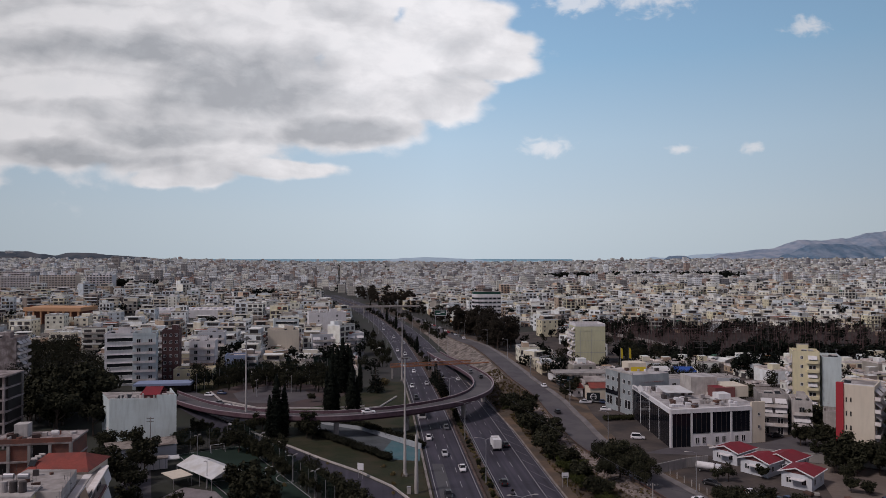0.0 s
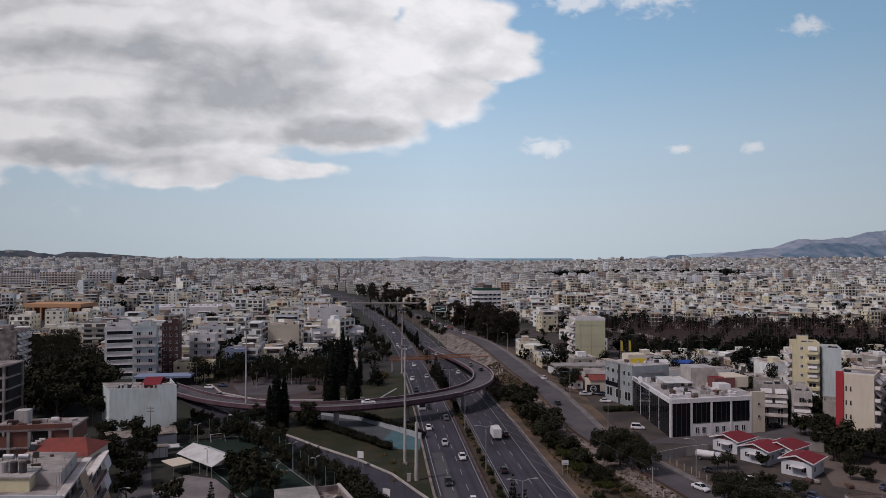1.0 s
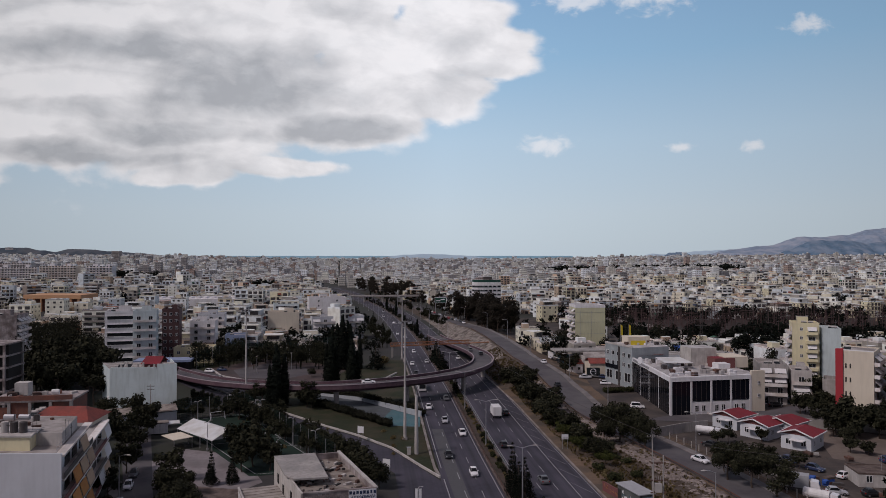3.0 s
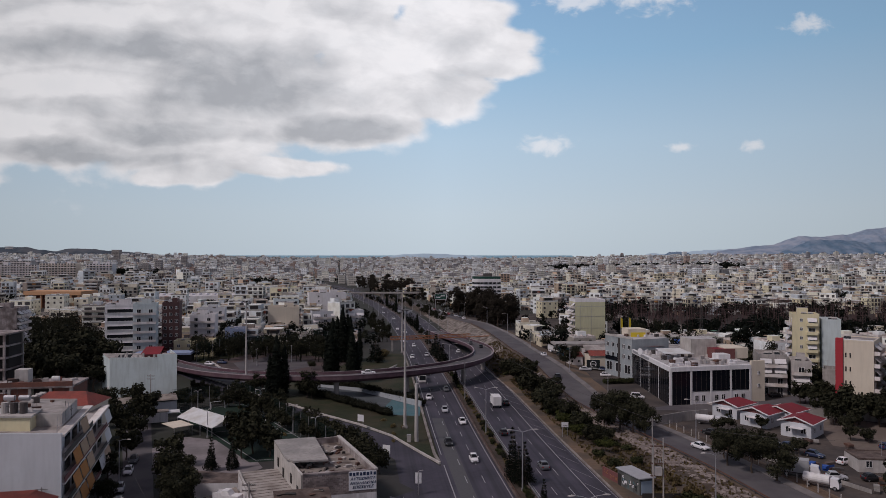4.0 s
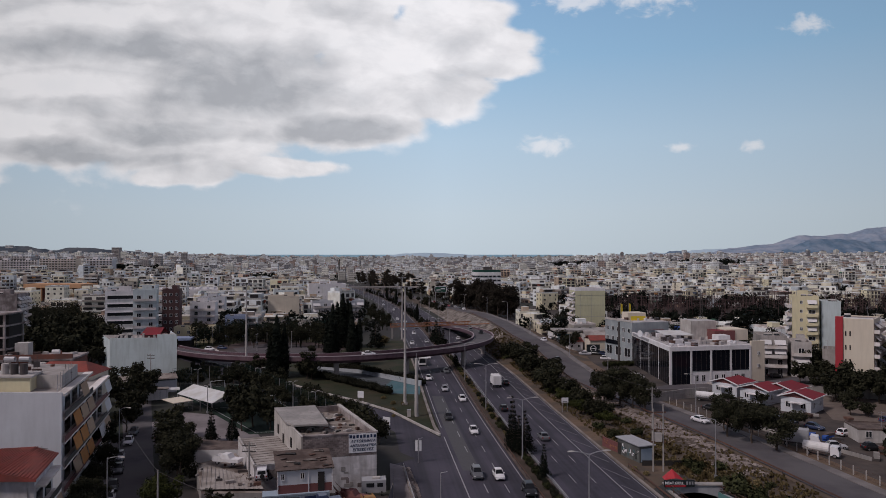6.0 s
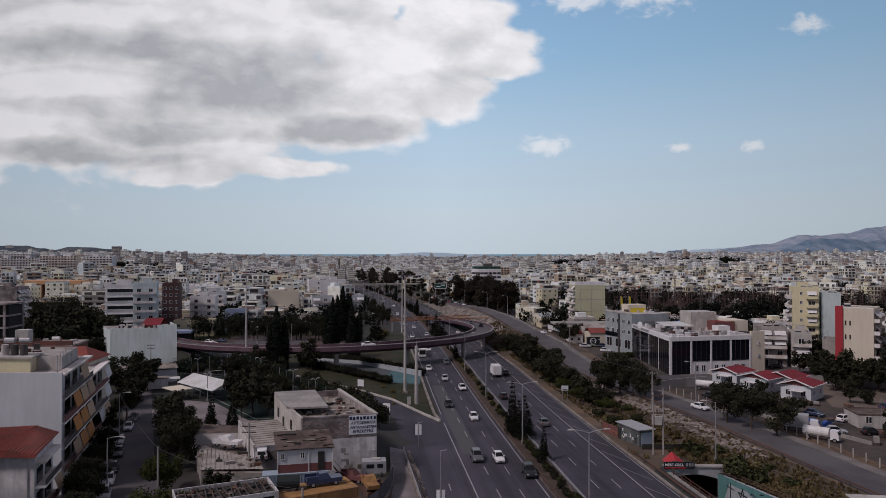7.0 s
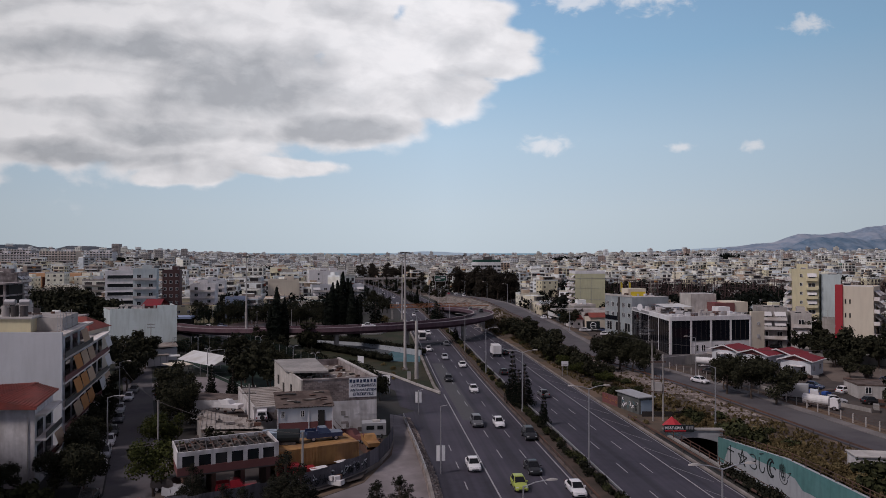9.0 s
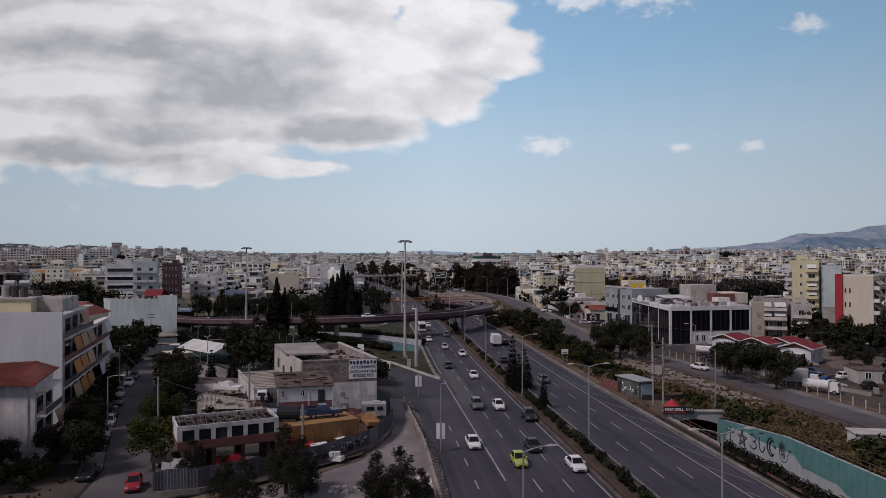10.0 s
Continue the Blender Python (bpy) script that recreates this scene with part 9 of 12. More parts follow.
stone_wall = setting("rubble_wall", core, [STONE], "sloping rubble stone retaining wall with pale coping", "wall")


def rounded_stone(seed):
    r = random.Random(seed)
    bm = bmesh.new()
    bmesh.ops.create_icosphere(bm, subdivisions=1, radius=0.5)
    for v in bm.verts:
        v.co *= r.uniform(0.75, 1.1)
        v.co.z *= 0.7
    me = bpy.data.meshes.new("stone")
    bm.to_mesh(me)
    bm.free()
    me.materials.append(STONE)
    return me


STONES = [rounded_stone(k) for k in range(5)]
rs = random.Random(12)
for i in range(len(WALL_PTS) - 1):
    P, Q = Vector((*WALL_PTS[i], WALL_H[i])), Vector((*WALL_PTS[i + 1], WALL_H[i + 1]))
    R, S = Vector((*WALL_FOOT[i], 0)), Vector((*WALL_FOOT[i + 1], 0))
    n = int((Q - P).length / 0.72)
    for k in range(n):
        for row in range(3):
            f = (k + 0.5 * (row % 2) + rs.uniform(0, 0.3)) / n
            p = P.lerp(Q, f).lerp(R.lerp(S, f), 0.16 + 0.33 * row + rs.uniform(-0.06, 0.06))
            o = new("stone", STONES[rs.randrange(5)])
            o.parent = stone_wall
            o.matrix_basis = Matrix.Translation(p) @ Matrix.Rotation(rs.uniform(0, 6), 4, "Z") @ Matrix.Diagonal((rs.uniform(0.55, 0.85), rs.uniform(0.5, 0.75), 0.45, 1))
wall_run("rubble_wall_coping", [(a[0] - 0.1, a[1]) for a in WALL_PTS], [h - 0.1 for h in WALL_H], [h + 0.12 for h in WALL_H], 0.4, KERB, "worn concrete coping of the rubble wall", "coping")
gr = thing("guard_rail", "grey guard rail along the rubble wall", "guard rail")
gm = Mesh().rail([(a[0] - 0.2, a[1], h + 0.55) for a, h in zip(WALL_PTS[:5], WALL_H)], 0.06, 0.26)
part("rail_beam", gm, [GREY_RENDER], gr)
for i in range(4):
    P, Q = Vector((*WALL_PTS[i], WALL_H[i])), Vector((*WALL_PTS[i + 1], WALL_H[i + 1]))
    for k in range(3):
        p = P.lerp(Q, k / 3)
        part("rail_post", Mesh().box(p.x - 0.2, p.y, p.z - 0.1, 0.09, 0.09, 0.8), [GREY_RENDER], gr)

# corrugated sheet fence round the yard
FENCE = [(-8.3, 118), (-7.8, 111), (-8.0, 105), (-9.0, 99), (-10.9, 94.4), (-13.4, 90.6), (-16.0, 87.6), (-19.5, 84.2), (-23, 81.2), (-27, 78.6), (-31.5, 77.2)]
fence = thing("sheet_fence", "grey corrugated sheet fence with black scrawls", "fence")
sheet = Mesh()
for k in range(8):
    x = -0.5 + k / 8
    sheet.quad((x, 0, 0), (x + 0.0625, -0.05, 0), (x + 0.0625, -0.05, 2.3), (x, 0, 2.3)).quad((x + 0.0625, -0.05, 0), (x + 0.125, 0, 0), (x + 0.125, 0, 2.3), (x + 0.0625, -0.05, 2.3))
sheet_me = sheet.data("sheet", [CORRUGATED])
rs = random.Random(2)
for a, b in zip(FENCE[:-1], FENCE[1:]):
    A, B = Vector((*a, 0.5)), Vector((*b, 0.5))
    n = max(1, int((B - A).length / 1.0))
    ang = math.atan2(B.y - A.y, B.x - A.x) + math.pi
    for k in range(n):
        p = A.lerp(B, (k + 0.5) / n)
        o = put("sheet", sheet_me, fence, Matrix.Translation((p.x, p.y, 0.9 + rs.uniform(-0.12, 0.12))) @ Matrix.Rotation(ang, 4, "Z") @ Matrix.Diagonal(((B - A).length / n * 1.02, 1, 1, 1)))
wall_run("fence_plinth", FENCE, 0.4, 1.0, 0.35, KERB, "rough concrete plinth of the sheet fence", "wall")
# scrawls as plain strokes, pale fill under dark outlines
rs = random.Random(31)
for a, b, n, pale in (((-10.3, 95.6), (-13.2, 90.6), 9, True), ((-13.8, 89.9), (-18.8, 84.7), 11, False)):
    A, B = Vector((*a, 0)), Vector((*b, 0))
    d = (B - A).normalized()
    side = Vector((-d.y, d.x, 0))
    if side.y > 0:
        side = -side
    w = (B - A).length / n
    for k in range(n):
        o = A + d * (k * w) + side * 0.13
        top = rs.uniform(1.0, 1.35)
        pts = [(rs.choice((0.08, 0.5, 0.92)) + rs.uniform(-0.07, 0.07), rs.choice((0.05, 0.5, 0.95)) + rs.uniform(-0.05, 0.05)) for j in range(6)]
        lines3 = [o + d * (u * w) + Vector((0, 0, 1.25 + v * top)) for u, v in pts]
        m, under = Mesh(), Mesh()
        for p, q in zip(lines3[:-1], lines3[1:]):
            m.tube(p, q, 0.045, sides=4)
            under.beam(p - side * 0.035, q - side * 0.035, 0.02, 0.22)
        part("scrawl", m, [BLACK_PAINT], fence)
        if pale or k % 4 == 0:
            part("scrawl_fill", under, [GREY_PLASTER], fence)


def trailer():
    t = thing("caravan_carriage", "derelict white carriage with red band and broken roof", "trailer", at=Matrix.Translation((-26.9, 87.9, 2.06)) @ Matrix.Rotation(radians(26), 4, "Z") @ Matrix.Diagonal((1, 1, 0.8, 1)))
    L, W = 11.8, 6.2
    part("lower_band", Mesh().box(0, 0, 2.4, L, W, 1.15), [BAND_RED], t)
    part("floor", Mesh().box(0, 0, 2.2, L, W, 0.2, floor=True), [DARK_STEEL], t)
    part("fascia", Mesh().box(0, -W / 2 + 0.08, 5.15, L, 0.16, 0.65).box(0, W / 2 - 0.08, 5.15, L, 0.16, 0.65).box(-L / 2 + 0.08, 0, 5.15, 0.16, W - 0.34, 0.65).box(L / 2 - 0.08, 0, 5.15, 0.16, W - 0.34, 0.65), [PEELED], t)
    for k in range(7):
        part("window_post", Mesh().box(-L / 2 + 0.3 + k * (L - 0.6) / 6, -W / 2 + 0.06, 3.55, 0.5, 0.12, 1.62), [PEELED], t)
    for k in range(6):
        part("window_pane", Mesh().box(-L / 2 + 0.3 + (k + 0.5) * (L - 0.6) / 6, -W / 2 + 0.14, 3.57, (L - 0.6) / 6 - 0.52, 0.05, 1.55), [GLASS], t)
    part("end_wall", Mesh().box(-L / 2 + 0.06, 0, 3.55, 0.12, W, 1.62).box(L / 2 - 0.06, 0, 3.55, 0.12, W, 1.62), [PEELED], t)
    part("rear_wall", Mesh().box(0, W / 2 - 0.06, 3.55, L - 0.3, 0.1, 1.62), [CONCRETE], t)
    # near-black sheet below the ribs stands for the shaded interior
    part("ceiling", Mesh().box(0, 0, 5.2, L - 0.4, W - 0.4, 0.05), [DARK], t)
    for k in range(15):
        part("roof_rib", Mesh().box(-L / 2 + 0.5 + k * 0.77, 0, 5.6, 0.1, W - 0.3, 0.12, (k % 4 - 1.5) * 3), [ROOF_BROWN if k % 2 else DARK_STEEL], t)
    rr = random.Random(5)
    for k in range(80):
        part("roof_scrap", Mesh().box(rr.uniform(-5.4, 5.4), rr.uniform(-2.7, 2.7), 5.26, rr.uniform(0.2, 1.1), rr.uniform(0.1, 0.5), rr.uniform(0.08, 0.4), rr.uniform(0, 90)), [[RUST, DARK, ROOF_BROWN, RUBBISH_ROOF, DARK][k % 5]], t)
    for x in (-4.8, -1.7, 1.7, 4.8):
        part("support", Mesh().box(x, 0, -1.45, 0.5, 4.6, 3.65), [RUST], t)


trailer()


def container(x, y, z, turn, L, m, label, h=2.6):
    c = thing("shipping_container", label, "container", "containers", Matrix.Translation((x, y, z)) @ Matrix.Rotation(radians(turn), 4, "Z"))
    part("box", Mesh().box(0, 0, 0.12, L, 2.4, h - 0.12), [m], c)
    for u in (-L / 2 + 0.06, L / 2 - 0.06):
        for v in (-1.2, 1.2):
            part("corner_post", Mesh().box(u, v, 0, 0.16, 0.16, h), [m], c)
    part("top_rail", Mesh().box(0, -1.2, h - 0.16, L, 0.12, 0.18), [m], c)
    box = [o for o in c.children if o.name.startswith("box")][0]
    rib = shared(("rib", m.name), lambda: Mesh().box(0, 0, 0, 0.16, 0.08, h - 0.4), [m])
    for k in range(int(L / 0.42)):
        put("rib", rib, box, Matrix.Translation((-L / 2 + 0.3 + k * 0.42, -1.23, 0.2)))


container(-16.7, 92.8, 2.4, 29, 11.2, CONT_YELLOW, "weathered ochre shipping container")
container(-16.7, 92.8, 0.9, 29, 11.0, RUST, "rusty flat base under a container", 1.5)
container(-18.0, 95.2, 2.4, 29, 11.2, CONT_YELLOW, "second ochre shipping container with rusty roof")
container(-18.0, 95.2, 0.9, 29, 11.0, RUST, "rusty flat base under a container", 1.5)
container(-21.5, 104.0, 1.6, 14, 9.5, CONT_BLUE, "faded pale blue shipping container")
container(-21.8, 104.8, 0.9, 14, 9.0, RUST, "low rusty steel base", 0.7)


def cabin():
    s = thing("site_shed", "pale shed with faded red band and patched roof", "shed", at=Matrix.Translation((-20.5, 105.4, 4.2)) @ Matrix.Rotation(radians(14), 4, "Z") @ Matrix.Diagonal((1, 1, 1.28, 1)))
    part("wall", Mesh().box(0, 1, 0.95, 7.8, 5.6, 1.75), [GREY_PLASTER], s)
    part("lower_band", Mesh().box(0, 1, 0, 7.84, 5.64, 0.95), [BAND_RED], s)
    part("roof", Mesh().quad((-4.2, -2.1, 2.7), (4.2, -2.1, 2.7), (3.9, 4.4, 3.6), (-4.5, 4.4, 3.6)).quad((-4.5, 4.4, 3.5), (3.9, 4.4, 3.5), (4.2, -2.1, 2.6), (-4.2, -2.1, 2.6)), [ROOF_BROWN], s)
    rr = random.Random(15)
    for k in range(16):
        u, v = rr.uniform(-3.6, 3.4), rr.uniform(-1.5, 3.8)
        part("roof_patch", Mesh().box(u, v, 2.75 + (v + 2.1) * 0.138, rr.uniform(0.5, 1.8), rr.uniform(0.3, 0.9), 0.06, rr.uniform(-20, 20)), [[RUST, ROOF_BROWN, RUBBISH_ROOF, DARK][k % 4]], s)
    for u in (-3.2, -0.4):
        put("window", window_mesh(0.6, 0.8), s, Matrix.Translation((u, -1.82, 1.5)))
    part("door", Mesh().box(2.3, -1.84, 0.1, 0.95, 0.08, 2.1), [DARK], s)
    for u in (-3.9, 0.5, 3.9):
        part("post", Mesh().box(u, -1.84, 0, 0.12, 0.1, 2.7), [WHITE], s)
    part("stair", Mesh().beam((4.2, -0.6, 0.0), (7.0, -0.6, -2.6), 1.0, 0.15).beam((4.2, -1.1, 0.9), (7.0, -1.1, -1.7), 0.06, 0.06), [RUST], s)


cabin()


def jeep(x, y, z, turn):
    """A boxy off-road car whose tail looks to -y."""
    v = thing("off_road_car", "boxy white off-road car parked on a shed roof", "car", at=Matrix.Translation((x, y, z)) @ Matrix.Rotation(radians(turn), 4, "Z"))
    cp = car_paint("white")
    part("body", loft(Mesh(), [[(-0.85, yy, 0.45), (0.85, yy, 0.45), (0.88, yy, 0.8), (0.85, yy, zz), (-0.85, yy, zz), (-0.88, yy, 0.8)] for yy, zz in ((-2.0, 1.05), (-1.9, 1.1), (0.6, 1.1), (0.8, 1.08), (2.0, 1.0))]), [cp], v)
    part("cabin", loft(Mesh(), [[(-0.8, -1.95, 1.1), (0.8, -1.95, 1.1), (0.8, 0.7, 1.1), (-0.8, 0.7, 1.1)], [(-0.72, -1.85, 1.85), (0.72, -1.85, 1.85), (0.72, 0.4, 1.85), (-0.72, 0.4, 1.85)]]), [cp], v)
    part("rear_window", Mesh().quad((-0.6, -1.95, 1.22), (0.6, -1.95, 1.22), (0.56, -1.89, 1.7), (-0.56, -1.89, 1.7)), [GLASS], v)
    for sd in (-1, 1):
        a = [(sd * 0.81, -1.7, 1.2), (sd * 0.81, 0.45, 1.2), (sd * 0.755, 0.25, 1.72), (sd * 0.755, -1.6, 1.72)]
        part("side_window", Mesh().quad(*(a if sd > 0 else a[::-1])), [GLASS], v)
        part("tail_light", Mesh().box(sd * 0.72, -2.0, 0.75, 0.14, 0.08, 0.25), [TAIL_RED], v)
    part("spare_wheel", Mesh().tube((0.1, -2.06, 0.95), (0.1, -2.24, 0.95), 0.34, sides=14), [TYRE], v)
    part("bumper", Mesh().box(0, -2.06, 0.42, 1.7, 0.16, 0.2), [DARK_STEEL], v)
    wheel_parts(v, 0.37, [(sd * 0.78, yy) for sd in (-1, 1) for yy in (-1.25, 1.25)], 0.26)


def pickup(x, y, z, turn, m, label):
    v = thing("pickup_truck", label, "pickup", "scrap vehicles", Matrix.Translation((x, y, z)) @ Matrix.Rotation(radians(turn), 4, "Z"))
    part("body", Mesh().box(0, 0, 0.5, 1.75, 4.8, 0.55), [m], v)
    part("cab", loft(Mesh(), [[(-0.82, -0.9, 1.05), (0.82, -0.9, 1.05), (0.82, 0.8, 1.05), (-0.82, 0.8, 1.05)], [(-0.7, -0.35, 1.75), (0.7, -0.35, 1.75), (0.7, 0.7, 1.75), (-0.7, 0.7, 1.75)]]), [m], v)
    part("side_window", Mesh().quad((-0.8, -0.55, 1.12), (-0.8, 0.62, 1.12), (-0.72, 0.55, 1.62), (-0.72, -0.25, 1.62)), [GLASS], v)
    part("side_window", Mesh().quad((0.8, 0.62, 1.12), (0.8, -0.55, 1.12), (0.72, -0.25, 1.62), (0.72, 0.55, 1.62)), [GLASS], v)
    part("bed_side", Mesh().box(-0.84, 1.6, 1.05, 0.07, 1.5, 0.4).box(0.84, 1.6, 1.05, 0.07, 1.5, 0.4), [m], v)
    wheel_parts(v, 0.36, [(s * 0.75, yy) for s in (-1, 1) for yy in (-1.5, 1.5)])


pickup(-16.0, 95.2, 5.02, 112, car_paint("blue"), "dark blue stripped pickup on a container")
jeep(-28.3, 111.2, 3.85, 12)
pickup(-25.2, 110.6, 3.85, 60, DARK_STEEL, "dark scrap pickup on a shed roof")
pickup(-36.0, 119.0, 3.85, 75, WHITE, "white pickup parked on a shed roof")
pickup(-10.6, 103.5, 1.9, 20, CONT_YELLOW, "stripped yellow cab among scrap")
pickup(-13.6, 106.5, 1.9, 70, BAND_RED, "dull red scrap truck")
for x, y, t in ((-10.6, 103.5, 20), (-13.6, 106.5, 70)):
    part("hull", Mesh().box(0, 0, 0, 1.8, 4.4, 1.0).box(0, 0.4, 0.98, 1.5, 2.0, 0.25), [RUST], thing("car_wreck", "flattened rusty wreck under another vehicle", "scrap", at=Matrix.Translation((x, y, 0.9)) @ Matrix.Rotation(radians(t), 4, "Z")))
pickup(-25.0, 86.0, 0.95, 108, car_paint("red"), "red scrap car under the carriage")
pickup(-30.6, 83.2, 0.95, 60, GREY_RENDER, "grey scrap car beside the fence")
pickup(-33.0, 86.6, 0.95, 75, DARK_STEEL, "dark scrap car beside the fence")
pickup(-28.8, 80.6, 0.95, 110, DARK_STEEL, "dark scrap car with pale bonnet behind the fence")
pickup(-18.4, 89.0, 1.9, 118, car_paint("red"), "red scrap truck below the container")
part("board", Mesh().box(0, 0, 0, 4.6, 1.8, 1.0), [RUST], thing("car_wreck", "flattened rusty wreck under a red truck", "scrap", at=Matrix.Translation((-18.4, 89.0, 0.9)) @ Matrix.Rotation(radians(28), 4, "Z")))
for x, y, t, w, zz in ((-15.8, 89.8, 38, 2.3, 1.9), (-13.3, 92.6, 44, 1.5, 1.9)):
    cr = thing("bonnet_stack", "stack of scrap panels with a white bonnet on top", "scrap", "scrap stacks", Matrix.Translation((x, y, 0.9)) @ Matrix.Rotation(radians(t), 4, "Z"))
    part("stack", Mesh().box(0, 0.1, 0, w * 0.8, 0.9, zz * 0.6).box(0.2, 0, zz * 0.6, w * 0.7, 0.8, zz * 0.4), [RUST], cr)
    part("bonnet", loft(Mesh(), [[(-w / 2, -0.55, zz), (w / 2, -0.55, zz), (w / 2, -0.55, zz + 0.06), (-w / 2, -0.55, zz + 0.06)], [(-w / 2, 0.1, zz + 0.1), (w / 2, 0.1, zz + 0.1), (w / 2, 0.1, zz + 0.18), (-w / 2, 0.1, zz + 0.18)], [(-w / 2 + 0.1, 0.6, zz), (w / 2 - 0.1, 0.6, zz), (w / 2 - 0.1, 0.6, zz + 0.06), (-w / 2 + 0.1, 0.6, zz + 0.06)]]), [WHITE], cr, "white painted bonnet")
tk = thing("oil_tank", "black cylindrical oil tank on a container", "tank", at=Matrix.Translation((-20.3, 93.2, 5.0)))
part("drum", Mesh().tube((-1.4, 0, 0.95), (1.4, 0.3, 0.95), 0.95, sides=16), [BLACK_PAINT], tk)
part("cradle", Mesh().box(0, 0.1, 0, 2.2, 1.5, 0.3), [DARK_STEEL], tk)
cv = thing("caravan", "grey white box caravan by the ruined building", "caravan", at=Matrix.Translation((-11.0, 113.0, 0.9)) @ Matrix.Rotation(radians(8), 4, "Z"))
part("body", Mesh().box(0, 0, 0.5, 3.8, 2.3, 1.9), [GREY_RENDER], cv)
part("window", Mesh().box(-0.6, -1.16, 1.4, 1.2, 0.05, 0.6).box(0.95, -1.16, 1.4, 0.9, 0.05, 0.6), [GLASS], cv)
part("door", Mesh().box(1.93, 0.2, 0.6, 0.05, 0.8, 1.6), [PEELED], cv)
part("roof_hatch", Mesh().box(0.4, 0, 2.4, 1.2, 0.8, 0.25), [PALE_CONCRETE], cv)
wheel_parts(cv, 0.35, [(-1.2, -1.1), (1.2, -1.1), (-1.2, 1.1), (1.2, 1.1)])
for i, (x, y, w, d, h, m, lb) in enumerate(((-13.8, 89.6, 2.6, 1.0, 1.0, WHITE, "white board on scrap"), (-19.8, 85.6, 2.4, 1.0, 1.3, RUST, "rusty frame"), (-30, 100, 3, 2, 2.4, RUST, "rusty hopper"), (-32.5, 97, 2, 2, 1.6, BAND_RED, "red crate"), (-25, 99.5, 2.6, 2, 1.4, DARK_STEEL, "dark machine"), (-28, 103.5, 3.5, 1.6, 1.2, WHITE, "white boat shell"), (-23, 84.5, 2.4, 1.5, 0.9, RUST, "rusty axle pile"), (-31, 81, 2.6, 1.3, 0.8, PALE_CONCRETE, "pale panel stack"), (-12, 97.5, 2, 1.4, 1.2, ORANGE_STEEL, "orange machine part"), (-10, 106.5, 2, 1.6, 1.5, RUST, "rusty cab shell"))):
    j = thing("scrap_pile", lb + " lying in the scrap yard", "scrap", "scrap heaps", Matrix.Translation((x, y, 0.9)) @ Matrix.Rotation(radians(i * 23 % 50 - 20), 4, "Z"))
    rr = random.Random(i)
    part("base", Mesh().box(0, 0, 0, w, d, h * 0.6), [m], j)
    for k in range(6):
        part("scrap", Mesh().box(rr.uniform(-0.4, 0.4) * w, rr.uniform(-0.4, 0.4) * d, h * 0.55, rr.uniform(0.3, 1.2), rr.uniform(0.2, 0.7), rr.uniform(0.15, 0.6), rr.uniform(0, 90)), [[RUST, m, DARK_STEEL][k % 3]], j)

# tent hall, pitch and netting
tn = thing("tent_hall", "white gabled canvas hall with open sides", "tent", at=Matrix.Translation((-59.5, 182.0, 0)) @ Matrix.Rotation(radians(47), 4, "Z"))
part("canopy", Mesh().quad((-4.6, -9.0, 2.9), (0, -9.0, 4.8), (0, 9.0, 4.8), (-4.6, 9.0, 2.9)).quad((0, -9.0, 4.8), (4.6, -9.0, 2.9), (4.6, 9.0, 2.9), (0, 9.0, 4.8)).quad((-4.6, 9.0, 2.85), (0, 9.0, 4.75), (0, -9.0, 4.75), (-4.6, -9.0, 2.85)).quad((0, 9.0, 4.75), (4.6, 9.0, 2.85), (4.6, -9.0, 2.85), (0, -9.0, 4.75)), [CANVAS], tn)
part("gable", Mesh().poly([(-4.6, -8.9, 2.9), (4.6, -8.9, 2.9), (0, -8.9, 4.75)]), [PALE_CONCRETE], tn)
for u in (-4.5, 4.5):
    for v in (-8.8, -3, 3, 8.8):
        part("tent_post", Mesh().tube((u, v, 0), (u, v, 2.9), 0.09, sides=6), [STEEL], tn)
ts = thing("awning_shelter", "cream sheet shelter beside the tent", "shelter", at=Matrix.Translation((-66.6, 178.2, 0)) @ Matrix.Rotation(radians(45), 4, "Z"))
part("sheet", Mesh().box(0, 0, 2.5, 5, 7, 0.15, floor=True), [CREAM], ts)
for u in (-2.3, 2.3):
    part("post", Mesh().tube((u, -3.3, 0), (u, -3.3, 2.5), 0.07, sides=6), [STEEL], ts)
area("pitch", [(-24.5, 158), (-42, 154), (-78, 205), (-60, 216)], 0.045, TURF, "dark green artificial turf football pitch", "pitch")
lines = Mesh()


def pl_line(a, b, w=0.22):
    a, b = Vector((*a, 0.052)), Vector((*b, 0.052))
    s = Vector((-(b - a).y, (b - a).x, 0)).normalized() * w / 2
    lines.quad(a - s, b - s, b + s, a + s)


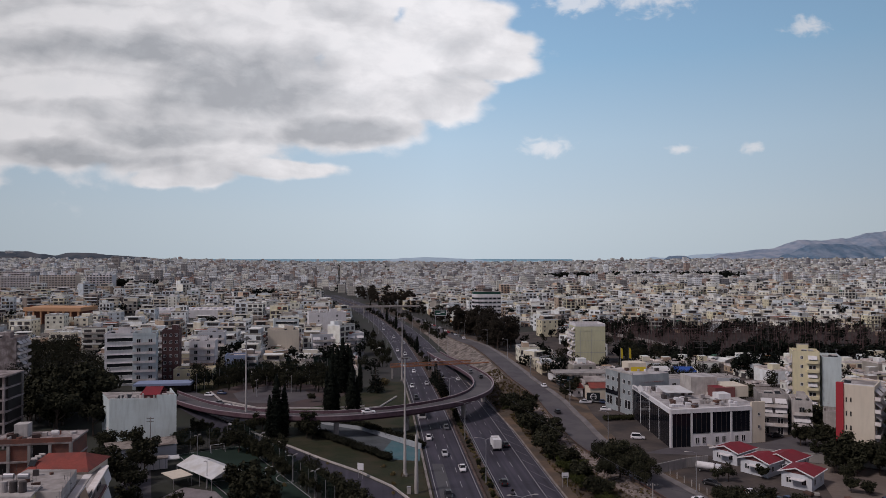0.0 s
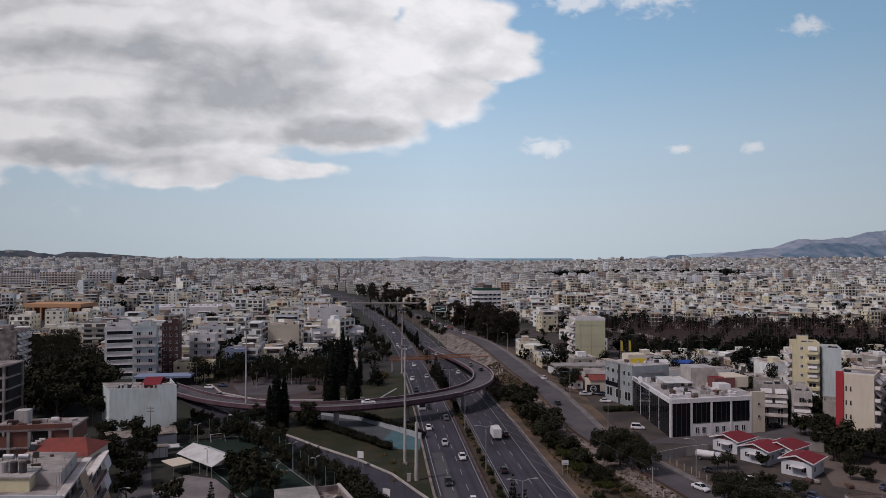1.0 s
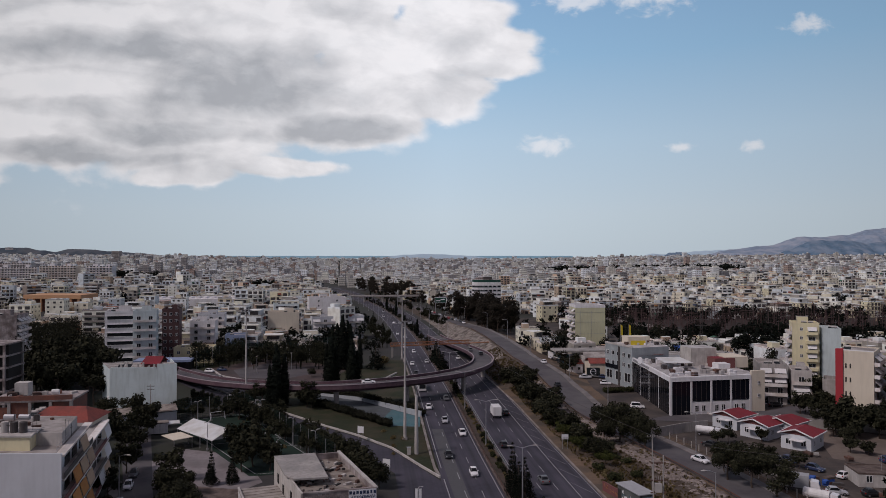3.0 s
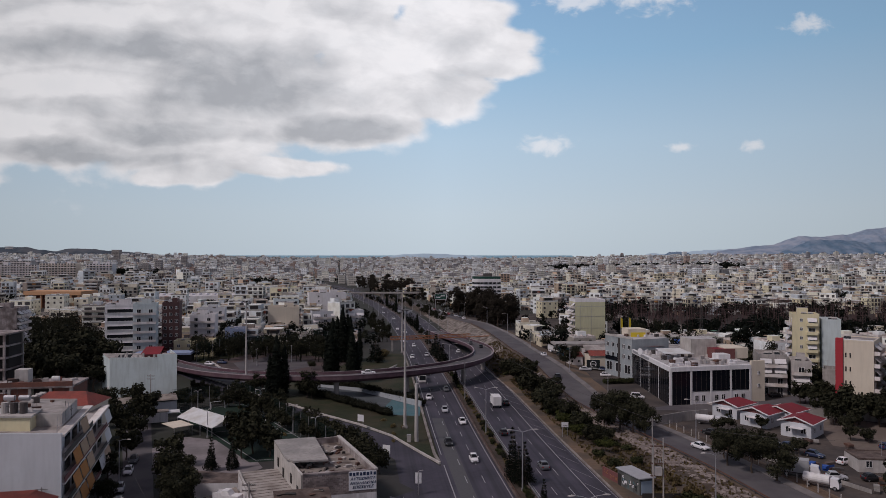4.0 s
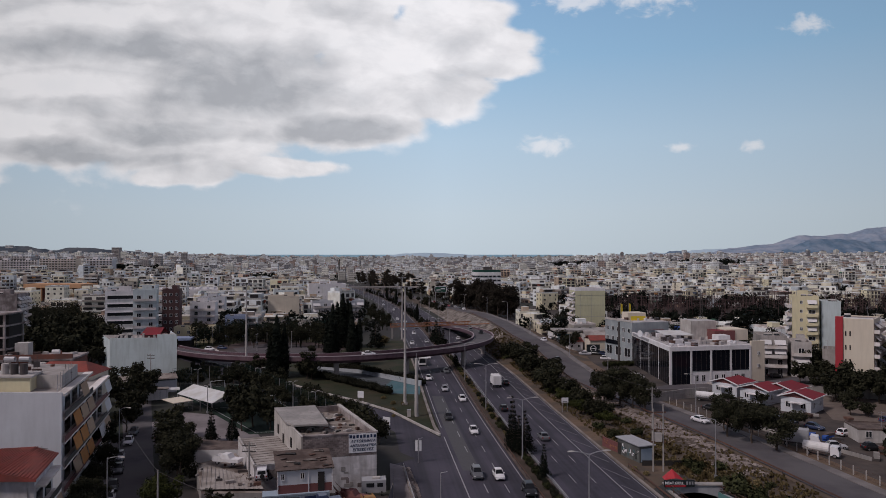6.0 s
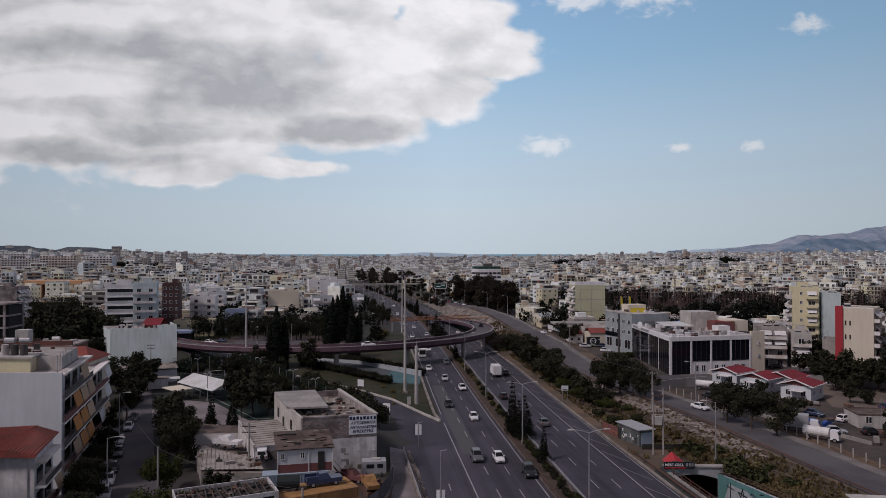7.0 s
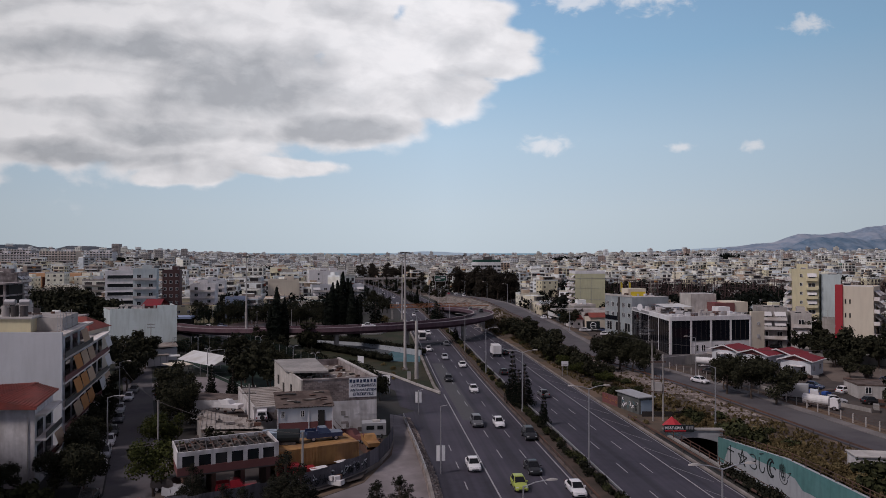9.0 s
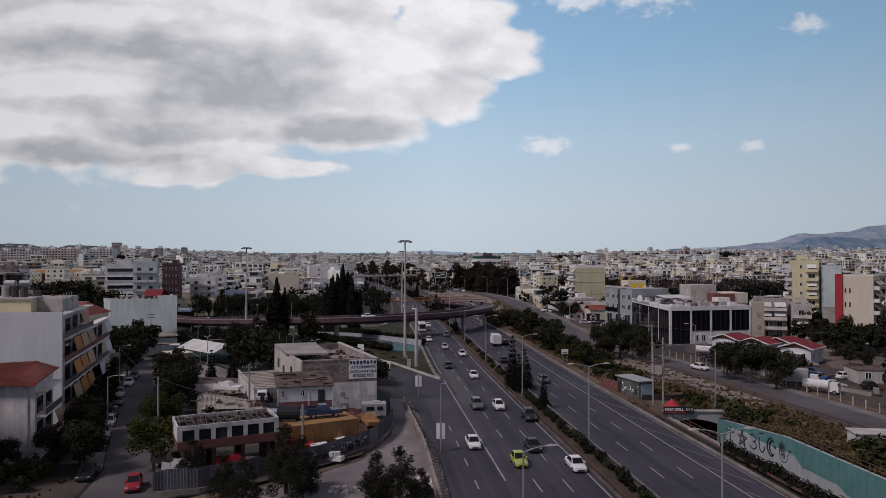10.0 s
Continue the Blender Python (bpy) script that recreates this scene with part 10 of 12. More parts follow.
for a, b in (((-25.5, 159), (-60, 214.5)), ((-41, 155.5), (-76.5, 205)), ((-25.5, 159), (-41, 155.5)), ((-60, 214.5), (-76.5, 205)), ((-43, 187), (-58.5, 180))):
    pl_line(a, b)
prev = None
for k in range(17):
    w = math.pi * 2 * k / 16
    p = (-38 + 5.0 * math.cos(w), 184 + 5.0 * math.sin(w))
    if prev:
        pl_line(prev, p)
    prev = p
setting("pitch_lines", lines, [LINE], "white pitch markings on turf", "pitch marking")
for x, y, t in ((-44.5, 186, 35), (-66, 208, 215)):
    gl = thing("goal", "white football goal frame", "goal", "goals", Matrix.Translation((x, y, 0)) @ Matrix.Rotation(radians(t), 4, "Z"))
    part("frame", Mesh().tube((-2, 0, 0), (-2, 0, 2.2), 0.07, sides=6).tube((2, 0, 0), (2, 0, 2.2), 0.07, sides=6).tube((-2, 0, 2.2), (2, 0, 2.2), 0.07, sides=6), [SIGN_WHITE], gl)
    part("stay", Mesh().tube((-2, 0, 2.2), (-2, 1.5, 0), 0.04, sides=5).tube((2, 0, 2.2), (2, 1.5, 0), 0.04, sides=5), [STEEL], gl)


def net_fence(pts, h, label="green netting fence on steel posts", net=True):
    f = thing("net_fence", label, "fence", "net fences")
    for (ax, ay), (bx, by) in zip(pts[:-1], pts[1:]):
        A, B = Vector((ax, ay, 0)), Vector((bx, by, 0))
        n = max(1, int((B - A).length / 5))
        for k in range(n + 1):
            p = A.lerp(B, k / n)
            put("post", shared(("net_post", h), lambda: Mesh().tube((0, 0, 0), (0, 0, h), 0.06, sides=6), [STEEL]), f, Matrix.Translation(p))
        if net:
            m = Mesh()
            step = (B - A).length / max(1, round((B - A).length / 0.5))
            cnt = int(round((B - A).length / step))
            d = (B - A) / cnt
            for k in range(cnt + 1):
                p = A + d * k
                m.tube(p, p + Vector((0, 0, h)), 0.03, sides=3, cap=False)
            for zz in range(int(h / 0.5) + 1):
                m.tube(A + Vector((0, 0, zz * 0.5)), B + Vector((0, 0, zz * 0.5)), 0.03, sides=3, cap=False)
            part("net", m, [GREEN_NET], f, "dark green net")


net_fence([(-24, 158), (-60.5, 217), (-78.5, 206)], 6.0)
net_fence([(-62, 330), (-98, 322), (-104, 300)], 8.0)
net_fence([(-98, 322), (-70, 345), (-45, 335)], 9.0)
net_fence([(-84, 300), (-60, 320)], 6.0, net=False)
for k, (x, y) in enumerate(((-52, 202), (-38, 180), (-30, 167), (-69, 200), (-58, 175), (-76, 290), (-64, 300), (-84, 312), (-70, 318))):
    lamp(x, y, 0, 6.5, (-1, 1), 0.5, 30 + k * 11, "slim sports ground floodlight with two heads", "floodlight")

# sunken road beyond the verge, with hedges: a wall that faces the eye, teal towards its mouth
WL = [(-49, 248), (-38, 241), (-27, 234.5), (-16, 222), (-6.4, 210.5)]
setting("sunken_road", Mesh().poly([(-47, 236, 0.045), (-36, 224, 0.045), (-24, 211, 0.045), (-15, 200, 0.045), (-6.5, 198.3, 0.045), (-6.4, 210.3, 0.045), (-16, 221.8, 0.045), (-27, 234.3, 0.045), (-49, 247.8, 0.045)]), [SUNKEN], "pale blue grey concrete road sinking towards an underpass", "road")
wall_run("sunken_road_wall", WL, 0, [0.5, 0.9, 1.2, 1.5, 1.8], 0.4, WALL_GREY, "grey concrete wall of the sunken road", "wall")
setting("sunken_teal", Mesh().poly([(-14.6, 200.2, 0.052), (-6.6, 198.6, 0.052), (-6.6, 210.1, 0.052), (-15.8, 221, 0.052), (-17.5, 210, 0.052)]), [PALE_TEAL], "washed teal paint on the sunken concrete", "road paint")

# symbols painted on the teal wall, towards the carriageway
def wall_point(y, z):
    return (med(y) + TRENCH_R - 0.03, y, z)


def strokes(name, label, segs, r=0.085):
    s = thing(name, label, "wall painting", "wall symbols")
    m = Mesh()
    for a, b in segs:
        m.tube(wall_point(*a), wall_point(*b), r, sides=4)
    part("stroke", m, [BLACK_PAINT], s)


def arc(cy, cz, ry, rz, a0, a1, n=12):
    pts = [(cy + ry * math.cos(radians(a0 + (a1 - a0) * k / n)), cz + rz * math.sin(radians(a0 + (a1 - a0) * k / n))) for k in range(n + 1)]
    return list(zip(pts[:-1], pts[1:]))


strokes("painted_cross", "black painted cross on the teal wall", [((113.0, -3.4), (113.0, -0.4)), ((114.1, -1.2), (111.9, -1.2))])
star = [(109.4 + 1.35 * math.sin(2 * math.pi * k * 2 / 5), -1.5 + 1.35 * math.cos(2 * math.pi * k * 2 / 5)) for k in range(6)]
strokes("painted_star", "black painted star on the teal wall", list(zip(star[:-1], star[1:])))
strokes("painted_curl", "black painted curling sign on the teal wall", arc(106.4, -0.6, 0.85, 0.5, 30, 270) + arc(106.4, -1.65, 0.95, 0.55, 90, 330) + arc(104.0, -1.1, 0.7, 0.95, 180, 360) + [((104.7, -1.1), (104.7, 0.0)), ((104.6, 0.5), (103.6, 0.8))])
strokes("painted_crescent", "black painted crescent on the teal wall", arc(101.6, -0.7, 0.95, 1.25, -120, 120) + arc(101.25, -0.7, 0.7, 1.0, -115, 115) + [((100.5, -0.6), (100.9, -0.4))], 0.13)
palm = arc(98.6, -1.2, 0.9, 0.8, 180, 360) + [((99.5 - 0.42 * k, -1.2), (99.5 - 0.42 * k, 0.4 + 0.3 * (k in (1, 2)))) for k in range(4)] + [((99.3 - 0.42 * k, 0.5), (99.3 - 0.42 * k, -0.6)) for k in range(3)] + [((97.7, -1.0), (96.9, 0.0)), ((96.9, 0.0), (97.4, -0.2))] + arc(98.6, -1.2, 0.3, 0.28, 0, 360)
strokes("painted_palm_sign", "black painted open palm outline on the teal wall", palm, 0.05)

# kiosk sign over the tunnel, with a red canopy; and the scrawled hut
ks = thing("tunnel_sign", "black sign strip with white and red lettering on the tunnel head", "sign", at=Matrix.Translation((38.7, 116.6, 0.75)))
part("board", Mesh().box(0, 0, 0, 5.0, 0.2, 1.15), [BLACK_PAINT], ks)
cu = bpy.data.curves.new("lettering", "FONT")
cu.body, cu.size, cu.align_x, cu.extrude, cu.offset = "MEAT.GRILL", 0.58, "LEFT", 0.01, 0.016
cu.materials.append(SIGN_WHITE)
q = new("lettering", cu)
q.parent = ks
q.matrix_basis = Matrix.Translation((-2.35, -0.13, 0.5)) @ Matrix.Rotation(radians(90), 4, "X")
for k in range(3):
    part("text_bar", Mesh().box(1.25 + 0.45 * k, -0.13, 0.45, 0.3, 0.03, 0.5), [STEEL], ks)
part("red_strip", Mesh().box(-0.6, -0.13, 0.12, 3.4, 0.03, 0.2), [RED_SHEET], ks)
part("lower_plate", Mesh().box(-0.9, -0.05, -0.55, 2.0, 0.08, 0.4), [PALE_TEAL], ks)
rc = thing("red_canopy", "crumpled red canopy beside the tunnel sign", "canopy", at=Matrix.Translation((39.2, 121.5, 0.1)) @ Matrix.Diagonal((0.8, 0.8, 0.9, 1)))
part("cloth", Mesh().poly([(-2, -1, 0.6), (0.2, -1.4, 1.0), (0, 0.4, 2.3)]).poly([(0.2, -1.4, 1.0), (2.2, -0.8, 0.5), (0, 0.4, 2.3)]).poly([(2.2, -0.8, 0.5), (1.8, 1.4, 0.6), (0, 0.4, 2.3)]).poly([(-1.8, 1.4, 0.5), (-2, -1, 0.6), (0, 0.4, 2.3)]), [RED_SHEET], rc)
part("frame", Mesh().tube((0, 0.4, 0), (0, 0.4, 2.3), 0.06, sides=5), [STEEL], rc)
ht = thing("roadside_hut", "low grey hut covered in painted scrawls", "hut", at=Matrix.Translation((36.9, 136.5, 0)) @ Matrix.Rotation(radians(-71), 4, "Z"))
part("wall", Mesh().box(0, 0, 0, 7.3, 3.1, 3.1), [STREAKED_GREEN], ht)
part("roof", Mesh().box(0, 0, 3.1, 8.0, 3.7, 0.18, floor=True), [GREY_RENDER], ht)
part("door", Mesh().box(-3.0, -1.58, 0, 1.0, 0.06, 2.3), [DARK], ht)
part("shutter", Mesh().box(3.68, 0, 0.2, 0.06, 2.4, 2.4), [CONT_BLUE], ht)
part("side_wall", Mesh().box(-6.6, -1.3, 0, 5.6, 0.25, 1.9), [BAND_RED], ht, "low wall with orange scrawls")
rs = random.Random(77)
for k in range(30):
    low = k % 3 == 2
    u, zz = (rs.uniform(-9.2, -4.2), rs.uniform(0.3, 0.9)) if low else (rs.uniform(-2.2, 3.2), rs.uniform(0.3, 1.7))
    v = -1.45 if low else -1.58
    pts = [(u + rs.uniform(0, 0.9), v, zz + rs.uniform(0, 0.8)) for j in range(5)]
    m = Mesh()
    for a, b in zip(pts[:-1], pts[1:]):
        m.tube(a, b, 0.05, sides=4)
    part("scrawl", m, [ORANGE_STEEL if low else [BLACK_PAINT, SIGN_WHITE, PALE_TEAL, SIGN_WHITE][k % 4]], ht)
lw = flats("low white flat-roofed office in the lorry yard", 93.5, 148, 0.45, -8, 16, 7, 1, 2.7, PALE_CONCRETE, {"f": ("win", 4)}, "office_hut", 0, 0, parapet=0.2, tops=ROOF_BROWN)
for o in lw.children:
    if o.name.startswith("wall"):
        o.data.materials[1] = ROOF_BROWN
for pts in ([(53.5, 184), (65, 191), (72, 193.5)], [(87, 201.5), (94, 198.5), (113, 191.5), (130, 181)]):
    wall_run("yard_wall", pts, 0.4, 3.0, 0.3, CONCRETE, "stained concrete yard wall", "wall")
area("yard_sand", [(96, 197), (113, 190.5), (122, 178), (112, 163), (99, 160), (91, 166), (95, 178)], 0.465, SAND, "pale sandy yard behind the red roofed houses")
for pts in ([(66, 150), (70, 140), (76, 126)],):
    wall_run("yard_kerb_wall", [(x * 1.05, y * 1.05) for x, y in pts], 0.4, 1.2, 0.2, CONCRETE, "low grey wall along the frontage road", "wall")
area("street_office", [(58, 205), (66, 210.5), (99, 217), (112, 226), (140, 222), (140, 205), (100, 203), (97, 199), (66, 204)], 0.47, OLD_ASPHALT, "grey asphalt side street before the office", "road")
# wire fence and clutter of the lorry yard
yf = thing("wire_fence", "rusty wire fence with pale concrete posts along the lorry yard", "fence")
YP = [Vector((front(y) + 3.4, y, 0.45)) for y in range(112, 186, 3)]
for p in YP:
    put("post", shared("yard_post", lambda: Mesh().box(0, 0, 0, 0.16, 0.16, 1.7), [PALE_CONCRETE]), yf, Matrix.Translation(p))
wm = Mesh()
for a, b in zip(YP[:-1], YP[1:]):
    for zz in (0.3, 0.75, 1.2, 1.6):
        wm.tube(a + Vector((0, 0, zz)), b + Vector((0, 0, zz)), 0.025, sides=3, cap=False)
part("wire", wm, [RUST], yf)
rs = random.Random(58)
for k in range(26):
    x, y = rs.uniform(74, 112), rs.uniform(128, 172)
    if x < 58 + (185 - y) * 0.28:
        continue
    pl2 = thing("pallet_stack", "stack of weathered boards and crates in the lorry yard", "pallets", "yard stacks", Matrix.Translation((x, y, 0.45)) @ Matrix.Rotation(rs.uniform(0, 3), 4, "Z"))
    for j in range(rs.randint(1, 3)):
        part("crate", Mesh().box(rs.uniform(-0.2, 0.2), 0, j * 0.5, rs.uniform(1.0, 2.4), rs.uniform(0.8, 1.4), 0.48), [rs.choice((RUST, ROOF_BROWN, CONCRETE, DARK_STEEL, TARP_BLUE))], pl2)
# guard rail and fence of the frontage road
fr = thing("guard_rail", "rusty guard rail on the edge of the frontage road", "guard rail")
fm2 = Mesh()
L = front_line(-9.0, 60, 420)
fm2.rail([(p[0], p[1], p[2] + 0.5) for p in L], 0.08, 0.3)
part("rail_beam", fm2, [RUST], fr)
for p in L:
    put("rail_post", shared("front_post", lambda: Mesh().box(0, 0, 0, 0.12, 0.12, 0.85), [DARK_STEEL]), fr, Matrix.Translation(p))
sr = thing("guard_rail", "dull brown guard rail beside the hard shoulder", "guard rail")
sm = Mesh()
L = along(20.2, 40, 130, z=0.5)
sm.rail(L, 0.08, 0.3)
part("rail_beam", sm, [RUST], sr)
for p in L:
    put("rail_post", shared("front_post2", lambda: Mesh().box(0, 0, -0.5, 0.12, 0.12, 0.7), [DARK_STEEL]), sr, Matrix.Translation(p))

# shops and sheds by the frontage road
for lb, x, y, w, d, h, m, rm in (("low house with terracotta roof and yellow porch", 62.5, 283, 10, 8, 5.2, CREAM, TERRACOTTA), ("small pinkish workshop with gable roof", 62, 293, 9, 9, 6.2, PALE_CONCRETE, ROOF_BITUMEN), ("flat concrete filling station canopy", 66, 318, 34, 10, 0.8, CONCRETE, PALE_CONCRETE), ("low house with red roof near the road", 53.5, 291, 6, 6, 3.6, WHITE, TERRACOTTA)):
    canopy = h < 1
    s = thing("canopy_roof" if canopy else "house", lb, "building", at=Matrix.Translation((x, y, 0.45)) @ Matrix.Rotation(radians(4), 4, "Z"))
    if canopy:
        part("roof_slab", Mesh().box(0, 0, 5.0, w, d, h, floor=True), [m], s)
        for u in (-0.45, -0.15, 0.15, 0.45):
            part("post", Mesh().box(u * w, 0, 0, 0.5, 0.5, 5), [m], s)
    else:
        part("wall", Mesh().box(0, 0, 0, w, d, h), [m], s)
        part("roof", Mesh().quad((-w / 2 - 0.4, -d / 2 - 0.4, h), (w / 2 + 0.4, -d / 2 - 0.4, h), (w / 2, 0, h + 1.6), (-w / 2, 0, h + 1.6)).quad((w / 2 + 0.4, d / 2 + 0.4, h), (-w / 2 - 0.4, d / 2 + 0.4, h), (-w / 2, 0, h + 1.6), (w / 2, 0, h + 1.6)), [rm], s)
        for u in (-0.25, 0.25):
            put("window", window_mesh(1.2, 1.2), s, Matrix.Translation((u * w, -d / 2, 1.2)))
tl = thing("tarpaulin", "white and turquoise sheet over stacked goods", "tarpaulin", at=Matrix.Translation((50.5, 318, 0.45)))
part("sheet", Mesh().quad((-4, -3, 3.2), (4, -4, 1.2), (5, 3, 2.6), (-3, 4, 4.4)), [CANVAS], tl)
part("stack", Mesh().box(4, -1, 0, 7, 4, 2.4), [PALE_TEAL], tl)
rr = random.Random(41)
for k in range(8):
    part("parcel", Mesh().box(1 + k * 1.1, rr.uniform(-1, 1), 2.4, 1.2, 1.4, rr.uniform(0.5, 1.4), rr.uniform(0, 40)), [[PALE_TEAL, TEAL, CANVAS][k % 3]], tl)
tb = thing("tarpaulin", "blue tarpaulin over a market stall", "tarpaulin", at=Matrix.Translation((112, 330, 0.45)))
part("sheet", Mesh().quad((-5, -3, 4), (5, -3, 4), (4.5, 3, 5.5), (-4.5, 3, 5.5)), [TARP_BLUE], tb)
part("stand", Mesh().box(0, 0, 0, 8, 4.5, 4), [WHITE], tb)
tq = thing("tarpaulin", "white tarpaulin over a market stall", "tarpaulin", at=Matrix.Translation((100, 332, 0.45)))
part("sheet", Mesh().quad((-6, -3, 4), (6, -3, 4), (5.5, 3, 5.5), (-5.5, 3, 5.5)), [CANVAS], tq)
part("stand", Mesh().box(0, 0, 0, 9, 4.5, 4), [WHITE], tq)
mh = thing("market_shed", "long low shed with dark window openings and posts", "shed", at=Matrix.Translation((106, 300, 0.45)) @ Matrix.Rotation(radians(5), 4, "Z"))
part("wall", Mesh().box(0, 0, 0, 34, 12, 6.5, 0, 0, top=1), [GREY_PLASTER, ROOF_BITUMEN], mh)
for k in range(9):
    put("window", window_mesh(1.7, 1.6), mh, Matrix.Translation((-15 + k * 3.7, -6, 3.2)))
blue = thing("blue_kiosk", "low shop with faded blue fascia", "shop", at=Matrix.Translation((-118, 302, 0)) @ Matrix.Rotation(radians(8), 4, "Z"))
part("wall", Mesh().box(0, 0, 0, 22, 7, 3.6), [DARK], blue)
part("fascia", Mesh().box(0, -1.2, 3.4, 23, 9, 0.9, floor=True), [BLUE_RENDER], blue)


# ---- planting ----
rp = random.Random(50)
# cypresses by the flyover
for x, y, s, q in ((-52.5, 224, 1.29, 0.98), (-50.2, 225, 1.08, 0.9), (-54.6, 224, 0.88, 1.1), (-53.4, 226, 1.0, 1.0), (-39.4, 250, 1.22, 0.95), (-41.0, 251, 1.1, 0.95), (-37.9, 251.5, 1.02, 1.0), (-31.9, 250, 1.2, 0.95), (-33.0, 252, 1.05, 1.0), (-30.4, 251, 0.95, 1.0)):
    plant("cypress_a" if rp.random() < 0.5 else "cypress_b", x, y, 0, s, squash=q)
for x, y, s in ((-42.1, 299, 1.5), (-44.7, 300, 1.26), (-39.0, 300, 1.25), (-46.8, 302, 1.2), (-40.6, 303, 1.3), (-43.4, 304, 1.28), (-35.1, 300, 0.8)):
    plant("cypress_b", x, y, 0, s, squash=1.1)
plant("pine_a", -28.4, 300, 0, 1.15, squash=1.5)
for k in range(46):
    plant("broad_a", rp.uniform(-112, -50), rp.uniform(300, 338), 0, rp.uniform(0.8, 1.3))
for x, y, s in ((-43, 224, 1.15), (-58, 228, 0.8), (-41, 222, 0.9), (-60, 300, 1.2), (-66, 325, 0.8), (-57, 335, 1.0), (-75, 340, 0.9), (-85, 345, 0.9), (-92, 330, 0.8), (-48, 345, 1.1), (-40, 350, 1.1), (-100, 318, 0.7), (-52, 280, 0.5), (-70, 356, 1.1)):
    plant(rp.choice(("broad_a", "broad_b", "broad_c")), x, y, 0, s)
plant("dry", -27, 318, 0, 3.2)
for k in range(64):
    y = rp.uniform(300, 372)
    plant(rp.choice(("broad_a", "broad_b", "broad_c")), -112 + 70 * rp.random() - (y - 300) * 0.1, y, 0, rp.uniform(0.55, 1.0))
# dark grove on the near side
for k in range(110):
    y = rp.uniform(226, 405)
    x = -y * rp.uniform(0.472, 0.61)
    if (-222 < x < -172 and 298 < y < 320) or (y > 330 and x > -0.5 * y and rp.random() < 0.5):
        continue
    plant(rp.choice(("broad_a", "broad_c", "broad_c", "broad_b")), x, y, 0, rp.uniform(1.25, 1.95))
for k in range(7):
    plant(rp.choice(("broad_a", "broad_b")), rp.uniform(-116, -102), rp.uniform(238, 270), 0, rp.uniform(0.7, 1.1))
# street trees
for kd, x, y, s in (("near_b", -44.0, 87.0, 0.85), ("near_a", -46.6, 91, 0.75), ("near_b", -49.8, 98, 0.85), ("near_a", -52.4, 105, 0.8), ("near_b", -55.6, 114, 0.75), ("near_a", -60.0, 126, 0.7), ("broad_a", -65.5, 139, 0.8), ("broad_a", -69.5, 156, 0.95), ("broad_c", -73, 166, 1.0), ("broad_a", -79, 177, 1.1), ("broad_c", -84, 172, 1.0), ("broad_b", -88, 186, 1.1),
                    ("near_b", -46.5, 124.5, 1.15), ("near_a", -44.0, 119.0, 1.1), ("near_a", -49.0, 131, 1.15), ("broad_b", -53, 139, 0.9), ("broad_c", -58, 151, 0.8), ("broad_a", -78, 186, 1.1), ("broad_c", -82, 196, 1.0), ("broad_c", -90, 206, 0.9), ("broad_b", -98, 208, 0.9),
                    ("light", -41.0, 103.8, 1.15), ("light", -35.6, 87.5, 1.2), ("broad_b", -31.6, 90.5, 0.7), ("broad_a", -27.2, 101.5, 0.55), ("broad_a", -33, 104, 0.6)):
    plant(kd, x, y, 0, s)
for kd, x, y, s in (("near_b", -53.5, 86.5, 0.6), ("bush_a", -50.5, 86.0, 1.6), ("bush_b", -52.5, 83.5, 1.5), ("bush_a", -55, 84, 1.8), ("near_a", -48.6, 88.6, 0.7), ("bush_a", -48.0, 84.5, 1.3), ("bush_b", -58, 84, 1.9), ("near_a", -57.5, 87.0, 0.55)):
    plant(kd, x, y, 0, s)
# large pine behind the low stores, small pines in the dirt park
for x, y, s in ((-46.2, 166, 1.2), (-43.0, 161, 1.15), (-48.8, 169, 1.0), (-40.2, 163, 1.05), (-44.4, 157, 0.9), (-38.5, 158, 0.8)):
    plant("broad_a", x, y, 0, s)
for x, y, s in ((-48.2, 148, 0.72), (-44.2, 149, 0.66)):
    plant("pine_b", x, y, 0, s, squash=1.1)
# trees between pitch and service road
for k in range(40):
    f = k / 39
    plant(rp.choice(("broad_a", "broad_b", "broad_c", "bush_b")), -19.6 - 40 * f + rp.uniform(-2, 2), 158 + 52 * f + rp.uniform(-2, 3), 0, rp.uniform(0.5, 0.86))
for x, y, s in ((-15.5, 148, 0.8), (-17.5, 152, 0.9), (-19.8, 156, 0.8), (-13, 146, 0.7), (-26, 166, 0.8), (-33, 175, 0.75)):
    plant("broad_b", x, y, 0, s)
for k in range(30):
    plant(rp.choice(("broad_a", "broad_b")), rp.uniform(-82, -60), rp.uniform(208, 236), 0, rp.uniform(0.3, 0.7))
# hedges of the sunken road
for k in range(46):
    f = k / 45
    plant("hedge", -47 + 32 * f + rp.uniform(-0.4, 0.4), 235 - 36 * f + rp.uniform(-0.5, 0.5), 0, rp.uniform(1.1, 1.5))
    if f < 0.52:
        hx, hy = -49 + 22 * f / 0.52, 250.5 - 14 * f / 0.52
    else:
        hx, hy = -27 + 21 * (f - 0.52) / 0.48, 236.5 - 24 * (f - 0.52) / 0.48
    plant("hedge", hx, hy, 0, rp.uniform(1.2, 1.6))
for k in range(10):
    plant("dry", rp.uniform(-40, -8), rp.uniform(168, 200), 0, rp.uniform(0.5, 0.9))
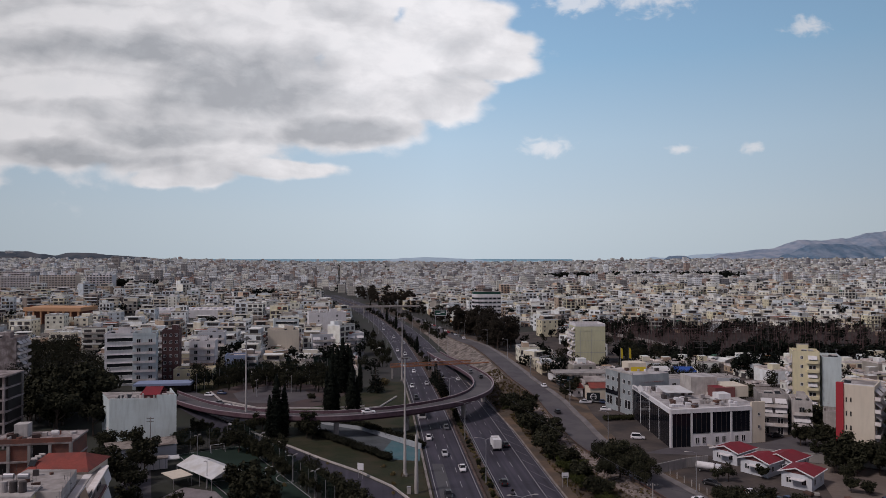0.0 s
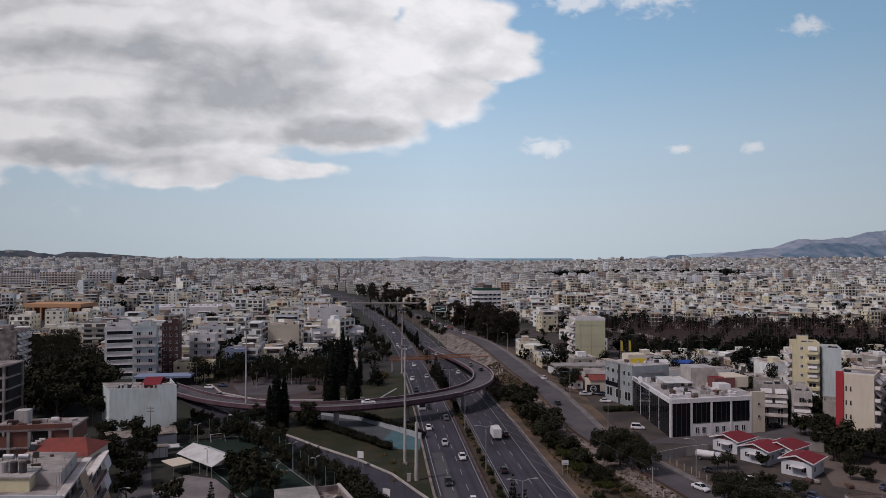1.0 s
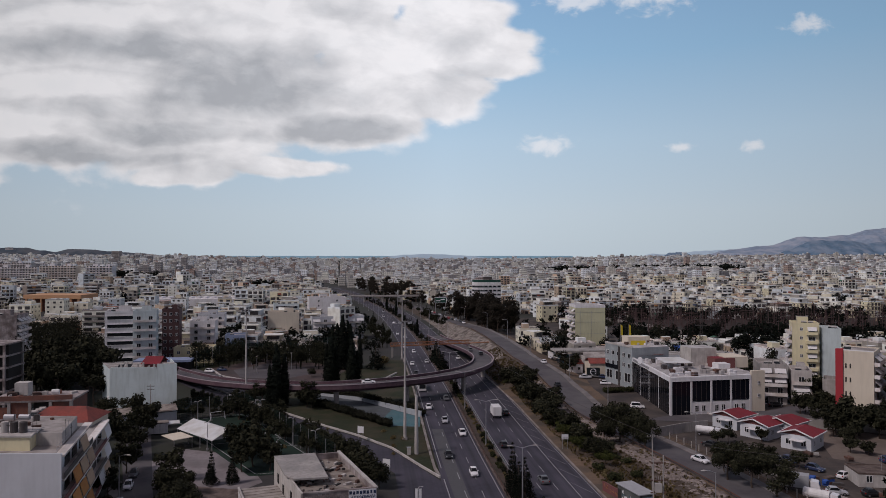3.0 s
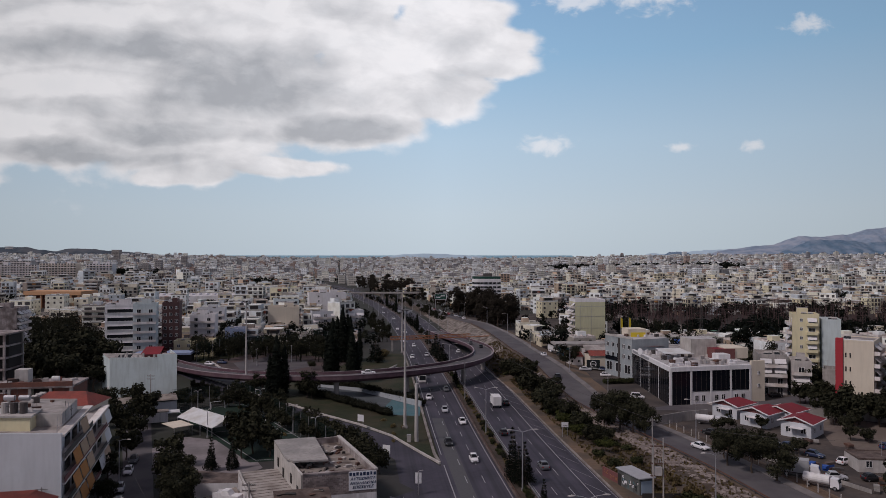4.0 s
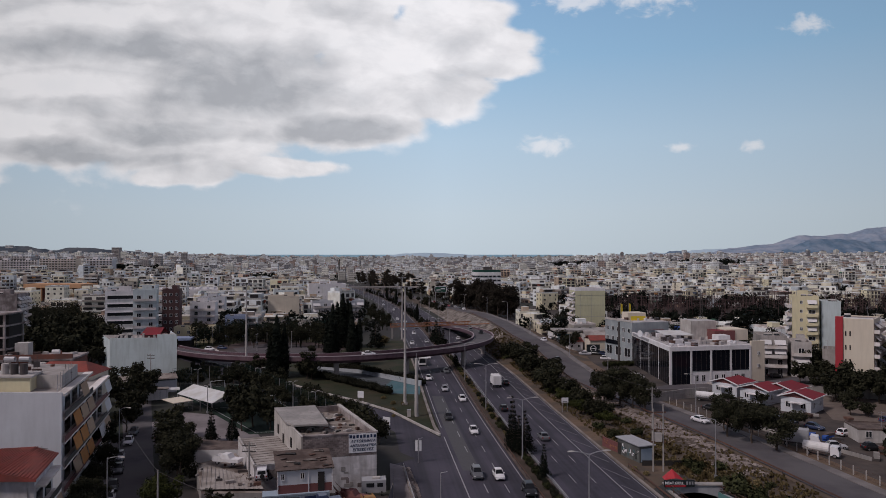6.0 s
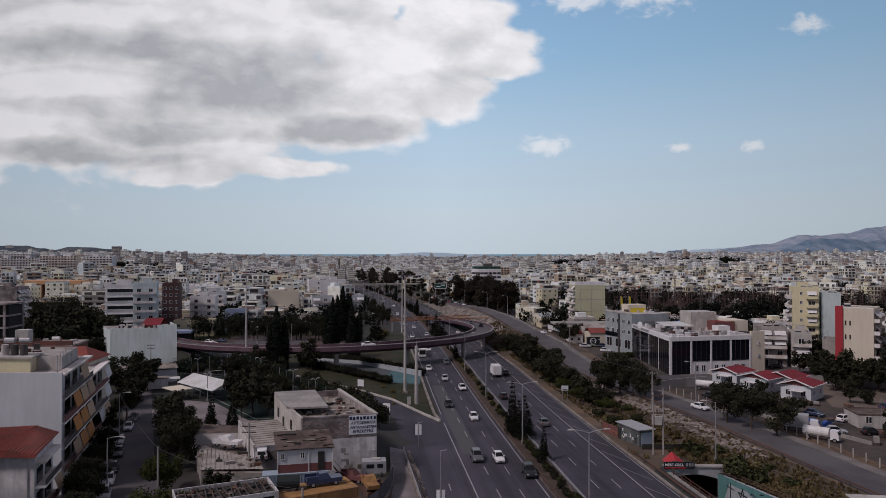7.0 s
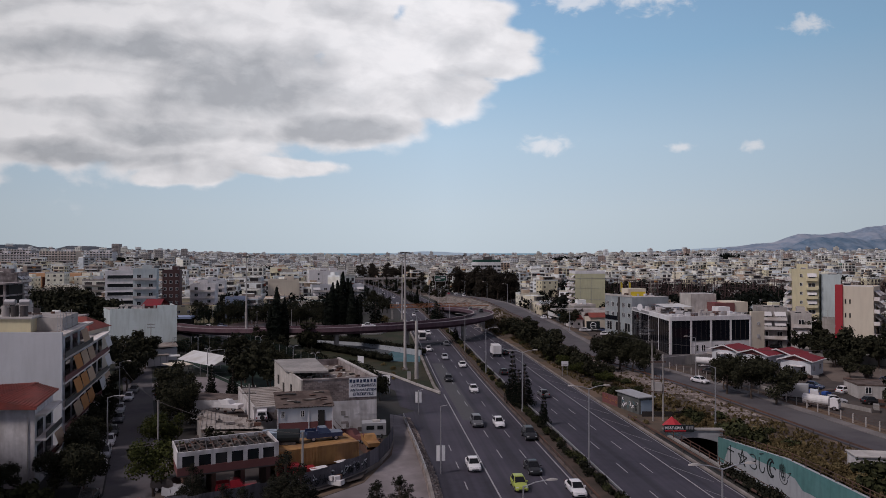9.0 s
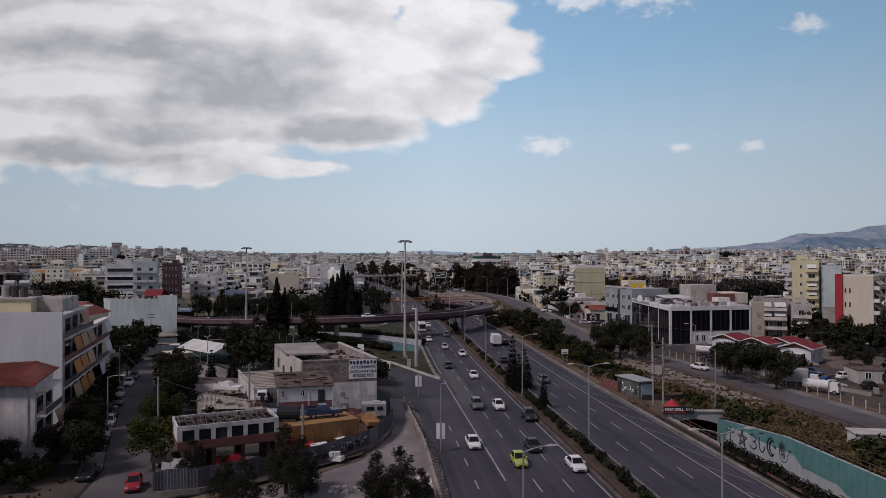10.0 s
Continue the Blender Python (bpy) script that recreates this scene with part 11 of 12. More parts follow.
# median planting
for k in range(176):
    y = 44 + k * 1.5
    if rp.random() < 0.1 and y > 110:
        continue
    plant(rp.choice(("median_bush", "median_bush", "median_bush", "oleander") if y < 150 else ("median_bush", "dry", "bush_a", "dry")), med(y) + 2.4 + rp.uniform(-0.4, 0.4), y, 0.12, rp.uniform(0.55, 0.88))
plant("pine_a", 13.9, 141.5, 0.15, 1.08, squash=0.78)
plant("pine_a", 16.0, 139.0, 0.15, 0.84, squash=1.05)
plant("pine_b", 14.9, 140.0, 0.15, 0.72, squash=1.2)
plant("pine_b", 17.6, 123.9, 0.15, 0.58, squash=1.05)
plant("pine_b", med(250) + 2.0, 250, 0.15, 0.6)
for y in (290, 300, 306, 312, 318, 322, 328):
    plant("pine_b", med(y) + 1.8, y, 0.15, rp.uniform(0.5, 0.95), squash=1.5)
for y in range(360, 780, 13):
    plant(rp.choice(("pine_a", "broad_a", "pine_b", "bush_a", "cypress_b")), med(y) + 1.9, y, 0.1, rp.uniform(0.45, 0.8), squash=1.3)
# bank planting below the frontage road
for x, y, s, kd in ((24.6, 262, 1.0, "broad_b"), (26, 255, 0.95, "broad_a"), (27.5, 247, 0.95, "broad_c"), (30, 252, 0.9, "broad_a"), (28.4, 226, 1.05, "broad_b"), (30.2, 219, 1.1, "broad_a"), (32.4, 212, 1.0, "broad_b"), (29.6, 206, 0.9, "broad_b"), (34, 223, 0.9, "broad_a"), (31.6, 232, 0.7, "broad_a"),
                    (31.2, 198, 0.75, "broad_b"), (33.5, 192, 0.8, "broad_b"), (32.4, 185, 0.7, "light"), (34.6, 180, 0.75, "broad_b"), (33.5, 173, 0.65, "light"), (36, 168, 0.7, "broad_b"), (36.6, 161, 0.6, "light"), (33, 270, 0.8, "broad_a")):
    plant(kd, x, y, 0, s, squash=1.15)
for k in range(60):
    y = rp.uniform(60, 330)
    f = rp.random() * 0.6
    x = foot_x(y) + (front(y) - 10 - foot_x(y)) * f
    plant(rp.choice(("dry", "bush_a", "bush_b", "dry")), x, y, front_z(y) * f ** 1.4 - 0.1, rp.uniform(0.5, 1.2))
for k in range(44):
    y = rp.uniform(56, 112)
    plant("dry", med(y) + TRENCH_R + rp.uniform(1.2, 5.5), y, wall_top(y) - 0.3, rp.uniform(0.6, 1.1))
for k in range(30):
    plant("dry", med(120) + 21 + rp.uniform(0, 12) - k * 0.1, rp.uniform(119, 165), 0, rp.uniform(0.35, 0.8))
# dense thicket along the foot of the bank
for k in range(70):
    y = 166 + 108 * (k + rp.random()) / 70
    f = rp.uniform(0.03, 0.5)
    x = foot_x(y) + 1.6 + (front(y) - 12 - foot_x(y)) * f
    kd = rp.choice(("broad_b", "bush_a", "light", "light", "bush_b") if y < 215 else ("broad_b", "broad_a", "bush_a"))
    plant(kd, x, y, max(0, front_z(y) * f ** 1.4 - 0.3), rp.uniform(0.42, 0.62) * (2.2 if kd.startswith("bush") else 1), squash=1.2)
for k in range(16):
    y = rp.uniform(108, 160)
    f = rp.uniform(0.1, 0.55)
    plant(rp.choice(("bush_a", "bush_b", "dry")), foot_x(y) + (front(y) - 11 - foot_x(y)) * f, y, front_z(y) * f ** 1.4 - 0.1, rp.uniform(0.7, 1.5))
# trees before the cream block and round the yard
for x, y, s in ((104, 188, 1.1), (106.5, 190, 1.2), (109.5, 187, 1.15), (102, 186, 0.8), (108, 186, 1.0), (113, 184, 1.05), (118, 181, 1.1), (123, 184, 1.1), (116, 190, 0.9), (110, 210, 1.0), (113, 207, 0.9), (107, 213, 0.9), (104, 196, 0.7), (117, 176, 1.0), (124, 174, 1.1), (112, 172, 1.2), (118, 168, 1.3), (122, 178, 1.3), (115, 180, 1.2), (110, 164, 0.9)):
    plant(rp.choice(("broad_a", "broad_c")), x, y, 0.4, s)
# dark crowns between the low houses behind the office
for k in range(34):
    x, y = rp.uniform(94, 185), rp.uniform(256, 345)
    plant(rp.choice(("broad_a", "broad_c", "broad_b")), x, y, 0.4, rp.uniform(0.7, 1.15))
for x, y, s in ((126, 222, 1.1), (131, 226, 1.2), (137, 218, 1.2), (140, 208, 1.2), (122, 227, 1.0), (143, 226, 1.2)):
    plant("broad_c", x, y, 0.4, s)
# hedge on the near wall of the underpass road, and shrubs above it
for k in range(36):
    y = 52 + k * 1.25
    plant("hedge", med(y) + TRENCH_L - 1.0 + rp.uniform(-0.25, 0.25), y, 0, rp.uniform(0.85, 1.1))
plant("bush_a", med(113) + 31.5, 113.5, 0.4, 2.0)
plant("bush_b", med(110) + 33, 110.5, 0.4, 1.7)
plant("bush_a", med(84) + 33.5, 84, 0.6, 2.2)
plant("bush_a", 55.0, 91.0, 0.8, 1.9)
plant("bush_b", 57.0, 90.5, 0.8, 1.8)
wh = thing("bank_hut", "low white rendered hut on the bank behind a bush", "hut", at=Matrix.Translation((58.6, 95.0, 0.0)) @ Matrix.Rotation(radians(-8), 4, "Z"))
part("wall", Mesh().box(0, 0, 0, 7.4, 3.0, 3.0), [PEELED], wh)
part("roof", Mesh().box(0, 0, 3.0, 7.8, 3.4, 0.15, floor=True), [PALE_CONCRETE], wh)
# trees along the frontage road
for x, y, s, kd in ((43.2, 174, 1.35, "near_a"), (40.4, 178, 1.2, "near_b"), (45.8, 171, 1.25, "near_b"), (47.6, 167, 1.0, "near_a"), (39.4, 171, 0.9, "near_b"), (57.6, 144, 1.1, "near_a"), (60.4, 139, 1.2, "near_b"), (62.8, 134, 1.12, "near_a"), (59, 149, 0.9, "near_b"), (66.5, 172, 0.5, "broad_b"), (71, 156, 0.6, "broad_a"), (76, 152, 0.55, "broad_b"), (63, 150, 0.65, "broad_c"), (69, 172, 0.5, "broad_c"), (78, 174, 0.5, "broad_a"), (94, 164, 0.55, "broad_a"), (97, 162, 0.5, "broad_b"), (72.5, 112, 0.8, "near_a"), (76.5, 115, 0.9, "near_b"), (80, 119, 0.85, "near_a"), (70, 106, 0.75, "near_b"),
                    (98, 172, 0.6, "broad_b"), (102, 176, 0.7, "broad_a"), (108, 200, 0.9, "broad_a"), (113, 197, 0.8, "broad_b"), (118, 196, 0.9, "broad_a"), (123, 195, 0.9, "broad_b"), (128, 192, 1.1, "broad_c"), (133, 189, 1.1, "broad_a"), (112, 219, 1.15, "broad_c"), (116, 221, 1.1, "broad_a"), (110, 222, 1.0, "broad_b"), (105, 206, 0.6, "broad_b"),
                    (136, 183, 1.1, "broad_c"), (128, 180, 1.0, "broad_a"), (122, 178, 0.9, "broad_b"), (132, 174, 1.2, "broad_c"), (120, 170, 1.0, "broad_a"), (126, 166, 1.0, "broad_b"), (84, 128, 1.1, "broad_c"), (80, 124, 1.0, "broad_a")):
    plant(kd, x * 1.04, y * 1.04, 0.4, s)
for k in range(12):
    plant("oleander", 56 + k * 0.9, 246 + k * 0.15, 0.45, 1.1)
for x, y, s in ((49.5, 300, 0.9), (52, 288, 0.8), (47.5, 276, 0.7), (56, 297, 1.0), (84, 330, 1.2), (88, 336, 1.3), (92, 345, 1.4), (66, 350, 1.2), (58, 356, 1.3), (95, 365, 1.5), (101, 372, 1.4), (105, 355, 1.2), (62, 372, 1.2), (112, 365, 1.3), (55, 380, 1.2), (120, 350, 1.0)):
    plant(rp.choice(("broad_a", "broad_c")), x, y, plot_z(x, y) - 0.1, s)
# tall grove by the frontage road
for k in range(40):
    y = rp.uniform(425, 545)
    x = front(y) + 7 + rp.uniform(0, 23) * (1 if y < 500 else 0.8)
    plant(rp.choice(("tall_a", "tall_b")), x, y, plot_z(x, y) - 0.2, rp.uniform(0.55, 1.06) - (y < 450) * 0.12)
for k in range(44):
    x, y = rp.uniform(48, 128), rp.uniform(288, 480)
    if 66 < x < 92 and y < 398:
        continue
    plant(rp.choice(("broad_a", "broad_c", "broad_b", "bush_a")), x, y, 0.4, rp.uniform(0.8, 1.35))
for k in range(26):
    y = rp.uniform(560, 900)
    plant(rp.choice(("tall_b", "broad_c")), front(y) + rp.uniform(6, 14), y, 0.3, rp.uniform(0.5, 0.9))
for k in range(24):
    y = rp.uniform(780, 1000)
    plant(rp.choice(("tall_b", "tall_a")), med(y) + 24 + rp.uniform(0, 40), y, 0, rp.uniform(0.6, 1.0))
for k in range(26):
    y = rp.uniform(345, 520)
    plant(rp.choice(("broad_a", "broad_c", "broad_b", "pine_a")), med(y) - 17 - rp.uniform(0, 9), y, 0, rp.uniform(0.5, 0.9))
for k in range(40):
    y = rp.uniform(480, 820)
    plant(rp.choice(("broad_a", "broad_c", "pine_a")), (med(y) + 19 + front(y) - 9) / 2 + rp.uniform(-3, 3), y, 0, rp.uniform(0.5, 1.0))
# trees next to the eye
for kd, x, y, s in (("near_pine", -17.2, 78.0, 0.98), ("near_pine", -15.0, 75.5, 0.9), ("near_pine", -23.5, 76.0, 0.62), ("near_pine", -20.5, 73.0, 0.7), ("near_pine", -4.4, 72.5, 0.86), ("near_pine", -6.8, 73.5, 0.76), ("near_pine", -2.2, 72, 0.6), ("near_pine", -28.4, 80.6, 0.72), ("near_a", -51, 79, 0.5), ("bush_a", -47.5, 80, 1.0)):
    plant(kd, x, y, 0.3, s, squash=1.45 if kd == "near_pine" else 1.0)
for cx, cy, rx, ry, n in ((-1.9, 81.8, 0.9, 3.2, 60), (-10.5, 79.0, 2.2, 1.2, 36)):
    rub = thing("rubble_heap", "heap of broken white rubble beside the lane", "rubble", "rubble heaps")
    for k in range(n):
        part("lump", Mesh().box(cx + rp.uniform(-rx, rx), cy + rp.uniform(-ry, ry), 0.45, rp.uniform(0.12, 0.55), rp.uniform(0.12, 0.5), rp.uniform(0.1, 0.5), rp.uniform(0, 90)), [[PALE_CONCRETE, WHITE, CONCRETE][k % 3]], rub)


def build_weeds():
    """Tufts of dry grass over the bank, the verges and the waste ground."""
    rnd = random.Random(61)
    m = Mesh()

    def tuft(x, y, z, s):
        for k in range(4):
            w = rnd.uniform(0, 6.28)
            dx, dy = math.cos(w) * s * 0.5, math.sin(w) * s * 0.5
            lx, ly = rnd.uniform(-0.4, 0.4) * s, rnd.uniform(-0.4, 0.4) * s
            m.quad((x - dx, y - dy, z - 0.05), (x + dx, y + dy, z - 0.05), (x + dx * 0.5 + lx, y + dy * 0.5 + ly, z + s * rnd.uniform(0.5, 1.0)), (x - dx * 0.6 + lx, y - dy * 0.6 + ly, z + s * rnd.uniform(0.4, 0.8)))

    for k in range(8600):
        y = 58 + 270 * rnd.random() ** 1.5
        f = rnd.random()
        zb0 = wall_top(y) - 0.25 if y < 117 else 0.0
        z = zb0 + (front_z(y) - zb0) * (f ** 1.4 if y < 260 else f ** 0.8)
        if y < 150:
            f = f ** 1.3
        tuft(foot_x(y) + (front(y) - 9.8 - foot_x(y)) * f, y, z, rnd.uniform(0.35, 0.95) if f < 0.55 and y < 150 else rnd.uniform(0.2, 0.65))
    for k in range(500):
        tuft(rnd.uniform(-72, -44), rnd.uniform(60, 86), 0.05, rnd.uniform(0.2, 0.5))
    stuff("dry_grass", m, [WEED], "dry straw brown grass on the banks and verges", "grass")


build_weeds()
# boulders of the bank
def build_boulders():
    bm = Mesh()
    for k in range(2300):
        y = rp.uniform(60, 235)
        patch = math.sin(y * 0.21) + math.sin(y * 0.083 + 1.0)
        if y < 160 and patch < -0.25:
            continue
        f = rp.uniform(0.5, 0.93) if y < 150 else rp.uniform(0.7, 0.98)
        x = foot_x(y) + (front(y) - 10 - foot_x(y)) * f
        zb0 = wall_top(y) - 0.25 if y < 117 else 0.0
        z = zb0 + (front_z(y) - zb0) * f ** 1.4
        s, t = rp.uniform(0.2, 0.95) * (1.4 if y > 150 else 1), rp.uniform(0, 6.3)
        src = STONES[rp.randrange(5)]
        n = len(bm.v)
        c, q = math.cos(t), math.sin(t)
        bm.v += [(x + (v.co.x * c - v.co.y * q) * s, y + (v.co.x * q + v.co.y * c) * s, z + v.co.z * s) for v in src.vertices]
        bm.f += [tuple(n + i for i in p.vertices) for p in src.polygons]
        bm.m += [0] * len(src.polygons)
    for k in range(1100):
        y = rp.uniform(128, 262)
        f = rp.uniform(0.7, 1.0)
        x = foot_x(y) + (front(y) - 9.8 - foot_x(y)) * f
        z = front_z(y) * (f ** 1.4 if y < 260 else f ** 0.8)
        s, t = rp.uniform(0.5, 1.7), rp.uniform(0, 6.3)
        src = STONES[rp.randrange(5)]
        n = len(bm.v)
        c, q = math.cos(t), math.sin(t)
        bm.v += [(x + (v.co.x * c - v.co.y * q) * s, y + (v.co.x * q + v.co.y * c) * s, z + v.co.z * s * 1.1) for v in src.vertices]
        bm.f += [tuple(n + i for i in p.vertices) for p in src.polygons]
        bm.m += [0] * len(src.polygons)
    stuff("boulders", bm, [BANK_STONE], "pale broken boulders on the road bank", "rocks")


build_boulders()


# ---- trees all through the town ----
def build_town_trees():
    rnd = random.Random(91)
    m = Mesh()
    spots = []
    for k in range(1300):
        y = 330 + 1600 * rnd.random() ** 1.3
        x = rnd.uniform(-0.66, 0.66) * y
        if blocked(x, y, 0) and not (40 < x < 300 and 385 < y < 530):
            continue
        spots.append((x, y, rnd.uniform(2.0, 4.5)))
    for k in range(900):
        y = 1300 + 2700 * rnd.random()
        spots.append((rnd.uniform(-0.66, 0.66) * y, y, rnd.uniform(2.5, 5.5) * (1 + (y - 1300) / 4000)))
    for a, b, c, d in WOODS:
        for k in range(int((b - a) * (d - c) / 60)):
            spots.append((rnd.uniform(a, b), rnd.uniform(c, d), rnd.uniform(4.5, 7.5)))
    for k in range(150):
        spots.append((rnd.uniform(95, 300), rnd.choice((rnd.uniform(385, 400), rnd.uniform(520, 545))), rnd.uniform(2.5, 4.5)))
    for x, y, r in spots:
        z = land_at(x, y)
        n = 150 if y < 700 else 60 if y < 1100 else 24
        leaf_cloud(m, [(x, y, z + r * 1.5, r), (x + r * 0.5, y, z + r * 1.9, r * 0.7), (x - r * 0.5, y, z + r * 1.1, r * 0.7)], n, r * (0.42 if y < 700 else 0.5 if y < 1100 else 0.75), rnd)
        m.tube((x, y, z), (x, y, z + r * 1.4), 0.25, 0.12, 4)
    wood = Mesh()
    for x, y, z, r in FAR_TREES:
        h = r * 2.5
        balls = [(x + rnd.uniform(-0.6, 0.6) * r, y + rnd.uniform(-0.6, 0.6) * r, z + h * rnd.uniform(0.42, 0.82), r * rnd.uniform(0.35, 0.6)) for k in range(8)]
        leaf_cloud(wood, balls, 420, 0.68, rnd)
        wood.tube((x, y, z), (x, y, z + h * 0.6), 0.22, 0.1, 5)
    stuff("roadside_wood", wood, [LEAF], "dark green broadleaf trees along the far roads and plots", "trees")
    stuff("town_trees", m, [LEAF_DARK], "dark green trees scattered through the town", "trees")


build_town_trees()


# ---- switchyard: poles and lattice gantries ----
def build_switchyard():
    area("switchyard_ground", [(108, 392), (300, 385), (320, 530), (118, 535)], 0.47, SWITCH_GROUND, "dark brown gravel of a switchyard")
    rnd = random.Random(14)
    m = Mesh()
    for i in range(42):
        for j in range(17):
            x, y = 114 + i * 4.7 + rnd.uniform(-1, 1), 390 + j * 8.4 + rnd.uniform(-2, 2)
            h = rnd.choice((7, 9, 9, 12, 14))
            m.tube((x, y, 0.4), (x, y, 0.4 + h), 0.15, 0.1, 4)
            if rnd.random() < 0.3:
                m.beam((x, y, 0.4 + h - 0.4), (x + 7.4, y, 0.4 + h - 0.4), 0.14, 0.16)
            if rnd.random() < 0.4:
                m.tube((x, y, 0.4 + h * 0.2), (x + 1.6, y, 0.4 + h * 0.8), 0.07, sides=3)
    stuff("switchyard_poles", m, [POLE_BROWN], "brown lattice poles and beams of a switchyard", "switchyard")
    mast = thing("lattice_mast", "tall thin lattice pylon of the switchyard", "pylon", "pylons")
    for s in (-0.9, 0.9):
        for u in (-0.9, 0.9):
            part("leg", Mesh().tube((u, s, 0), (u * 0.25, s * 0.25, 22), 0.08, 0.05, 4), [DARK_STEEL], mast)
    for k in range(10):
        q = 1 - k / 13
        part("brace", Mesh().tube((-0.9 * q, -0.9 * q, 2 + 2 * k), (0.85 * q, -0.85 * q, 4 + 2 * k), 0.05, sides=3), [DARK_STEEL], mast)
    part("cross_arm", Mesh().box(0, 0, 19, 7, 0.25, 0.25).box(0, 0, 16.5, 5.5, 0.25, 0.25), [DARK_STEEL], mast)
    mast.matrix_basis = Matrix.Translation((115, 316, 0.4))
    for x, y in ((150, 400), (185, 405), (240, 398), (205, 470), (270, 450), (170, 520), (235, 525), (290, 520)):
        copy_thing(mast, Matrix.Translation((x, y, 0.4)))
    rl = setting("rail_track", Mesh().strip([(100, 560, 0.6), (130, 500, 0.6), (150, 420, 0.6), (165, 360, 0.6)], [(106, 560, 0.6), (136, 501, 0.6), (156, 421, 0.6), (171, 361, 0.6)]), [CONCRETE], "pale concrete cable track across the switchyard", "track")
    wall_run("track_wall", [(100, 560), (130, 500), (150, 420), (165, 360)], 0.4, 2.6, 0.4, CONCRETE, "low concrete wall beside the switchyard", "wall")


build_switchyard()


# ---- landmarks and the far distance ----
def hill(name, x0, x1, y, depth, prof, m, label, rough=6.0, seed=1):
    """A ridge whose skyline runs through prof, a few (share, height) pairs."""
    rnd = random.Random(seed)
    n = 90
    top = []
    for i in range(n + 1):
        f = i / n
        k = max(j for j in range(len(prof)) if prof[j][0] <= f)
        k = min(k, len(prof) - 2)
        g = (f - prof[k][0]) / (prof[k + 1][0] - prof[k][0])
        g = g * g * (3 - 2 * g)
        h = prof[k][1] + (prof[k + 1][1] - prof[k][1]) * g
        h += noise.noise(Vector((f * 14, seed, 0))) * rough + noise.noise(Vector((f * 50, seed, 3))) * rough * 0.4
        top.append((x0 + (x1 - x0) * f, max(h, 2)))
    me = Mesh()
    rows = 10
    for r in range(rows + 1):
        g = r / rows
        for i, (x, h) in enumerate(top):
            zz = 15 + (h - 15) * g ** 1.2
            me.v.append((x, y + depth * (g - 1) * (1 + 0.25 * noise.noise(Vector((i * 0.22, g * 3, seed)))), zz + noise.noise(Vector((i * 0.35, g * 9, seed + 5))) * rough * 1.5 * g * (1 - g)))
    w = n + 1
    for r in range(rows):
        for i in range(n):
            me.f.append((r * w + i, r * w + i + 1, (r + 1) * w + i + 1, (r + 1) * w + i))
            me.m.append(0)
    return setting(name, me, [m], label, "hill")


# the ridges' blue and pale tints are haze put into the colour
hill("backdrop_hill_west", 1350, 3400, 4700, 500, [(0.0, 26), (0.16, 55), (0.3, 98), (0.4, 128), (0.5, 180), (0.56, 176), (0.64, 190), (0.75, 238), (0.85, 246), (1.0, 228)], HILL_BLUE, "far rocky mountain ridge tinted blue with haze", 13, 3)
hill("backdrop_hill_slope", 1900, 3130, 4150, 250, [(0.0, 30), (0.1, 90), (0.2, 138), (0.32, 142), (0.5, 130), (0.7, 131), (1.0, 122)], HILL_SLOPE, "far wooded mountain slope tinted dark blue with haze", 11, 11)
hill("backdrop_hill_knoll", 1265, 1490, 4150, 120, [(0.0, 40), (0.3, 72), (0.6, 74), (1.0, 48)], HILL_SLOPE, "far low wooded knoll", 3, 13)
hill("backdrop_hill_low", 1250, 2100, 4780, 200, [(0.0, 28), (0.2, 68), (0.35, 60), (0.55, 85), (0.8, 95), (1.0, 100)], FAR_LAND, "far foothills paled with haze", 4, 8)
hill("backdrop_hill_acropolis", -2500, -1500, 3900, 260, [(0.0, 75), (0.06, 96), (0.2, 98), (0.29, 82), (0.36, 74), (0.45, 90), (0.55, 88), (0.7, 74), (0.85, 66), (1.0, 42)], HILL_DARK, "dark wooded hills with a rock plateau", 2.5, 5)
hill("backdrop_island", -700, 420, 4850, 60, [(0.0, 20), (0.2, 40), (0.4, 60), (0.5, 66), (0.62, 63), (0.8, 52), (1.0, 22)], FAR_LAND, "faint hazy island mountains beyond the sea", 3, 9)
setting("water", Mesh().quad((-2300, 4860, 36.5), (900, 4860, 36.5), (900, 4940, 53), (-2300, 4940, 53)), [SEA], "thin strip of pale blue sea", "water")
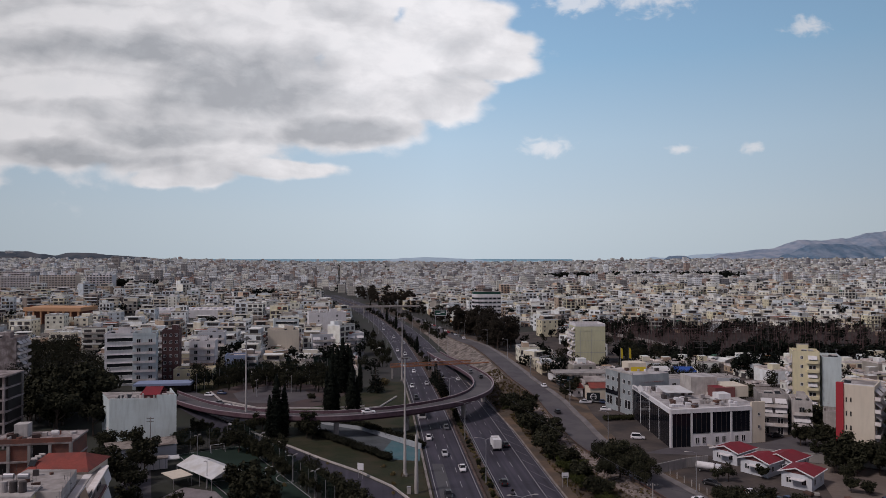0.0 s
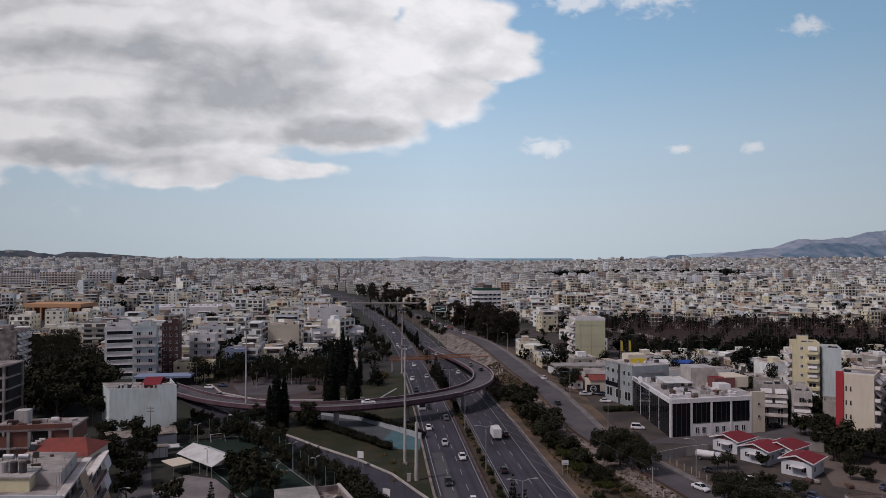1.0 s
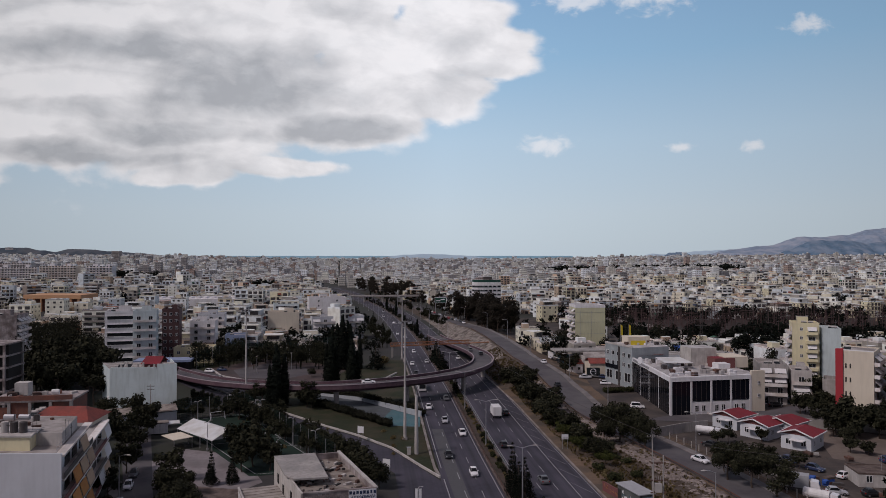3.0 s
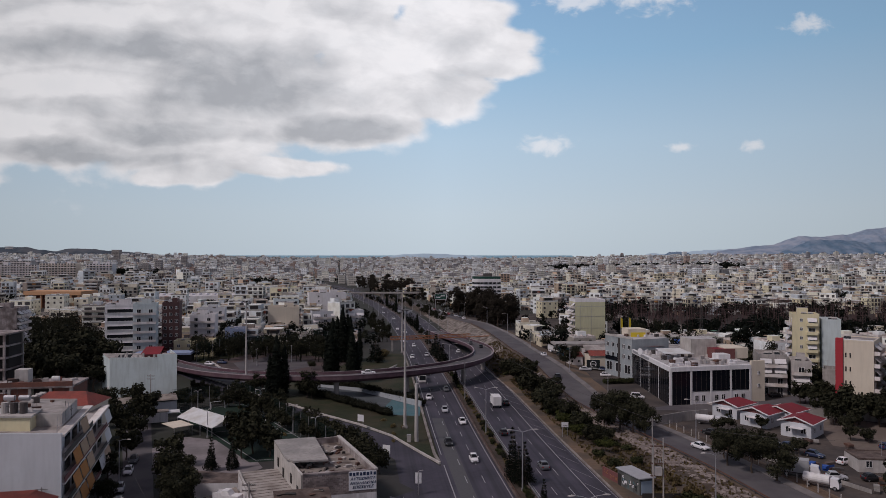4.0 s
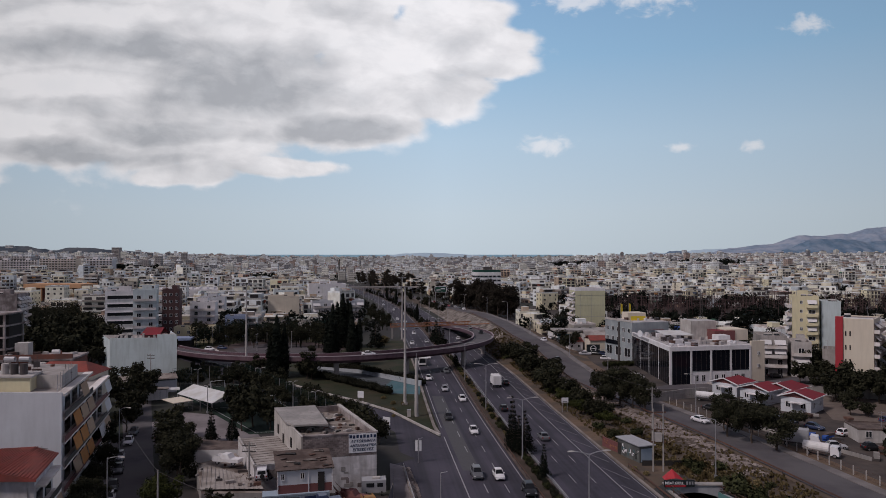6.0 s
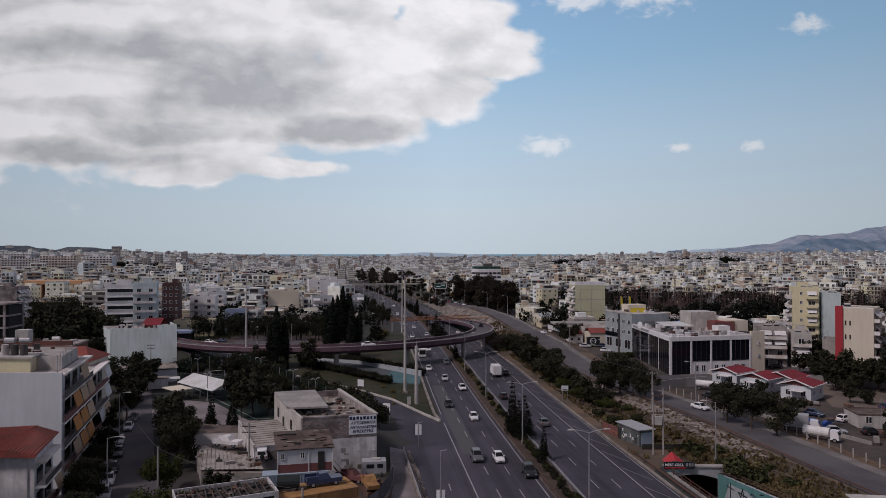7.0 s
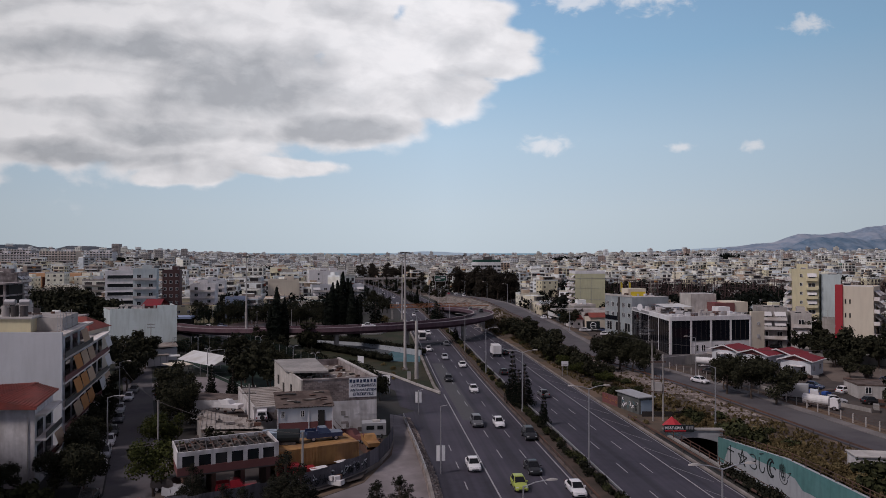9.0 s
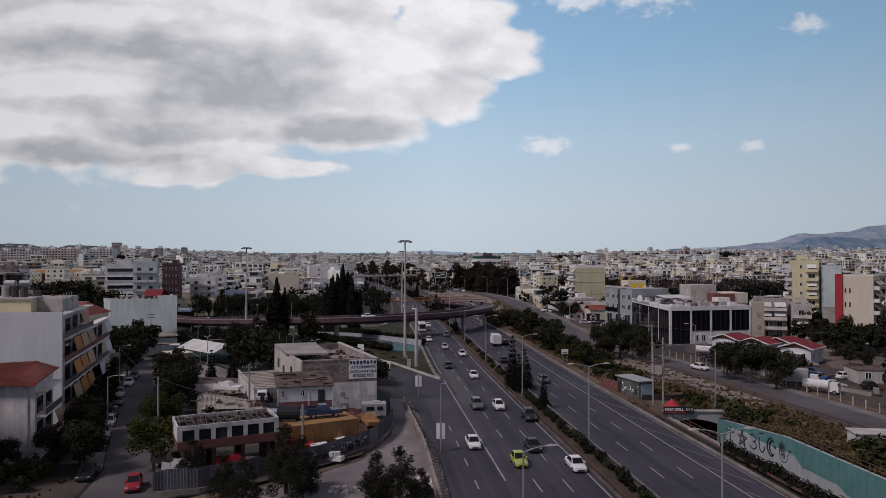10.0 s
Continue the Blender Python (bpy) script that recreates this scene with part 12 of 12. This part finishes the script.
tp = thing("ruined_temple", "pale ruined temple on the rock plateau", "temple", at=Matrix.Translation((-2320, 3800, 88)) @ Matrix.Diagonal((0.7, 0.7, 0.7, 1)))
part("base", Mesh().box(0, 0, -4, 62, 30, 5.5), [PALE_CONCRETE], tp)
for k in range(9):
    part("column", Mesh().tube((-27 + 6.7 * k, -10, 1.5), (-27 + 6.7 * k, -10, 13), 1.6, sides=8), [PALE_CONCRETE], tp)
part("beam", Mesh().box(0, -10, 13, 60, 4, 3.5, floor=True), [PALE_CONCRETE], tp)
tw = thing("tower_block", "lone grey tower block above the far town", "building", at=Matrix.Translation((-819, 1780, land(-819, 1780))))
part("wall", Mesh().box(0, 0, -2, 19, 16, 39), [CONCRETE], tw)
for f in range(10):
    part("window_strip", Mesh().box(0, -8.05, 3 + f * 3.4, 16, 0.2, 1.1), [TOWN_GLASS], tw)
# long slabs of flats on the rise: each storey a row of bays between pale fins
for k, (x, y, w, h) in enumerate(((-545, 905, 58, 21), (-482, 893, 44, 24), (-436, 905, 32, 24), (-585, 950, 70, 24))):
    sb = thing("slab_block", "long slab of pale high flats with rows of balconies", "building", "slab blocks", Matrix.Translation((x, y, land(x, y) - 1)) @ Matrix.Rotation(radians(5), 4, "Z"))
    part("wall", Mesh().box(0, 0, 0, w, 14, h + 1, 0, 0, top=1), [(WHITE, CREAM, GREY_PLASTER, PALE_CONCRETE)[k], ROOF_BITUMEN], sb)
    row = Mesh()
    bays = int(w / 3.6)
    for j in range(bays):
        # each bay is a dark box, drawn as the shade of its recess
        row.box((j + 0.5) / bays * w - w / 2, -7.02, 0.9, 2.3 if j % 3 else 1.5, 0.16, 1.5)
    row.box(0, -7.5, -0.1, w, 1.0, 0.9, slot=1)
    row_me = row.data("storey_front", [TOWN_GLASS, SLAB])
    for f in range(int(h / 3.0)):
        put("storey_front", row_me, sb, Matrix.Translation((0, 0, 1.6 + f * 3.0)))
    part("stair_head", Mesh().box(-w * 0.2, 1, h + 1, 6, 6, 3, 0, 0, top=1), [WHITE, ROOF_BITUMEN], sb)
    part("stair_head", Mesh().box(w * 0.25, 2, h + 1, 5, 5, 2.6, 0, 0, top=1), [WHITE, ROOF_BITUMEN], sb)
